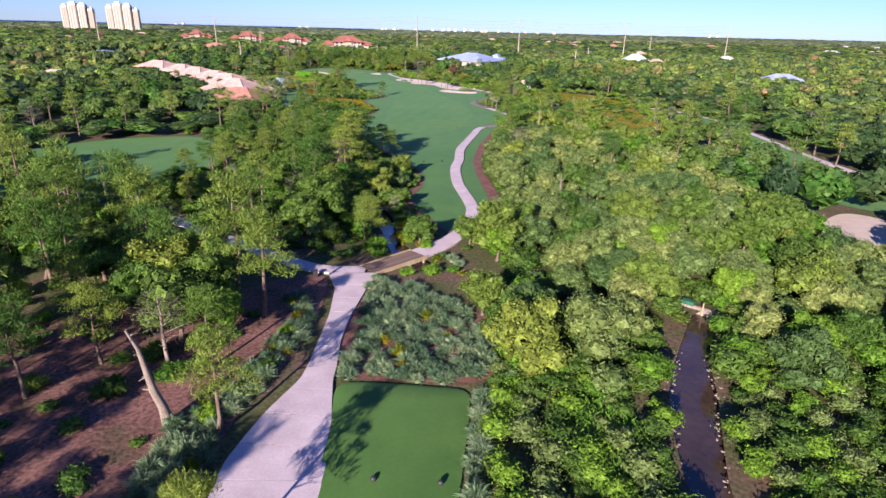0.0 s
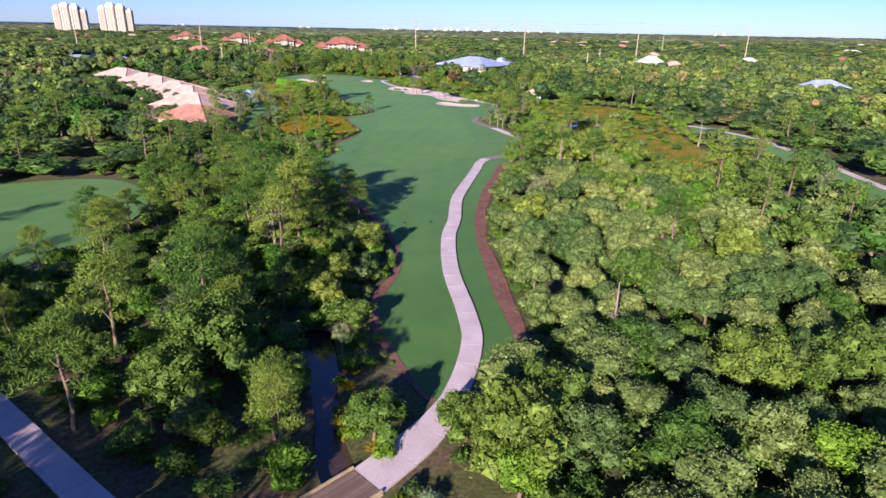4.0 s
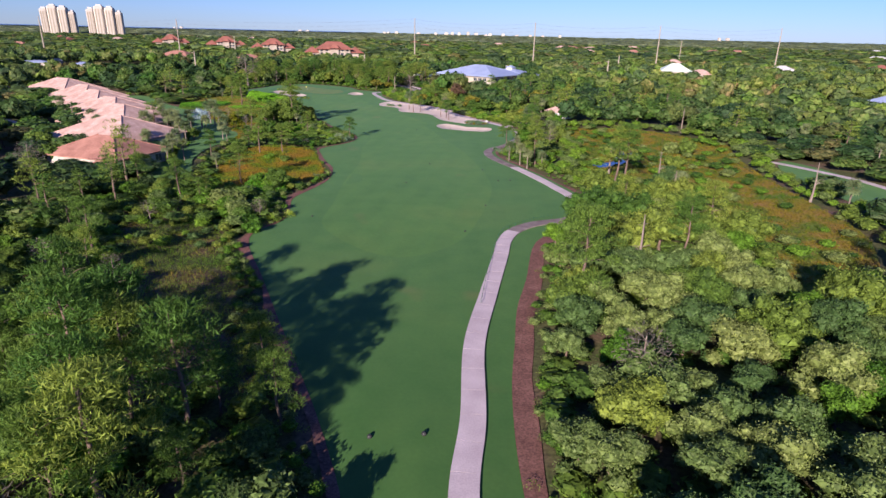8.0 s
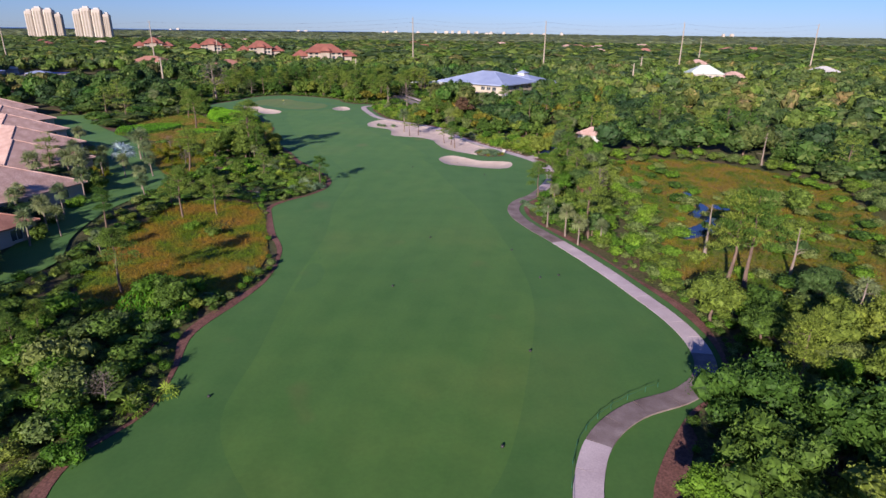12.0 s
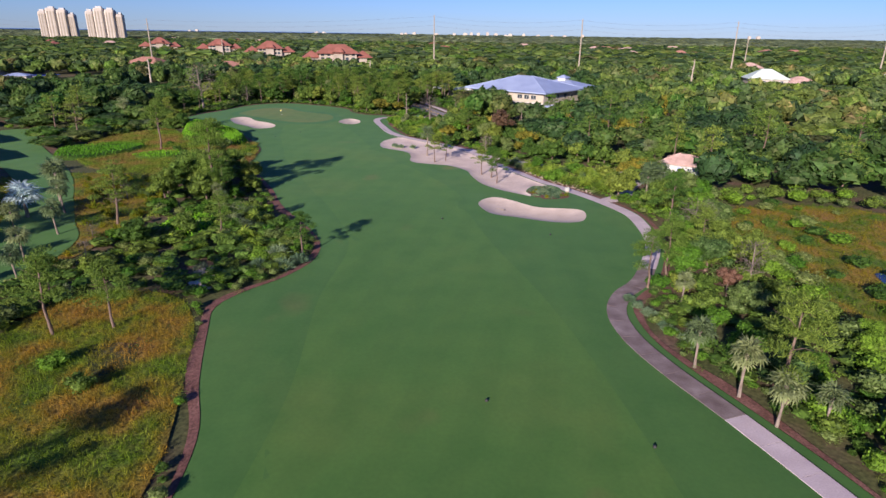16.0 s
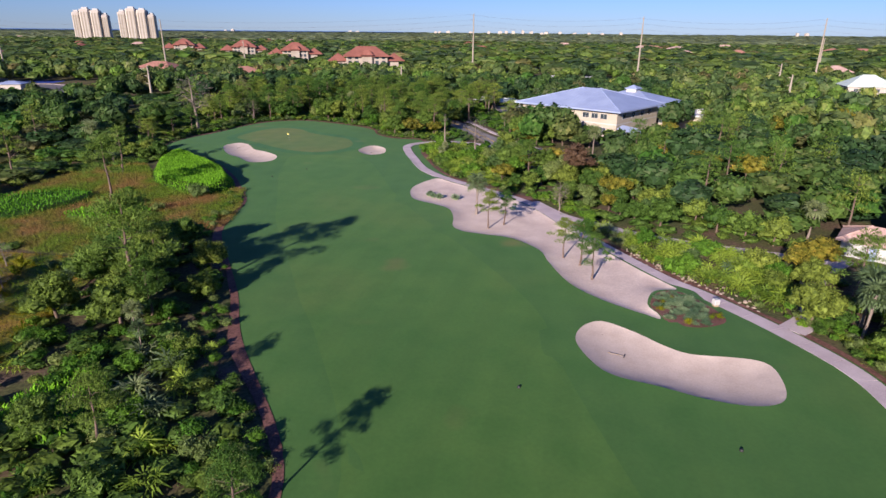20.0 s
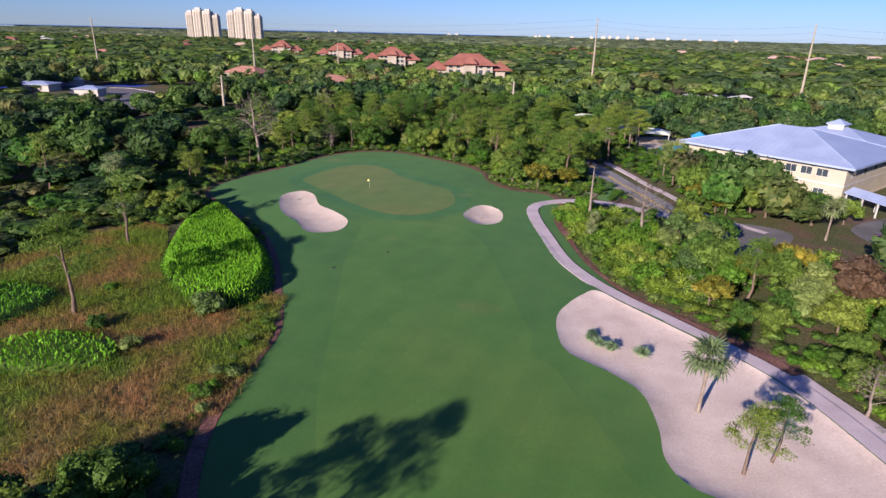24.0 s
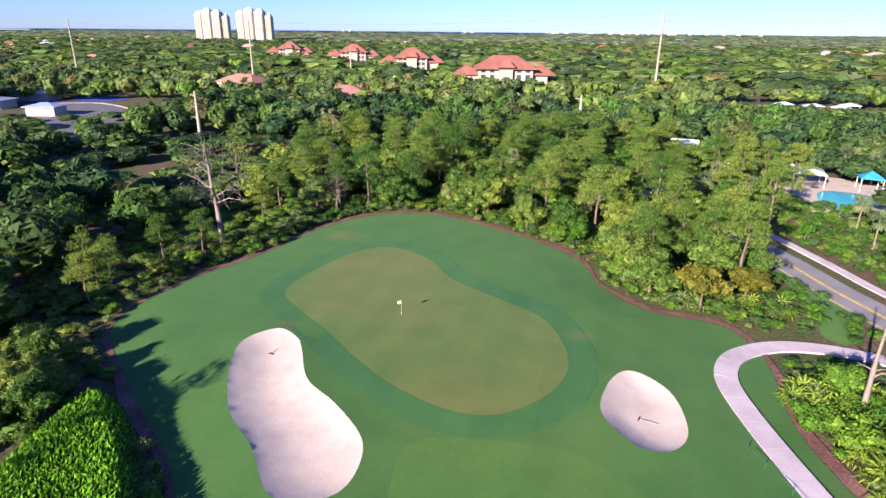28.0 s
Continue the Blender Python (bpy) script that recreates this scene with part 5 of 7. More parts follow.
# ---- stuff: undergrowth, reeds, meadow grass ----
def tufts(name, pts, size, models, mat, label, category, z=0.0, squash=1.0):
    ob = woods(name, pts, size, size * squash, models, mat, label)
    ob.location.z = z
    return tagged(ob, category=category)


low = scatter(-150, 22, 112, 575, 3.0)
low = low[is_open(low)]
low_side = low[:, 0] - np.interp(low[:, 1], axis_y, axis_x)
low = low[np.abs(low_side) < 72]
dry_spot = np.any([inside(ln, low) for ln in meadows], axis=0)
front = (low[:, 1] < 80) & (low[:, 0] < -8)
keep = np.where(front, rng.uniform(size=len(low)) < 0.2, np.where(dry_spot, False, rng.uniform(size=len(low)) < 0.85))
low = low[keep & (gap(fairway_line[::2], low) > 3.2)]
near_low = low[:, 1] < 120
tufts("undergrowth", low[~near_low], rng.uniform(2.2, 4.4, int((~near_low).sum())), crown_models(6, 40, 0.09, 300, core=0.75, levels=(2, 0)), M["weed"], "low tangled green undergrowth below the trees", "undergrowth", -0.45, 0.5)
tufts("undergrowth", low[near_low], rng.uniform(1.4, 3.2, int(near_low.sum())), crown_models(6, 150, 0.075, 310, core=0.66, levels=(3, 0)), M["weed"], "low tangled green undergrowth below the trees", "undergrowth", -0.4, 0.55)

def shrubs(pts, small, big, label, squash=0.75):
    """Many low shrubs of three foliage kinds."""
    for k, mat in enumerate(("bright_leaf", "myrtle_leaf", "oak_leaf")):
        q = pts[k::3]
        tufts("shrubbery", q, rng.uniform(small, big, len(q)), crown_models(4, 170, 0.065, 340 + 5 * k, core=0.66, levels=(3, 0)), M[mat], label, "shrubs", -0.25, squash)


# low bright plants along the creek
lush = scatter(4, 24, 52, 57, 2.4)
lush = lush[is_open(lush)]
side_bed = scatter(3, 50, 13, 86, 2.2)
side_bed = side_bed[is_open(side_bed)]
shrubs(side_bed, 1.8, 3.4, "fresh green shrubs beside the ornamental grasses", 0.85)
shrubs(lush, 2.0, 3.8, "low bright shrubs crowding the creek bank")
for x, y in lush[1::5]:
    plant(pick([("palmetto", 3), ("yellow_palmetto", 1)]), x, y, rng.uniform(0.7, 1.2))
spots = scatter(38, 175, 96, 340, 5.2)
spots = spots[inside(MEADOW_C, spots) & (bumps(spots, 14, 2.0) + rng.normal(0, 0.5, len(spots)) > -0.05)]
shrubs(spots, 2.0, 5.0, "rounded green shrubs dotting the marsh", 0.6)
rim_c = scatter(24, 165, 112, 352, 3.8)
rim_c = rim_c[is_open(rim_c) & ~inside(MEADOW_C, rim_c) & (gap(MEADOW_C[::2], rim_c) < 11)]
shrubs(rim_c, 2.4, 5.0, "dense shrubs round the edge of the marsh")
bank = scatter(-64, 200, -30, 244, 3.4)
bank = bank[is_open(bank) & ~inside(MEADOW_A, bank) & (gap(fairway_line[::2], bank) > 3.4)]
shrubs(bank, 1.4, 3.2, "grey-green shrubs between fairway and meadow")

knoll = scatter(-66, 246, -28, 334, 3.6)
knoll = knoll[is_open(knoll) & ~np.any([inside(ln, knoll) for ln in meadows], axis=0) & (gap(fairway_line[::2], knoll) > 2.6)]
knoll = knoll[rng.uniform(size=len(knoll)) < 0.7]
shrubs(knoll, 1.2, 3.0, "palmettos and low shrubs on the bank beside the fairway")
for x, y in knoll[::4] + 1.5:
    plant(pick([("palmetto", 2), ("yellow_palmetto", 3)]), x, y, rng.uniform(0.7, 1.2))

# low growth that overhangs the outer edge of the mulch
fringe = []
for far_out in (0.6, 1.7, 3.0):
    q = offset(rim, far_out * (1 if not inside(rim, offset(rim, 0.5)[:1])[0] else -1))
    fringe.append(q[rng.uniform(size=len(q)) < (0.55 if far_out < 1 else 0.85)])
fringe = np.vstack(fringe)
fringe = fringe + rng.normal(0, 0.45, fringe.shape)
fringe = fringe[~inside(rim, fringe) & (gap(PATH_A, fringe, False) > 2.6) & (gap(PATH_TEE, fringe, False) > 3) & ~inside(REEDS, fringe) & (gap(PATH_B, fringe, False) > 2.4)]
fringe = fringe[(fringe[:, 1] > 104) & ~inside(MEADOW_A, fringe)]
shrubs(fringe, 0.8, 2.1, "low shrubs spilling over the mulch edge", 0.8)
weedy = fringe[::2] + rng.normal(0, 0.8, fringe[::2].shape)
tufts("edge_weeds", weedy, rng.uniform(0.7, 1.6, len(weedy)), crown_models(5, 110, 0.08, 360, core=0), M["weed"], "straggling weeds along the mulch", "weeds", -0.1, 0.5)
# thickets that hide the feet of the trees
dense = np.vstack([scatter(-82, 80, -6, 236, 3.8), scatter(6, 52, 62, 112, 3.8), scatter(40, 110, 66, 200, 5)])
dense = dense[is_open(dense)]
dense = dense[~((dense[:, 0] < -9) & (dense[:, 1] < 98) & south_of_path(dense[:, 0], dense[:, 1]))]
dense = dense[~inside(STRAW, dense) & ~np.any([inside(ln, dense) for ln in meadows], axis=0) & (gap(fairway_line[::2], dense) > 4.2) & (rng.uniform(size=len(dense)) < 0.8)]
for name, sel, mat, label in (("thicket", slice(0, None, 2), "oak_leaf", "dense dark green shrubs filling the ground between the trees"), ("thicket", slice(1, None, 4), "myrtle_leaf", "dense grey-green shrubs filling the ground between the trees"), ("thicket", slice(3, None, 4), "bright_leaf", "dense fresh green shrubs filling the ground between the trees")):
    q = dense[sel]
    tufts(name, q, rng.uniform(2.6, 5.2, len(q)), crown_models(5, 120, 0.07, 330, core=0.72, levels=(3, 0)), M[mat], label, "shrubs", -0.5, 0.8)


def blades_model(n, seed, lean=0.5, slim=0.1):
    r = np.random.default_rng(seed)
    a, e = r.uniform(0, 2 * np.pi, n), r.uniform(0.5, 1.4, n)
    d = np.column_stack([np.cos(a) * np.cos(e), np.sin(a) * np.cos(e), np.sin(e)])
    p = d * 0.5 + np.column_stack([r.uniform(-0.4, 0.4, (n, 2)), np.zeros(n)])
    nrm = np.column_stack([np.cos(a), np.sin(a), np.full(n, 0.6)])
    return kites(p, nrm, r.uniform(0.7, 1.2, n), slim, r, lean, along=d * 3)


def grass_models(n, blades, seed, slim):
    return [(v, [f]) for v, f in (blades_model(blades, seed + i, 0.3, slim) for i in range(n))]


for ln, sp, big in ((MEADOW_A, 0.6, 0.6), (MEADOW_B, 0.62, 0.8), (MEADOW_D, 0.95, 0.6), (MEADOW_E, 0.85, 0.75), (MEADOW_C, 1.0, 0.65)):
    g = scatter(ln[:, 0].min(), ln[:, 1].min(), ln[:, 0].max(), ln[:, 1].max(), sp)
    g = g[inside(ln, g) & ~inside(REEDS, g) & ~inside(GARDEN, g)]
    for pool_line in MARSH_POOLS:
        g = g[~inside(pool_line, g)]
    tufts("meadow_grass", g, rng.uniform(0.8, 1.3, len(g)) * big, grass_models(6, 13, 400, 0.06), M["marsh_grass" if ln is MEADOW_E else "tan_grass" if ln is MEADOW_B else "dry_grass"], "olive and golden rough meadow grass", "grass")
weeds = np.vstack([scatter(-120, 155, 95, 430, 4.2), scatter(-60, 155, -15, 215, 2.2)])
weeds = weeds[np.any([inside(ln, weeds) for ln in meadows], axis=0) & ~inside(GARDEN, weeds) & (rng.uniform(size=len(weeds)) < np.where(weeds[:, 0] > 30, 0.4, 0.75))]
tufts("meadow_weeds", weeds, rng.uniform(1.2, 3.2, len(weeds)), crown_models(5, 90, 0.07, 430, core=0), M["weed"], "green weeds between the meadow grass", "weeds", -0.1, 0.24)


def reed_bed(line, tall, spacing, label, mat="reed_leaf"):
    g = scatter(line[:, 0].min(), line[:, 1].min(), line[:, 0].max(), line[:, 1].max(), spacing)
    g = g[inside(line, g)]
    top = tall * smoothstep(gap(line, g) / (tall * 0.8)) * (0.9 + 0.12 * bumps(g, 3))
    k = len(g)
    d = np.column_stack([rng.normal(0, 0.35, (k, 2)), np.ones(k)])
    n = np.column_stack([rng.normal(0, 1, (k, 2)) + [-0.4, -0.9], np.full(k, 0.35)])
    v, f = kites(np.column_stack([g, top]), n, rng.uniform(0.42, 0.8, k), 0.4, rng, 0.4, along=d * 2)
    tagged(new("reed_leaves", mesh_of("reed_leaves", v, f, M[mat])), label, "reeds", kind="stuff")
    base = patch("reed_mound", line, M["weed"], (), 1.4, lambda p: 0.02 + (tall * 0.66) * smoothstep(gap(line, p) / (tall * 0.8)))
    tagged(new("reed_mound", base), "dense dark stems of the reed bed", "reeds", kind="stuff")


reed_bed(REEDS, 2.6, 0.27, "dense bed of tall bright green broad reeds")
reed_bed(curve([(-99, 393), (-97, 385), (-103, 374), (-113, 372), (-118, 384), (-108, 393)], 2), 1.4, 0.5, "patch of bright green broad reeds")
reed_bed(curve([(-78, 379), (-86, 374), (-95, 376), (-92, 382), (-83, 384)], 2), 1.1, 0.5, "patch of bright green broad reeds")
plant("grey_bush", -75.5, 393.5, 1.7)
reed_bed(curve([(-44.2, 237.0), (-44.4, 243.9), (-40.6, 248.0), (-35.4, 244.2), (-33.1, 235.7), (-36.4, 231.9), (-40.8, 232.5)], 2), 1.5, 0.4, "patch of bright green broad reeds")
reed_bed(curve([(-58, 315), (-51, 313), (-47.5, 318), (-51, 324), (-57, 323)], 2), 1.3, 0.4, "patch of bright green broad reeds between the palmettos")
reed_bed(curve([(9, 37), (10, 47), (13, 49), (16.5, 45), (16, 36)], 2), 1.2, 0.45, "bright green ferny growth by the creek", "bright_leaf")
reed_bed(curve([(29.5, 58), (31, 62), (36, 63), (37, 58), (33, 55)], 2), 1.3, 0.45, "bright green broad leaves by the creek", "bright_leaf")
for x, y in scatter(-90, 300, -60, 356, 4.5):
    if inside(MEADOW_D, [(x, y)])[0] and not inside(GARDEN, [(x, y)])[0]:
        plant("straw_clump", x, y, rng.uniform(1.0, 1.9))
# palmetto hedges along the path and round the green
HEDGES = [HEDGE_AB, curve([(-33, 455), (-31, 446), (-27.5, 435), (-23, 424), (-16, 414), (-10, 416), (-10, 432), (-15, 448), (-22, 457)], 2),
          curve([(-98, 507.5), (-86, 510.5), (-70, 503.5), (-55, 492.5), (-49, 478), (-38, 474), (-28, 473), (-27, 478), (-37, 480), (-44, 485), (-52, 499), (-68, 509), (-86, 516), (-99, 513)], 2)]
for ln, sp in zip(HEDGES, (2.4, 2.0, 3.6)):
    g = scatter(ln[:, 0].min(), ln[:, 1].min(), ln[:, 0].max(), ln[:, 1].max(), sp)
    for x, y in g[inside(ln, g)]:
        plant(pick([("palmetto", 2), ("yellow_palmetto", 4), ("bright_bush", 0.6), ("bush", 0.3)]), x, y, rng.uniform(1.3, 1.9))
behind = scatter(-110, 455, 4, 540, 2.5)
behind = behind[(gap(fairway_line[::2], behind) > 2.2) & ~inside(fairway_line, behind) & (gap(PATH_A, behind, False) > 2.4) & ((gap(ROAD_LINE, behind, False) > 8.8) | ((gap(ROAD_LINE, behind, False) > 4.5) & (behind[:, 0] < np.interp(behind[:, 1], [440, 478, 516, 540], [0, -20, -36, -50]))))]
behind = behind[(gap(fairway_line[::2], behind) < 12) | (behind[:, 0] > -50)]
behind = behind[np.hypot(behind[:, 0] - 3, behind[:, 1] - 451) > 12]
shrubs(behind, 1.5, 3.0, "low bright palmetto scrub behind the green", 0.7)
wild = scatter(-158, 392, -96, 502, 4.2)
wild = wild[is_open(wild) & ~inside(MEADOW_B, wild) & (gap(fairway_line[::2], wild) > 5)]
shrubs(wild, 1.8, 4.4, "rough scrub between the pines beside the green", 0.6)
lowland = scatter(-24, 496, 8, 540, 2.6)
for x, y in lowland[inside(CLEAR[1], lowland) & (gap(ROAD_LINE, lowland, False) > 9)]:
    plant(pick([("bright_bush", 2), ("bush", 2), ("grey_bush", 1)]), x, y, rng.uniform(0.35, 0.8))
for kind, x, y, s in (("oak", 10, 466, 1.0), ("oak", 18, 463, 1.05), ("oak", 25, 466, 0.8), ("oak", 3, 476, 1.0), ("oak", -4, 482, 0.9), ("bright", 14, 474, 1.0), ("palm", -26.6, 437.8, 0.55), ("bare", -17.3, 443, 1.35), ("palm", -1, 513, 0.9), ("palm", 2, 517, 1.0), ("palm", -5, 520, 0.95), ("palm", 12, 562, 1.1), ("palm", 16, 566, 1.2), ("palm", 8, 570, 1.1), ("myrtle", -13, 437, 0.8), ("bright", -17, 428, 0.75), ("bright", -15, 444, 0.6), ("myrtle", -11, 425, 0.9), ("oak", 1.5, 464, 0.85), ("oak", 7, 466.5, 0.85), ("oak", 16, 468, 0.9), ("oak", -4, 470, 0.6),
                      ("yellow", 48, 484, 0.8), ("yellow", 82, 486, 1.1), ("yellow", 90, 478, 1.15), ("yellow", 96, 492, 1.15), ("yellow", 104, 484, 1.2), ("yellow", 86, 500, 1.1), ("yellow", 100, 508, 1.2), ("yellow", 112, 500, 1.2), ("yellow", 70, 455, 1.05), ("yellow", 80, 462, 1.1), ("yellow", 88, 455, 1.1), ("yellow", 118, 515, 1.2), ("yellow", 57, 487, 0.85), ("yellow", 65, 481, 0.85), ("yellow", 72, 490, 0.9), ("yellow", 60, 473, 0.85), ("yellow", 68, 469, 0.9), ("yellow", 76, 477, 0.9), ("bright", 20, 470, 0.7), ("bright", 6, 381.5, 0.55), ("bright", 14, 371, 0.65), ("bare", 1.5, 391, 0.7), ("myrtle", 19, 363, 0.5), ("oak", 74, 288, 0.75), ("grey_bush", 71, 292, 2.2), ("bush", 64, 270, 1.8), ("grey_bush", 60, 262, 1.6), ("bright_bush", -33, 209, 1.2), ("bright_bush", -35, 213, 1.4), ("palmetto", -31, 216, 1.3), ("palmetto", -32, 219, 1.2), ("bright_bush", -38, 240, 1.7), ("bright_bush", -41, 243, 1.8), ("bright_bush", -36, 244, 1.3), ("bright", 27, 303, 0.9), ("bright", 30, 312, 1.0), ("myrtle", 33, 306, 0.9), ("bare", 32.8, 314, 1.0), ("bright_bush", 22, 297, 1.1), ("bush", 25, 296, 1.2), ("bare", -34, 217, 0.5), ("grey_bush", -38, 218, 2.0), ("grey_bush", -42, 223, 2.4), ("palmetto", -29, 219, 1.1), ("myrtle", -10, 447, 0.9), ("myrtle", -6, 440, 1.0), ("oak", -3, 446, 0.75), ("bright", -14, 457, 0.5), ("oak", -8, 432, 0.8), ("palm", -54, 333, 0.6), ("palm", -51.5, 330, 0.5), ("palmetto", -47, 321, 1.9), ("palmetto", -44, 318, 2.0), ("palmetto", -42, 313, 1.8), ("palmetto", -46, 326, 2.0), ("palmetto", -43, 323, 1.7), ("palmetto", -39, 309, 1.8), ("palmetto", -50, 328, 1.9), ("clump", -33.8, 304.8, 2.3), ("clump", -31.5, 300.5, 1.9), ("clump", -29.9, 303, 1.7), ("clump", -35.5, 301, 1.6), ("palm", -70, 300, 0.8), ("palm", -71, 262, 0.85), ("palm", -73, 270, 0.9), ("palm", -76, 280, 0.85), ("palm", -78, 291, 0.95), ("palm", -84, 301, 0.9), ("palm", -90, 313, 0.9), ("palm", -101, 327, 0.9), ("palm", -110, 345, 1.0), ("palm", -96, 268, 0.9), ("oak", -74, 254, 0.7), ("bush", -72, 266, 1.3), ("bush", -75, 275, 1.4), ("bright_bush", -77, 286, 1.3), ("bush", -81, 297, 1.4), ("bush", -86, 307, 1.4), ("oak", -98, 258, 0.8), ("oak", -110, 272, 0.9), ("palm", -107, 296, 1.0), ("palm", -118, 312, 1.0), ("palm", -73.5, 313, 0.85), ("palm", -80, 325, 0.9), ("palm", -66, 293, 0.75), ("palm", -88, 318, 0.9), ("bare", -65, 309, 0.45), ("bare", -71, 327, 0.5), ("bare", -79, 343, 0.5), ("bare", -86, 352, 0.45), ("bare", -74, 336, 0.4), ("bare", -62, 302, 0.4), ("oak", -78, 297, 0.6), ("oak", -84, 303, 0.6), ("pine", -40, 494, 0.85), ("oak", -27, 508, 0.9), ("bright", -16, 512, 0.6), ("yellow", 40, 424, 1.0), ("yellow", 48, 417, 1.1), ("yellow", 55, 432, 1.1), ("yellow", 34, 436, 0.9), ("yellow", 62, 446, 1.1), ("yellow", 46, 446, 1.0)):
    plant(kind, x, y, s)

mid = scatter(-560, 60, 560, 760, 9.5)
mid = mid[in_view(mid) & is_open(mid)]
s_mid = np.abs(mid[:, 0] - np.interp(mid[:, 1], axis_y, axis_x))
mid = mid[((s_mid >= 64) | (mid[:, 1] > 572)) ]
for ln in meadows:
    mid = mid[~inside(ln, mid) & (gap(ln, mid) > 5)]
close = (np.abs(mid[:, 0] - np.interp(mid[:, 1], axis_y, axis_x)) < 150) & (mid[:, 1] < 640)
for name, pts, models in (("mid_woods", mid[close], crown_models(6, 180, 0.055, 200, levels=(3, 1))), ("back_woods", mid[~close], crown_models(6, 40, 0.072, 210))):
    n = len(pts)
    tall = rng.uniform(6, 13, n) * np.where(pts[:, 1] < 420, 0.8, 1.0)
    for ln in (left_green_line, right_fair_line, right_sand_line, GARDEN, MEADOW_B):
        tall = np.where((gap(ln[::3], pts) < 32) & ((pts[:, 0] < 0) | (pts[:, 1] > 205)), tall * 0.62, tall)
    for x, y, r in PADS[2:9]:
        tall = np.where(np.hypot(pts[:, 0] - x, pts[:, 1] - y) < r + 16, np.minimum(tall, 6), tall)
    for x0, y0, x1, y1, top in ((-330, 520, -215, 640, 4.0), (-10, 650, 85, 724, 4.5), (160, 560, 240, 628, 5.0), (-190, 488, -90, 560, 4.5)):
        tall = np.where((pts[:, 0] > x0) & (pts[:, 0] < x1) & (pts[:, 1] > y0) & (pts[:, 1] < y1), np.minimum(tall, top), tall)
    woods(name, pts, rng.uniform(7, 12, n), tall, models, M["far_leaf"], "mixed green subtropical woods of oaks and pines")
far = scatter(-1700, 760, 1500, 1700, 22)
far = far[in_view(far)]
n = len(far)
woods("far_woods", far, rng.uniform(19, 30, n), rng.uniform(8, 14, n), crown_models(5, 18, 0.1, 220, levels=(1, 0)), M["far_leaf"], "distant mixed green woods")
# both outer belts take the foliage colour with haze painted in
for name, y0, y1, step, mat in (("distant_woods", 1700, 2900, 48, "hazed_leaf"), ("horizon_woods", 2900, 5250, 78, "hazed_leaf")):
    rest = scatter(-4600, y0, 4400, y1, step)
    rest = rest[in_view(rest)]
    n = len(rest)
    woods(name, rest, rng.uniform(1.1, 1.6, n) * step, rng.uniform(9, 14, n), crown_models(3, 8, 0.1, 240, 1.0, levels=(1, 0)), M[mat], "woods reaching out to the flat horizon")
rear = np.vstack([scatter(-420, -260, 420, -34, 12), scatter(-420, -34, -90, 60, 12), scatter(75, -34, 420, 60, 12)])
n = len(rear)
woods("rear_woods", rear, rng.uniform(9, 14, n), rng.uniform(6, 11, n), crown_models(5, 24, 0.1, 260, levels=(2, 0)), M["far_leaf"], "mixed green woods behind the tee")

# ---- buildings and things far off ----
def poly_part(name, verts, faces, mat, parent, label=""):
    bm = bmesh.new()
    vs = [bm.verts.new(v) for v in verts]
    for f in faces:
        bm.faces.new([vs[i] for i in f])
    bmesh.ops.recalc_face_normals(bm, faces=bm.faces)
    return part(name, bm, mat, parent, label)


def hip_roof(name, w, d, z, peak, over, mat, parent, at=(0, 0), label="", thick=0.25):
    """A hipped roof with eaves, over a w by d block."""
    a, b = w / 2 + over, d / 2 + over
    x, y = at
    rx, ry = max(0.0, a - b), max(0.0, b - a)
    v = [(x - a, y - b, z), (x + a, y - b, z), (x + a, y + b, z), (x - a, y + b, z), (x - rx, y - ry, peak), (x + rx, y + ry, peak)]
    v += [(x - a, y - b, z - thick), (x + a, y - b, z - thick), (x + a, y + b, z - thick), (x - a, y + b, z - thick)]
    if rx > 0:
        f = [(0, 1, 5, 4), (1, 2, 5), (2, 3, 4, 5), (3, 0, 4)]
    else:
        f = [(0, 1, 4), (1, 2, 5, 4), (2, 3, 5), (3, 0, 4, 5)]
    f += [(0, 6, 7, 1), (1, 7, 8, 2), (2, 8, 9, 3), (3, 9, 6, 0), (6, 9, 8, 7)]
    if rx == 0 and ry == 0:
        v[5] = v[4]
        v = v[:5] + v[6:]
        f = [(0, 1, 4), (1, 2, 4), (2, 3, 4), (3, 0, 4), (0, 5, 6, 1), (1, 6, 7, 2), (2, 7, 8, 3), (3, 8, 5, 0), (5, 8, 7, 6)]
    return poly_part(name, v, f, mat, parent, label)


def ridge_caps(w, d, z, peak, over, mat, parent):
    a, b = w / 2 + over, d / 2 + over
    rx, ry = max(0.0, a - b), max(0.0, b - a)
    for sx in (-1, 1):
        for sy in (-1, 1):
            v, f = tube([(sx * a, sy * b, z + 0.02), (sx * rx, sy * ry, peak + 0.02)], [0.16, 0.16], 6)
            piece("ridge_cap", mesh_of("ridge_cap", v, f, mat), parent)


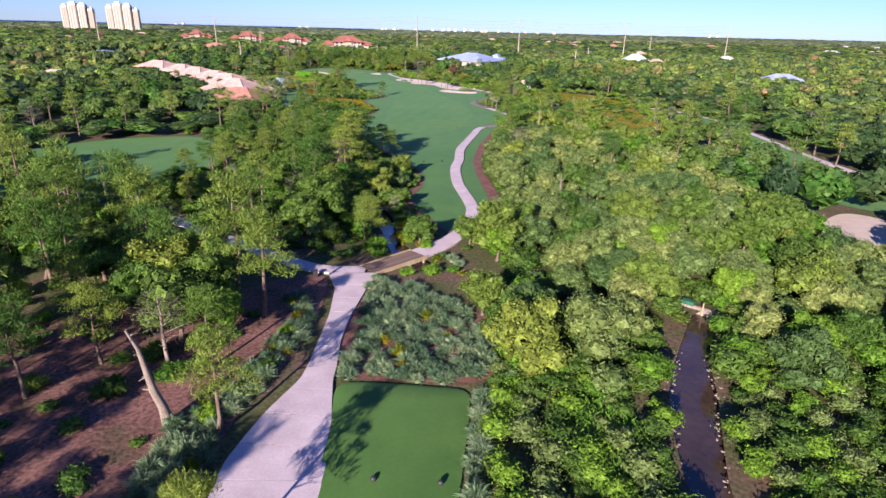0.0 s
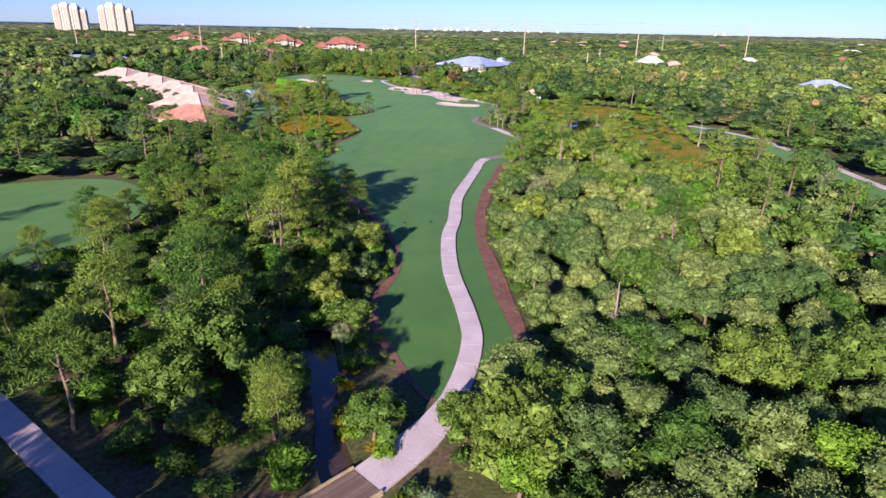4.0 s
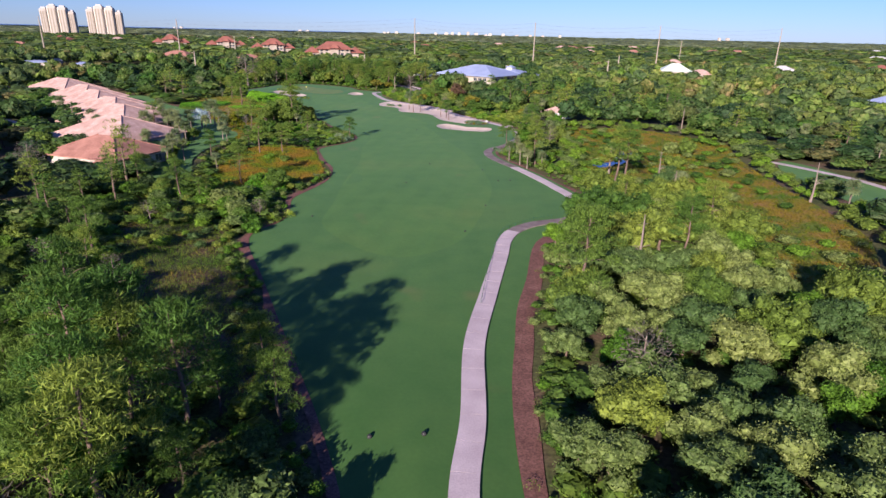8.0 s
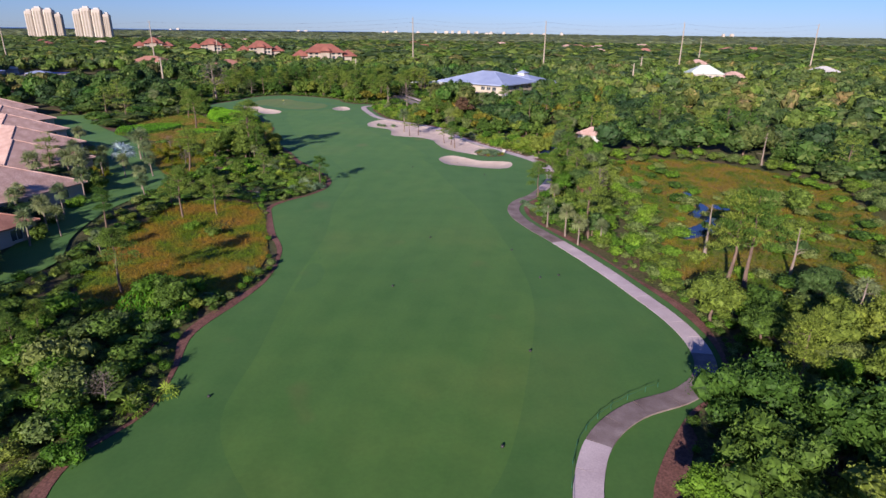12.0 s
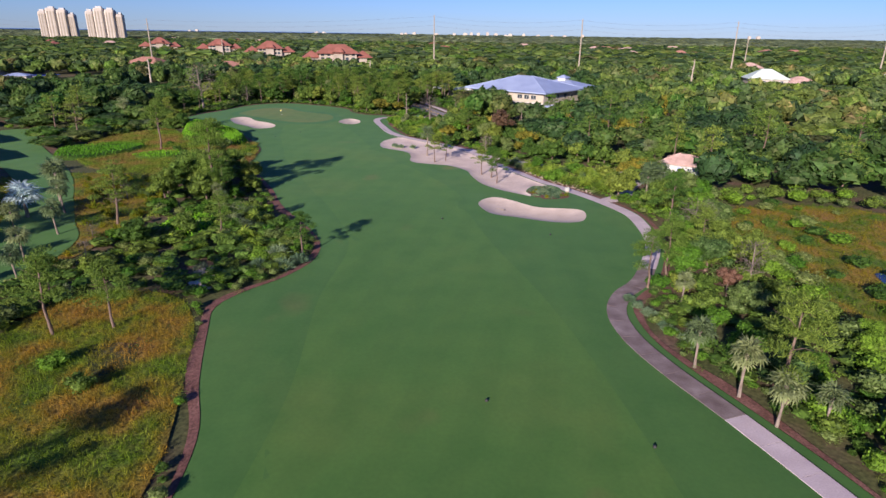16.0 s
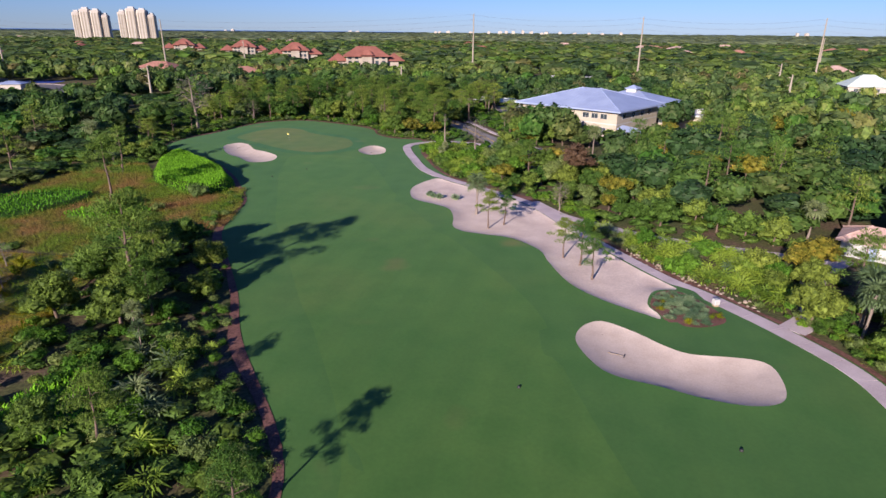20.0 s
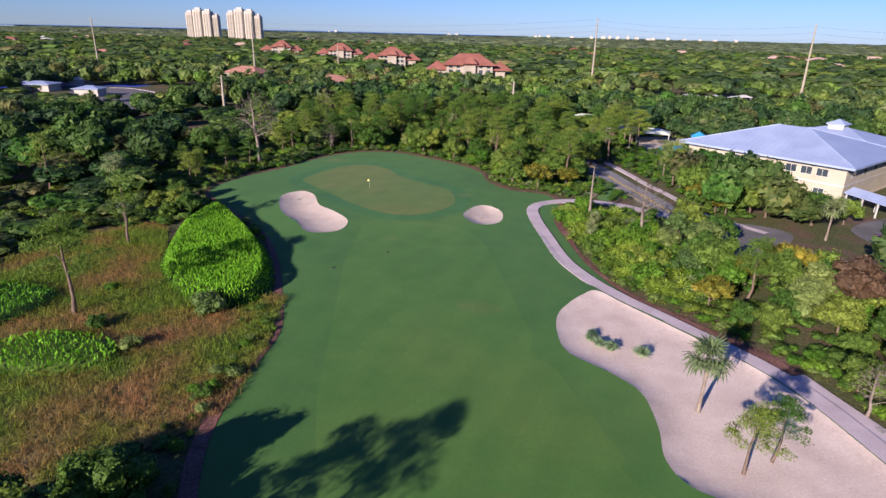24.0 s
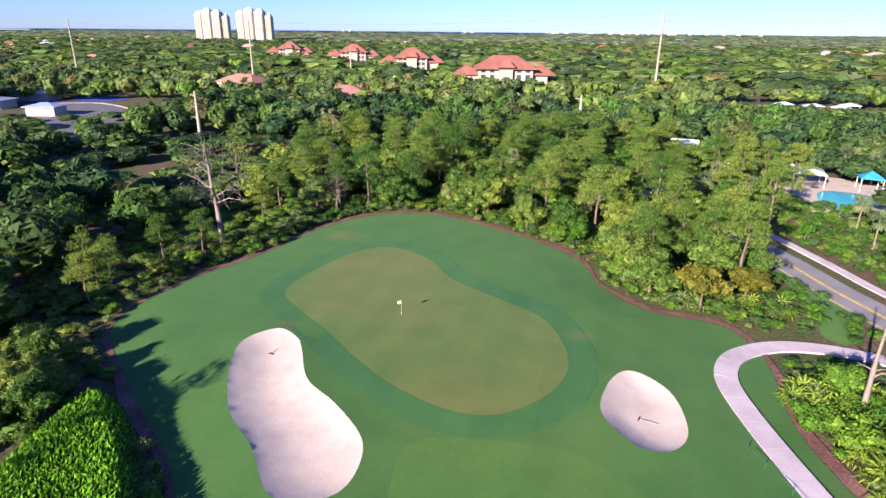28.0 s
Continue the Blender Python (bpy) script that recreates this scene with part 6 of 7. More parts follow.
def window(parent, x, y, z, w, h, face):
    """A framed window on a wall; face: the wall's outward direction, one of -y, +y, -x, +x."""
    ax = {"-y": (0, -1), "+y": (0, 1), "-x": (-1, 0), "+x": (1, 0)}[face]
    t = (abs(ax[1]), abs(ax[0]))
    fr = bmesh.new()
    hw, dep = w / 2, 0.06
    for (u0, u1, z0, z1) in ((-hw, -hw + 0.1, 0, h), (hw - 0.1, hw, 0, h), (-hw, hw, 0, 0.1), (-hw, hw, h - 0.1, h), (-0.04, 0.04, 0.1, h - 0.1)):
        box(fr, x + t[0] * u0 + min(0, ax[0] * dep), y + t[1] * u0 + min(0, ax[1] * dep), z + z0, x + t[0] * u1 + max(0, ax[0] * dep), y + t[1] * u1 + max(0, ax[1] * dep), z + z1)
    wob = part("window", fr, M["white"], parent)
    part("pane", box(bmesh.new(), x - t[0] * (hw - 0.1) + min(0, ax[0] * 0.03), y - t[1] * (hw - 0.1) + min(0, ax[1] * 0.03), z + 0.1,
                     x + t[0] * (hw - 0.1) + max(0, ax[0] * 0.03), y + t[1] * (hw - 0.1) + max(0, ax[1] * 0.03), z + h - 0.1), M["glass"], wob)


def tiled_house(x, y, turn, w, d, mat, label):
    home = thing("house", label, "house", pose(x, y, 0, 0, 0, turn), "houses beside the course")
    part("wall", box(bmesh.new(), -w / 2, -d / 2, -0.2, w / 2, d / 2, 3.3), M["stucco"], home)
    hip_roof("roof", w, d, 3.3, 3.3 + d * 0.24, 0.8, mat, home, label="clay tile hip roof")
    ridge_caps(w, d, 3.3, 3.3 + d * 0.24, 0.8, mat, home)
    part("gable_block", box(bmesh.new(), w / 2 - 3, -d / 2 - 3.5, -0.2, w / 2 - 0.3, -d / 2 + 0.2, 2.9), M["stucco"], home)
    hip_roof("porch_roof", 3.6, 4.6, 2.9, 4.2, 0.5, mat, home, at=(w / 2 - 1.7, -d / 2 - 1.6))
    for u in (-0.3, 0.0, 0.3):
        window(home, u * w, -d / 2, 0.6, 2.0, 1.7, "-y")
        window(home, w / 2, u * d, 0.6, 2.2, 2.0, "+x")
    return home


PINK = "cream stucco house with a broad pink tile hip roof"
for x, y, turn, w, d in ((-97, 288, -20, 28, 23), (-110, 315, -22, 29, 23), (-124, 337, -22, 27, 22), (-143, 361, -24, 27, 22), (-161, 385, -25, 26, 21), (-188, 414, -25, 30, 22)):
    tiled_house(x, y, turn, w, d, M["rooftile"], PINK)
tiled_house(-86, 262, -18, 22, 17, M["browntile"], "stucco house with a reddish-brown tile hip roof")
tiled_house(-150, 300, -20, 20, 16, M["rooftile"], PINK)
tiled_house(-205, 330, -15, 24, 18, M["rooftile"], PINK)

# clubhouse with the blue-grey metal roof
M["paving"] = surface("pool_paving", [(0.3, (0.42, 0.33, 0.28)), (0.7, (0.54, 0.45, 0.39))], 0.4, (5.0, 0.1), 0.85)
club = thing("clubhouse", "large cream clubhouse under blue-grey metal hip roofs", "building", pose(24, 506.5, 0, 0, 0, -38))
CW, CD, CE = 39, 32, 9.2
part("wall", box(bmesh.new(), -CW / 2, -CD / 2, -0.3, CW / 2, CD / 2, CE), M["club_wall"], club)
hip_roof("roof", CW, CD, CE, 14.6, 2.0, M["bluemetal"], club, label="blue-grey standing seam metal roof", thick=0.5)
ridge_caps(CW, CD, CE, 14.6, 2.0, M["bluemetal"], club)
part("band", box(bmesh.new(), -CW / 2 - 0.06, -CD / 2 - 0.06, 4.3, CW / 2 + 0.06, CD / 2 + 0.06, 4.6), M["white"], club)
part("plinth", box(bmesh.new(), -CW / 2 - 0.1, -CD / 2 - 0.1, -0.3, CW / 2 + 0.1, CD / 2 + 0.1, 0.6), M["paving"], club)
for u in (-6.5, -2.5, 7.5, 11, 14.5):
    window(club, u, -CD / 2, 5.9, 2.6, 1.9, "-y")
for u in (-15.5, -11.5, -2.5, 7.5, 14.5):
    window(club, u, -CD / 2, 1.0, 2.4, 2.2, "-y")
for u in (-11, -4, 3, 9):
    window(club, -CW / 2, u, 5.9, 1.8, 1.9, "-x")
    window(club, CW / 2, u, 5.9, 2.4, 1.9, "+x")
# standing seams over the front slope
for u in np.linspace(-CW / 2 - 1.2, CW / 2 + 1.2, 28):
    run = CD / 2 + 2.0
    reach = min(run, CW / 2 + 2.0 - abs(u))
    v, f = tube([(u, -run + 0.05, CE + 0.02), (u, -run + reach, CE + 0.02 + 5.4 * reach / run)], [0.05, 0.05], 4)
    piece("seam", mesh_of("seam", v, f, M["bluemetal"]), club)
wing = thing("club_wing", "low white wing with a grey metal roof and a cupola", "building", pose(47.5, 543, 0, 0, 0, -38))
part("wall", box(bmesh.new(), -17, -14, -0.3, 17, 14, 6.2), M["club_wall"], wing)
hip_roof("roof", 34, 28, 6.2, 10.6, 1.5, M["bluemetal"], wing, label="blue-grey metal roof")
cup = part("cupola", box(bmesh.new(), -2.2, -2.2, 9.2, 2.2, 2.2, 11.6, 0.05), M["white"], wing, "white louvred cupola")
hip_roof("cupola_roof", 4.4, 4.4, 11.6, 13.0, 0.5, M["bluemetal"], cup)
annex = thing("club_annex", "flat-roofed white service annex with rooftop machines", "building", pose(60, 519, 0, 0, 0, -38))
part("wall", box(bmesh.new(), -13, -9, -0.3, 13, 9, 4.6, 0.05), M["club_wall"], annex)
part("parapet", box(bmesh.new(), -13.2, -9.2, 4.6, 13.2, 9.2, 5.3, 0.05), M["white"], annex)
for u in (-9, -3, 4, 10):
    part("rooftop_unit", box(bmesh.new(), u - 1.2, -3, 5.3, u + 1.2, 1.5, 6.8, 0.08), M["white"], annex)
    window(annex, u, -9, 1.2, 2.4, 1.8, "-y")
low_roof = thing("entrance_canopy", "blue metal canopy on white posts at the entrance", "canopy", pose(34.4, 475.5, 0, 0, 0, 24) @ Matrix.Diagonal((0.55, 1, 1, 1)))
poly_part("roof", [(-4, -7, 3.4), (4, -7, 3.4), (4, 7, 3.4), (-4, 7, 3.4), (0, -7, 4.6), (0, 7, 4.6), (-4, -7, 3.2), (4, -7, 3.2), (4, 7, 3.2), (-4, 7, 3.2)],
          [(0, 4, 5, 3), (4, 1, 2, 5), (0, 1, 4), (2, 3, 5), (6, 9, 8, 7), (0, 3, 9, 6), (1, 7, 8, 2), (0, 6, 7, 1), (3, 2, 8, 9)], M["bluemetal"], low_roof)
for u in (-6.4, -2, 2, 6.4):
    for s in (-3.5, 3.5):
        part("post", box(bmesh.new(), s - 0.18, u - 0.18, -0.2, s + 0.18, u + 0.18, 3.2, 0.02), M["white"], low_roof)

# pool terrace
POOL = curve([(-5, 536), (-4.5, 546), (-1, 552), (6, 551), (9.5, 546), (6, 541), (1, 537)], 1.5)
TERRACE = curve([(-10, 531), (-11, 548), (-10, 566), (4, 569), (16, 560), (16, 544), (10, 533), (0, 529)], 2)
setting("terrace", patch("terrace", TERRACE, M["paving"], [POOL], 4.0, raised(0.12)), "tan paved terrace round the swimming pool", "terrace")
setting("pool_water", patch("pool_water", POOL, M["pool"], (), 3.0, raised(0.02)), "turquoise water of the swimming pool", "swimming pool")
M["canvas"] = surface("pale_canvas", [(0.3, (0.5, 0.52, 0.44)), (0.7, (0.6, 0.62, 0.53))], 0.5, (4.0, 0.06), 0.8)
M["blue_canvas"] = surface("blue_canvas", [(0.3, (0.02, 0.2, 0.42)), (0.7, (0.03, 0.28, 0.5))], 0.5, (4.0, 0.06), 0.7)
for x, y, w, d, mat, lab in ((-5.5, 559, 11, 7, "canvas", "pale canvas shade pavilion on white posts"), (-17, 566, 9, 6, "canvas", "pale canvas shade pavilion on white posts"), (-29, 590, 15, 8, "canvas", "pale canvas shade pavilion on white posts"), (9.5, 556, 4.5, 4.5, "blue_canvas", "blue canvas sun shade by the pool")):
    tent = thing("shade_pavilion", lab, "pavilion", pose(x, y, 0, 0, 0, -8))
    hip_roof("canopy", w, d, 3.4, 4.9, 0.3, M[mat], tent, thick=0.2)
    for sx in (-1, 1):
        for sy in (-1, 1):
            part("post", box(bmesh.new(), sx * w / 2 - 0.1, sy * d / 2 - 0.1, -0.1, sx * w / 2 + 0.1, sy * d / 2 + 0.1, 3.25, 0.01), M["white"], tent)

# road, parking, lawns
ROAD = ROAD_LINE
setting("road", ribbon("road", ROAD, 6.6, M["worn_asphalt"], 0.05, 0.2), "grey asphalt road with yellow centre lines", "road")
M["yellow_paint"] = surface("yellow_road_paint", [(0.3, (0.6, 0.38, 0.03)), (0.7, (0.7, 0.46, 0.05))], 0.8, (6.0, 0.15), 0.7)
for o in (-0.16, 0.16, 2.9):
    setting("road_marking", ribbon("road_marking", offset(ROAD, o, False), 0.16, M["yellow_paint"], 0.058, 0.02), "painted yellow line on the road", "road marking")
setting("sidewalk", ribbon("sidewalk", offset(ROAD[12:-20], -6.6, False), 1.7, M["path"], 0.09, 0.2), "pale concrete sidewalk beside the road", "sidewalk")
setting("parking", patch("parking", curve([(17, 440), (26, 447), (25, 462), (38, 474), (56, 478), (60, 468), (44, 455), (34, 440), (24, 428)], 2), M["asphalt"], (), 6.0, raised(0.06)), "asphalt car park shaded by spreading trees", "car park")
setting("drop_off", patch("drop_off", curve([(-8.5, 436), (-7, 444), (-1, 457), (6, 459), (12, 455), (9, 446), (4.4, 438.7), (-1, 433), (-6, 430)], 2), M["asphalt"], (), 4.0, raised(0.075)), "circular asphalt drive by the road", "driveway")
setting("club_path", ribbon("club_path", curve([(25, 342), (30, 347), (33, 354), (38, 362), (45, 368)], 1.2, False), 3.2, M["path"], 0.1, 0.25), "pale concrete spur path towards the clubhouse", "path")
setting("lot", patch("lot", curve([(-318, 632), (-296, 640), (-262, 622), (-228, 588), (-226, 568), (-240, 562), (-268, 582), (-305, 606)], 4), M["asphalt"], (), 10, raised(0.07)), "dark asphalt court beyond the woods", "car park")
lot_kerb = curve([(-318, 633), (-296, 641), (-261, 623), (-227, 588), (-225, 568)], 3, False)
setting("kerb", ribbon("kerb", lot_kerb, 1.2, M["path"], 0.2, 0.3), "pale concrete kerb round the dark court", "kerb")
setting("back_road", ribbon("back_road", curve([(-200, 505), (-178, 509), (-158, 514), (-140, 524), (-118, 545), (-100, 566)], 2, False), 6, M["asphalt"], 0.06, 0.2), "narrow asphalt road behind the trees", "road")
setting("lawn", patch("lawn", GARDEN, M["fairway"], (), 4, raised(0.17)), "mown garden lawn behind the houses", "lawn")
setting("club_path", ribbon("club_path", PATH_B, 2.3, M["path"], 0.15, 0.3), "pale concrete path climbing behind the hedge", "path")
setting("verge", patch("verge", curve([(-21, 470), (-17.5, 484), (-21.5, 495), (-25.5, 493), (-24, 480), (-25, 470)], 2), M["fairway"], (), 3, raised(0.04)), "mown grass verge beside the road", "verge")


def car(x, y, turn, mat, label):
    c = thing("car", label, "car", pose(x, y, 0.08, 0, 0, turn), "parked cars")
    poly_part("body", [(-2.2, -0.9, 0.35), (2.2, -0.9, 0.35), (2.2, 0.9, 0.35), (-2.2, 0.9, 0.35), (-2.2, -0.9, 0.9), (2.15, -0.88, 0.8), (2.15, 0.88, 0.8), (-2.2, 0.9, 0.9)],
              [(0, 3, 2, 1), (4, 5, 6, 7), (0, 1, 5, 4), (1, 2, 6, 5), (2, 3, 7, 6), (3, 0, 4, 7)], mat, c)
    poly_part("cabin", [(-1.8, -0.85, 0.88), (1.1, -0.85, 0.85), (1.1, 0.85, 0.85), (-1.8, 0.85, 0.88), (-1.4, -0.7, 1.45), (0.4, -0.7, 1.45), (0.4, 0.7, 1.45), (-1.4, 0.7, 1.45)],
              [(4, 5, 6, 7), (0, 1, 5, 4), (1, 2, 6, 5), (2, 3, 7, 6), (3, 0, 4, 7)], M["glass"], c)
    for sx in (-1.4, 1.4):
        for sy in (-0.9, 0.9):
            bm = bmesh.new()
            bmesh.ops.create_cone(bm, cap_ends=True, segments=14, radius1=0.33, radius2=0.33, depth=0.22, matrix=pose(sx, sy, 0.33, 90))
            part("wheel", bm, M["tyre"], c)


M["tyre"] = surface("black_rubber", [(0.3, (0.02, 0.02, 0.02)), (0.7, (0.035, 0.035, 0.035))], 2, (8, 0.1), 0.8)
M["car_red"] = surface("red_car_paint", [(0.3, (0.3, 0.02, 0.02)), (0.7, (0.34, 0.03, 0.03))], 1, None, 0.3, spec=0.5)
M["car_dark"] = surface("dark_car_paint", [(0.3, (0.03, 0.035, 0.05)), (0.7, (0.045, 0.05, 0.07))], 1, None, 0.3, spec=0.5)
M["car_white"] = surface("white_car_paint", [(0.3, (0.6, 0.6, 0.6)), (0.7, (0.68, 0.68, 0.68))], 1, None, 0.3, spec=0.5)
for x, y, k in ((28.7, 455, "car_red"), (24.5, 440, "car_red"), (33, 461.5, "car_dark"), (36, 463.5, "car_dark"), (39, 465.5, "car_dark"), (44, 470, "car_white"), (47.5, 472, "car_dark"), (30, 445, "car_dark"), (40, 455, "car_dark"), (50, 466, "car_white")):
    car(x, y, 120 + rng.uniform(-4, 4), M[k], {"car_red": "dark red car parked in the lot", "car_dark": "dark blue-black car parked in the lot", "car_white": "white car parked in the lot"}[k])

rest = thing("restroom_house", "small white building with a pinkish tile hip roof", "building", pose(51, 371, 0, 0, 0, -35))
part("wall", box(bmesh.new(), -4.5, -3.5, -0.2, 4.5, 3.5, 2.9), M["white"], rest)
hip_roof("roof", 9, 7, 2.9, 4.9, 0.8, M["rooftile"], rest, label="pinkish tile hip roof")
ridge_caps(9, 7, 2.9, 4.9, 0.8, M["rooftile"], rest)
part("door", box(bmesh.new(), -0.5, -3.55, 0.0, 0.5, -3.45, 2.1, 0.02), M["bluemetal"], rest, "blue-grey door")
window(rest, 2.6, -3.5, 1.2, 1.2, 0.9, "-y")
# white house with the green gable roof
wh = thing("house", "white house with pale green and pink roofs", "house", pose(200, 643, 0, 0, 0, -10))
part("wall", box(bmesh.new(), -12, -9, -0.3, 12, 9, 6.5), M["stucco"], wh)
hip_roof("roof", 24, 18, 6.5, 12.5, 1.0, M["greenmetal"], wh, label="pale green metal roof")
part("annex_wall", box(bmesh.new(), 12, -8, -0.3, 30, 6, 4.5), M["stucco"], wh)
hip_roof("annex_roof", 18, 14, 4.5, 8.2, 1.0, M["rooftile"], wh, at=(21, -1), label="pink tile roof")
for u in (-8, -3, 3, 8):
    window(wh, u, -9, 3.4, 2.0, 2.0, "-y")
pv = thing("pavilion", "open pavilion under a violet-grey metal roof", "pavilion", pose(226, 411, 0, 0, 0, 12))
hip_roof("roof", 24, 13, 5.2, 9.5, 1.5, M["bluemetal"], pv)
part("wall", box(bmesh.new(), -9, -4.5, -0.2, 9, 4.5, 5.0), M["stucco"], pv)
# long sheds and blue courts by the left lot
for x, y, w, d, mat in ((-345, 640, 36, 12, "white"), (-390, 655, 40, 10, "white"), (-285, 600, 12, 9, "bluemetal"), (-330, 610, 20, 12, "bluemetal")):
    shed = thing("shed", "long low shed with a pale flat metal roof", "shed", pose(x, y, 0, 0, 0, 15))
    part("wall", box(bmesh.new(), -w / 2, -d / 2, -0.2, w / 2, d / 2, 4.0), M["stucco"], shed)
    hip_roof("roof", w, d, 4.0, 5.4, 1.0, M[mat], shed)
M["court"] = surface("blue_court", [(0.3, (0.03, 0.06, 0.36)), (0.7, (0.04, 0.09, 0.42))], 0.1, (2, 0.08), 0.8)
for x, y in ((-365, 618), (-335, 640), (-310, 655)):
    setting("court", patch("court", np.array([(x - 13, y - 9), (x + 13, y - 6), (x + 11, y + 9), (x - 15, y + 6)], dtype=float), M["court"], (), 0, raised(0.1)), "blue hard sports court", "court")


def condo(x, y, turn, w, label="white apartment block with red tile hip roofs"):
    c = thing("apartment_block", label, "apartment block", pose(x, y, 0, 0, 0, turn) @ Matrix.Diagonal((1, 1, 1.12, 1)), "apartment blocks")
    part("wall", box(bmesh.new(), -w / 2, -9, -0.3, w / 2, 9, 13), M["condo_wall"], c)
    part("side_wing", box(bmesh.new(), -w / 2 - 9, -6, -0.3, -w / 2, 8, 10), M["condo_wall"], c)
    part("side_wing", box(bmesh.new(), w / 2, -6, -0.3, w / 2 + 9, 8, 10), M["condo_wall"], c)
    part("bay", box(bmesh.new(), -4, -11, -0.3, 4, -9, 14), M["condo_wall"], c)
    hip_roof("roof", w, 18, 13, 19.5, 2.4, M["redtile"], c)
    hip_roof("wing_roof", 12, 14, 10, 15, 2.0, M["redtile"], c, at=(-w / 2 - 6, 1))
    hip_roof("wing_roof", 12, 14, 10, 15, 2.0, M["redtile"], c, at=(w / 2 + 6, 1))
    hip_roof("bay_roof", 8, 5, 14, 17.5, 1.2, M["redtile"], c, at=(0, -9.5))
    for k in range(4):
        for u in np.linspace(-w / 2 + 3, w / 2 - 3, 6):
            if abs(u) > 4.5:
                pane = part("window", box(bmesh.new(), u - 1.3, -9.08, 1.2 + 3.3 * k, u + 1.3, -8.95, 3.4 + 3.3 * k), M["glass"], c)


condo(-390, 1008, 20, 22)
condo(-294, 957, 18, 24)
condo(-207, 870, 16, 24)
condo(-114, 760, 14, 32)


def tower(x, y, turn):
    """A tall block of stepped, rounded bays with balcony bands."""
    c = thing("tower_block", "tall cream apartment tower of stepped bays", "tower block", pose(x, y, 0, 0, 0, turn) @ Matrix.Diagonal((0.84, 0.84, 0.95, 1)), "tower blocks")
    for u, w, h, dep in ((-36, 20, 70, 16), (-13, 25, 77, 20), (13, 24, 74, 20), (35, 18, 64, 16)):
        bay = part("bay", box(bmesh.new(), u - w / 2, -dep, 0, u + w / 2, dep, h, 3.0), M["tower" if w > 22 else "stucco"], c)
        for s in (-1, 0, 1):
            part("window_strip", box(bmesh.new(), u + s * w * 0.3 - 1.6, -dep - 0.4, 6, u + s * w * 0.3 + 1.6, -dep + 0.6, h - 7), M["concrete"], bay)
        part("roof_house", box(bmesh.new(), u - w * 0.28, -8, h, u + w * 0.28, 8, h + 4, 0.5), M["white"], bay)
    part("link", box(bmesh.new(), -42, -8, 0, 42, 12, 60), M["stucco"], c)


M["tower"] = surface("cream_render", [(0.3, (0.42, 0.37, 0.31)), (0.7, (0.48, 0.43, 0.37))], 0.05, (1.0, 0.08), 0.85)
tower(-964, 1700, 22)
tower(-818, 1645, 20)
# distant skyline and houses among the woods
for j, px in enumerate((-1010, -960, -420, -390, -330, -180, -60, 20, 60, 110, 170, 230, 300, 330, 420, 520, 610, 700, 820, 1950, 2010, -1900, -1850)):
    h = 17 + 9 * rng.uniform() + (9 if j in (8, 9, 10, 19, 20) else 0)
    sk = thing("distant_block", "pale high-rise block on the far skyline", "building", pose(px, 4560, 0, 0, 0, rng.uniform(-10, 10)), "far skyline")
    part("wall", box(bmesh.new(), -7 - 10 * rng.uniform(), -8, -0.5, 7 + 6 * rng.uniform(), 8, h, 0.5), M["stucco"], sk)
    part("roof_house", box(bmesh.new(), -6, -6, h, 5, 6, h + 3, 0.3), M["stucco"], sk)
for j in range(46):
    d = rng.uniform(640, 1750)
    x = rng.uniform(-0.85, 0.75) * d
    if any(np.hypot(x - a, d - b) < 60 for a, b in ((-386, 1005), (-296, 962), (-209, 882), (-131, 800), (-97, 770), (197, 633))):
        continue
    k = pick([("rooftile", 3), ("redtile", 2), ("white", 0.8), ("browntile", 3)])
    w, dd = rng.uniform(18, 30), rng.uniform(13, 18)
    o = thing("distant_house", {"rooftile": "house with a pink tile roof in the woods", "redtile": "house with a red tile roof in the woods", "white": "white-roofed house standing in the woods", "browntile": "house with a brown tile roof in the woods"}[k], "house", pose(x, d, 0, 0, 0, rng.uniform(-30, 30)), "houses in the woods")
    part("wall", box(bmesh.new(), -w / 2, -dd / 2, -0.3, w / 2, dd / 2, 8.0), M["stucco"], o)
    hip_roof("roof", w, dd, 8.0, 12.0, 1, M[k], o)


def pole(x, y, h, label="tall tapered concrete power pole with insulators"):
    p = thing("power_pole", label, "power pole", pose(x, y, 0), "power poles")
    v, f = tube([(0, 0, -0.5), (0, 0, h * 0.5), (0, 0, h)], [0.75, 0.55, 0.3], 8)
    piece("pole", mesh_of("pole", v, f, M["concrete"]), p)
    for z in (h - 1.5, h - 5, h - 8.5):
        v, f = tube([(-0.2, 0, z), (-1.2, 0, z + 0.3), (-2.0, 0, z + 0.4)], [0.14, 0.12, 0.1], 6)
        piece("insulator", mesh_of("insulator", v, f, M["concrete"]), p)


line_a = [(-395, 728, 40), (-256, 716, 40), (-29, 742, 46), (88, 718, 44), (210, 722, 44), (330, 726, 44)]
for x, y, h in line_a:
    pole(x, y, h)
M["cable"] = surface("dark_cable", [(0.3, (0.08, 0.08, 0.085)), (0.7, (0.12, 0.12, 0.12))], 1, None, 0.5)
for (x0, y0, h0), (x1, y1, h1) in zip(line_a, line_a[1:]):
    for dz in (1.1, 4.6, 8.1):
        s = np.linspace(0, 1, 9)
        v, f = tube(np.column_stack([x0 - 2 + (x1 - x0) * s, y0 + (y1 - y0) * s, h0 - dz + (h1 - h0) * s - 3.2 * 4 * s * (1 - s)]), np.full(9, 0.035), 4)
        tagged(new("power_cable", mesh_of("power_cable", v, f, M["cable"])), "sagging dark overhead cable between the poles", "cable", "power cables")
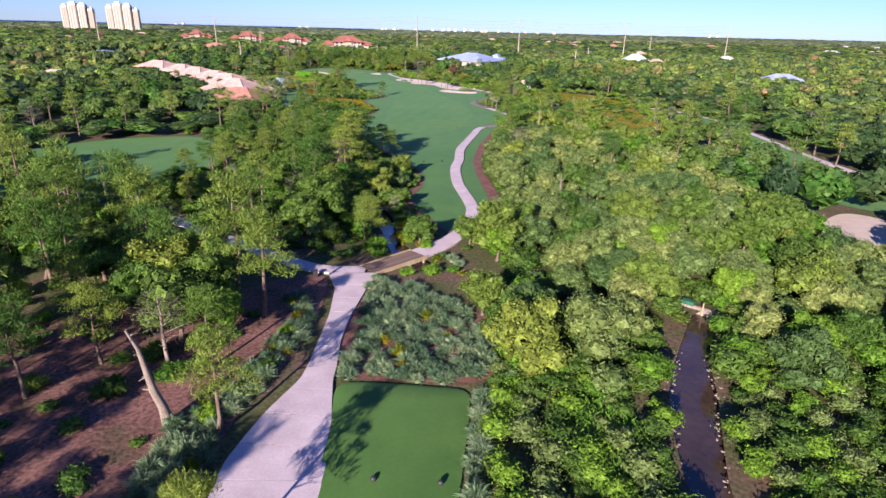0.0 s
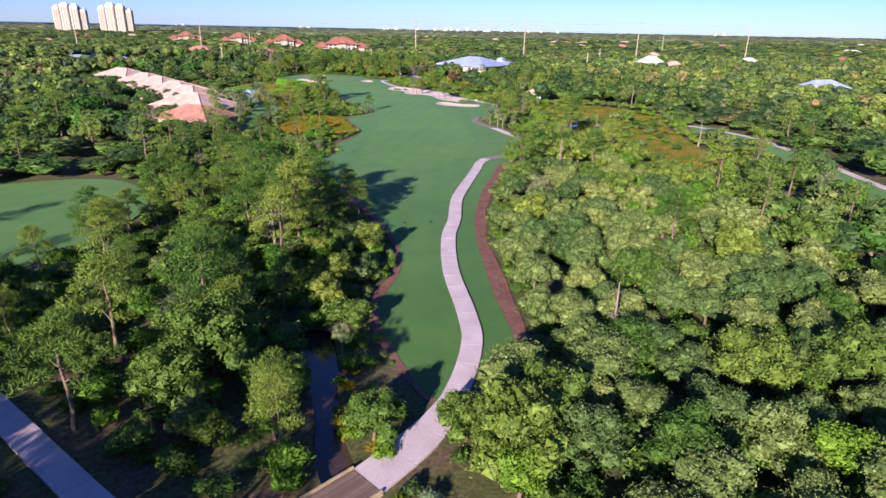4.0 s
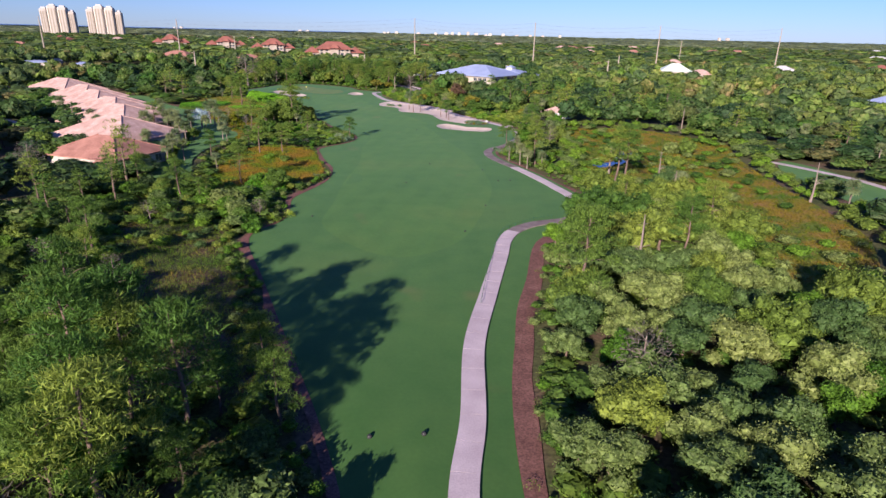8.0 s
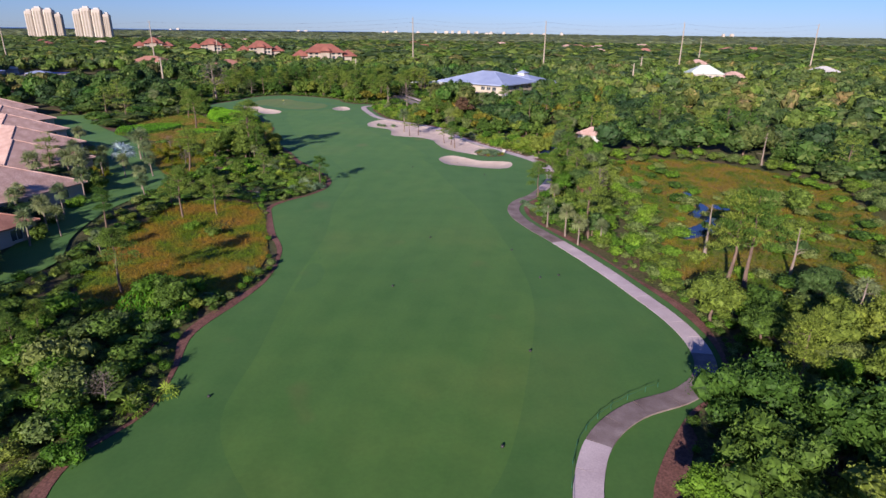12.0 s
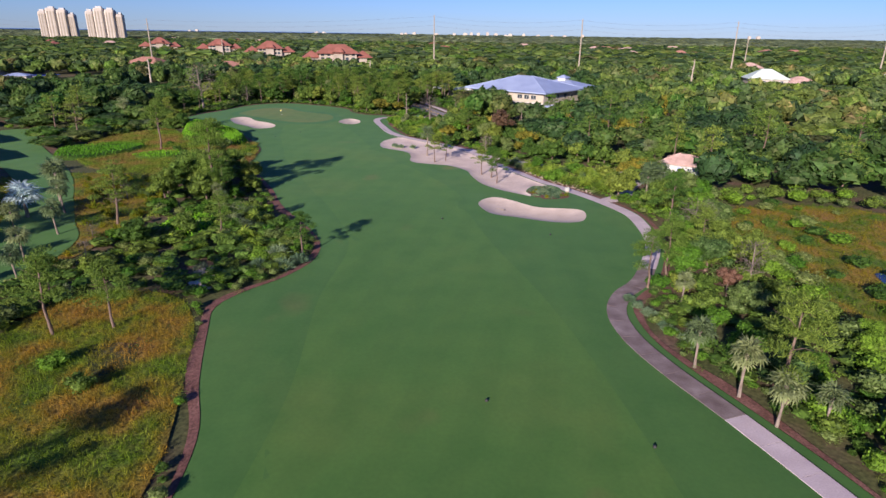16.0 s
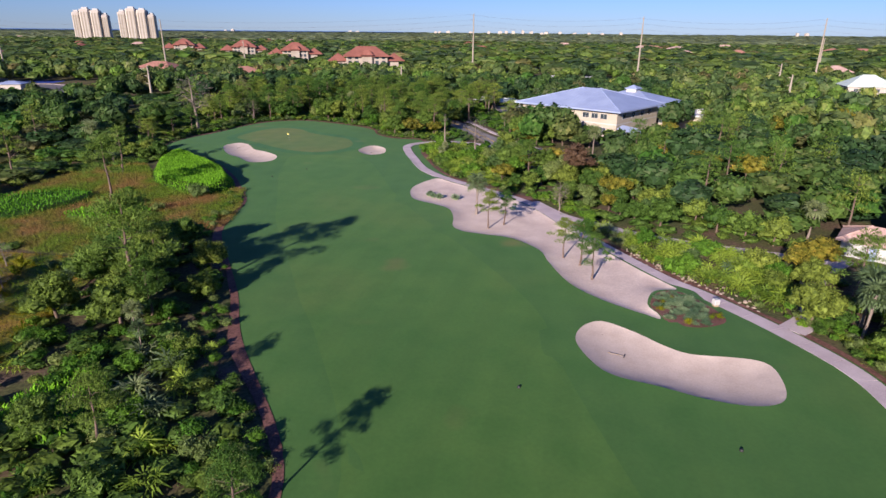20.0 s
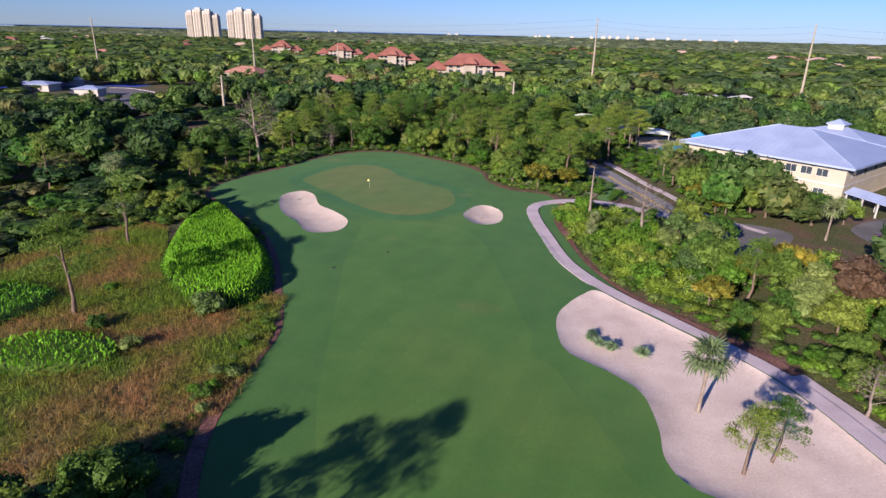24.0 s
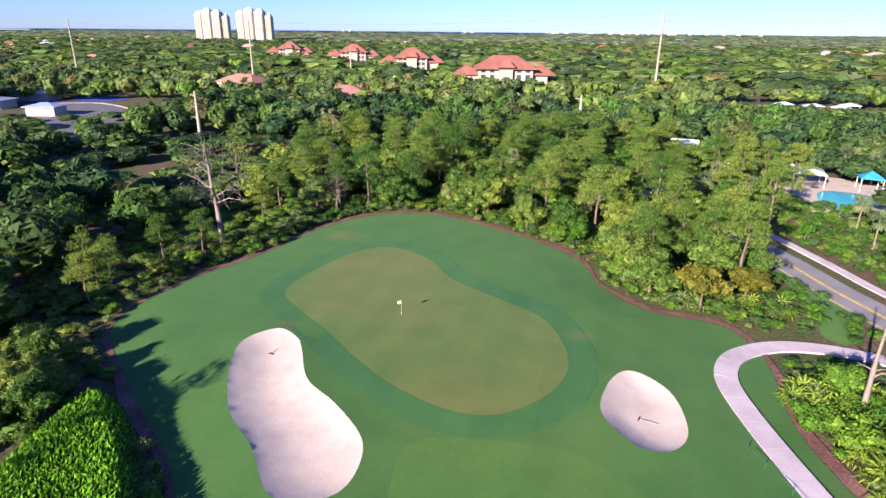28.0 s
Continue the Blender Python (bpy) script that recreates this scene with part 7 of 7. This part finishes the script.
for x, y, h in ((-62, 600, 16), (-180, 560, 17), (120, 560, 17), (150, 640, 18), (-230, 800, 24), (300, 900, 30)):
    pole(x, y, h, "slender grey utility pole above the trees")
# canal with docks
setting("canal", patch("canal", curve([(5, 722), (10, 736), (30, 744), (56, 736), (72, 722), (62, 714), (44, 724), (24, 726), (14, 716)], 4), M["bay"], (), 0, raised(0.25)), "blue canal with docks behind the trees", "water")
for x, y in ((30, 722), (42, 718), (52, 714), (60, 726)):
    dock = thing("dock", "small white boat dock with a pale roof", "dock", pose(x, y, 0, 0, 0, 15))
    hip_roof("roof", 7, 5, 3.2, 4.3, 0.4, M["white"], dock)
    for sx in (-3.3, 3.3):
        for sy in (-2.3, 2.3):
            part("post", box(bmesh.new(), sx - 0.12, sy - 0.12, -0.3, sx + 0.12, sy + 0.12, 3.2), M["white"], dock)
setting("bay_water", patch("bay_water", np.array([(-4600, 3600), (-700, 4300), (-500, 5200), (-4600, 5250)], dtype=float), M["bay"], (), 0, raised(14.5)), "strip of blue bay on the horizon", "water")
setting("far_path", ribbon("far_path", curve([(97, 282), (103, 272), (109, 258), (110.5, 240), (110, 222), (108, 195), (106, 165), (107, 135)], 2, False), 2.4, M["path"], 0.16, 0.3), "pale cart path along the parallel fairway", "path")

# ---- small things on the course ----
M["flag"] = surface("yellow_flag_cloth", [(0.3, (0.7, 0.6, 0.12)), (0.7, (0.78, 0.68, 0.2))], 3, None, 0.7)
M["marker"] = surface("black_marker", [(0.3, (0.02, 0.02, 0.02)), (0.7, (0.04, 0.04, 0.04))], 3, None, 0.5)
M["steel"] = surface("dull_steel", [(0.3, (0.3, 0.3, 0.3)), (0.7, (0.4, 0.4, 0.4))], 3, None, 0.4)


def on_turf(x, y):
    return float(fair_height(np.array([[x, y]]))[0]) if inside(fairway_line, [(x, y)])[0] else 0.05


flag = thing("flagstick", "white flagstick with a small pale yellow flag", "flagstick", pose(-77.7, 460.2, on_turf(-77.7, 460.2)))
v, f = tube([(0, 0, -0.05), (0, 0, 1.0), (0, 0, 2.15)], [0.02, 0.018, 0.015], 6)
piece("pole", mesh_of("pole", v, f, M["white"]), flag)
poly_part("flag", [(0, 0, 2.12), (-0.22, -0.12, 2.08), (-0.45, -0.1, 1.98), (-0.44, -0.11, 1.62), (-0.2, -0.14, 1.7), (0, 0, 1.72)], [(0, 1, 4, 5), (1, 2, 3, 4)], M["flag"], flag, "pale yellow cloth")


def marker(name, x, y, label, z=None, s=1.0, mat="marker"):
    bm = bmesh.new()
    bmesh.ops.create_uvsphere(bm, u_segments=12, v_segments=8, radius=0.16 * s)
    for q in bm.verts:
        q.co.z = max(q.co.z, -0.08 * s)
    me = bpy.data.meshes.new(name)
    bm.to_mesh(me)
    bm.free()
    me.materials.append(M[mat])
    ob = tagged(new(name, me), label, "tee marker")
    ob.location = (x, y, (on_turf(x, y) if z is None else z) + 0.07 * s)


for x, y, z in ((-6.4, 38, 0.47), (-1.3, 37.7, 0.47), (-0.9, 153.4, None), (-5.7, 153, None)):
    marker("tee_marker", x, y, "small dark tee marker on the turf", z, 1.5)
for x, y in ((4.7, 211.2), (-24.4, 218.4), (-8, 246), (14, 250), (11, 262), (-3, 268), (-66, 412), (-60, 421), (-67, 398), (-79, 410), (10, 318), (-9, 326), (17, 251), (9.5, 228)):
    marker("sprinkler_head", x, y, "small dark sprinkler head in the turf", None, 1.1)


def rake(x, y, turn, base):
    r = thing("bunker_rake", "bunker rake lying on the sand", "rake", pose(x, y, base, 0, 0, turn), "bunker rakes")
    v, f = tube([(0, 0, 0.03), (0.9, 0, 0.06), (1.8, 0, 0.08)], [0.025, 0.025, 0.025], 6)
    piece("handle", mesh_of("handle", v, f, M["timber"]), r)
    part("head", box(bmesh.new(), -0.06, -0.35, 0.0, 0.04, 0.35, 0.08, 0.01), M["marker"], r)


def sand_z(x, y, depth):
    return on_turf(x, y) - 0.16 - depth


rake(3.2, 334, 160, sand_z(3.2, 334, 0.25))
rake(1.6, 339, -20, sand_z(1.6, 339, 0.25))
rake(-89.5, 447.5, 80, sand_z(-89.5, 447.5, 0.3))
rake(-48.3, 446.5, -15, sand_z(-48.3, 446.5, 0.28))


def rope_line(points, label):
    """Green stakes with a rope between them along the path."""
    rl = thing("rope_fence", label, "rope fence")
    p = curve(points, 3.2, False)
    zs = [on_turf(*q) for q in p]
    for (x, y), z in zip(p, zs):
        v, f = tube([(x, y, z - 0.1), (x, y, z + 0.3), (x, y, z + 0.62)], [0.035, 0.035, 0.03], 6)
        piece("stake", mesh_of("stake", v, f, M["green_stake"]), rl)
    line = []
    for (a, za), (b, zb) in zip(zip(p, zs), zip(p[1:], zs[1:])):
        for s in (0, 0.33, 0.67):
            line.append((*(a + (b - a) * s), za + (zb - za) * s + 0.58 - 0.25 * s * (1 - s)))
    v, f = tube(line, np.full(len(line), 0.02), 5)
    piece("rope", mesh_of("rope", v, f, M["green_stake"]), rl)


M["green_stake"] = surface("green_stake_paint", [(0.3, (0.02, 0.09, 0.05)), (0.7, (0.03, 0.12, 0.07))], 2, None, 0.6)
rope_line([(5.8, 181), (7.3, 191), (9.3, 203), (11.5, 211.5), (16, 217), (22, 221)], "low green stakes and rope along the path")
rope_line([(-31.2, 424.3), (-33.5, 430.5), (-35.3, 436.1), (-39.0, 443.8)], "low green stakes and rope along the path")
bin_ = thing("litter_bin", "small dark litter bin beside the path fork", "litter bin", pose(-18.6, 77.8, 0, 0, 0, 15))
part("body", box(bmesh.new(), -0.3, -0.3, -0.1, 0.3, 0.3, 0.85, 0.05), M["marker"], bin_)
part("lid", box(bmesh.new(), -0.34, -0.34, 0.86, 0.34, 0.34, 0.95, 0.03), M["marker"], bin_)
bx = thing("water_cooler_box", "small white box on a stand by the path", "box", pose(17.8, 347.8, 0.05, 0, 0, 20))
part("body", box(bmesh.new(), -0.4, -0.35, 0.5, 0.4, 0.35, 1.3, 0.05), M["white"], bx)
part("stand", box(bmesh.new(), -0.3, -0.25, -0.2, 0.3, 0.25, 0.5, 0.02), M["timber"], bx)
# weir at the creek's head, stones along its banks
weir = thing("weir", "small concrete weir with a green gate across the creek", "weir", pose(31.8, 69.3, -0.6, 0, 0, -40))
part("wall", box(bmesh.new(), -3.2, -0.25, -0.5, 3.2, 0.25, 1.0, 0.03), M["rock"], weir)
part("gate", box(bmesh.new(), -2.6, -0.5, 1.0, -1.0, 0.5, 1.5, 0.04), M["green_stake"], weir, "green metal gate box")
part("post", box(bmesh.new(), 0.1, -0.5, -0.6, 0.25, -0.35, 1.8, 0.02), M["timber"], weir)
stone_models = []
for s in range(4):
    r = np.random.default_rng(700 + s)
    stone_models.append(mesh_of("stone", ICO[1][0] * np.array([1, 0.8, 0.6]) * r.uniform(0.75, 1.15, (12, 1)), ICO[1][1], M["rock"]))
bank = creek_line[(creek_line[:, 1] < 60)]
for x, y in np.repeat(bank, 5, axis=0) + rng.normal(0, 0.3, (len(bank) * 5, 2)):
    st = tagged(new("stone", stone_models[int(rng.integers(4))]), "rounded grey-brown stone on the creek bank", "stone", "creek stones")
    st.matrix_basis = pose(x, y, -0.05, 0, 0, rng.uniform(0, 360)) @ Matrix.Scale(rng.uniform(0.07, 0.17), 4)

# pale coral stones in front of the palmetto hedge
M["coral"] = surface("pale_coral_stone", [(0.3, (0.2, 0.15, 0.11)), (0.7, (0.36, 0.29, 0.23))], 1.0, (6.0, 0.2), 0.9, 0.03)
coral = [mesh_of("stone", me_v * np.array([1, 0.8, 0.7]), ICO[1][1], M["coral"]) for me_v in (ICO[1][0] * np.random.default_rng(720 + j).uniform(0.7, 1.15, (12, 1)) for j in range(3))]
for x, y in np.repeat(offset(PATH_A[(PATH_A[:, 1] > 346) & (PATH_A[:, 1] < 368)], -3.1, False), 3, axis=0):
    st = tagged(new("stone", coral[int(rng.integers(3))]), "pale coral stone at the foot of the hedge", "stone", "hedge stones")
    st.matrix_basis = pose(x + rng.normal(0, 0.7), y + rng.normal(0, 0.7), 0.12, 0, 0, rng.uniform(0, 360)) @ Matrix.Diagonal((*(rng.uniform(0.15, 0.38, 3)), 1))
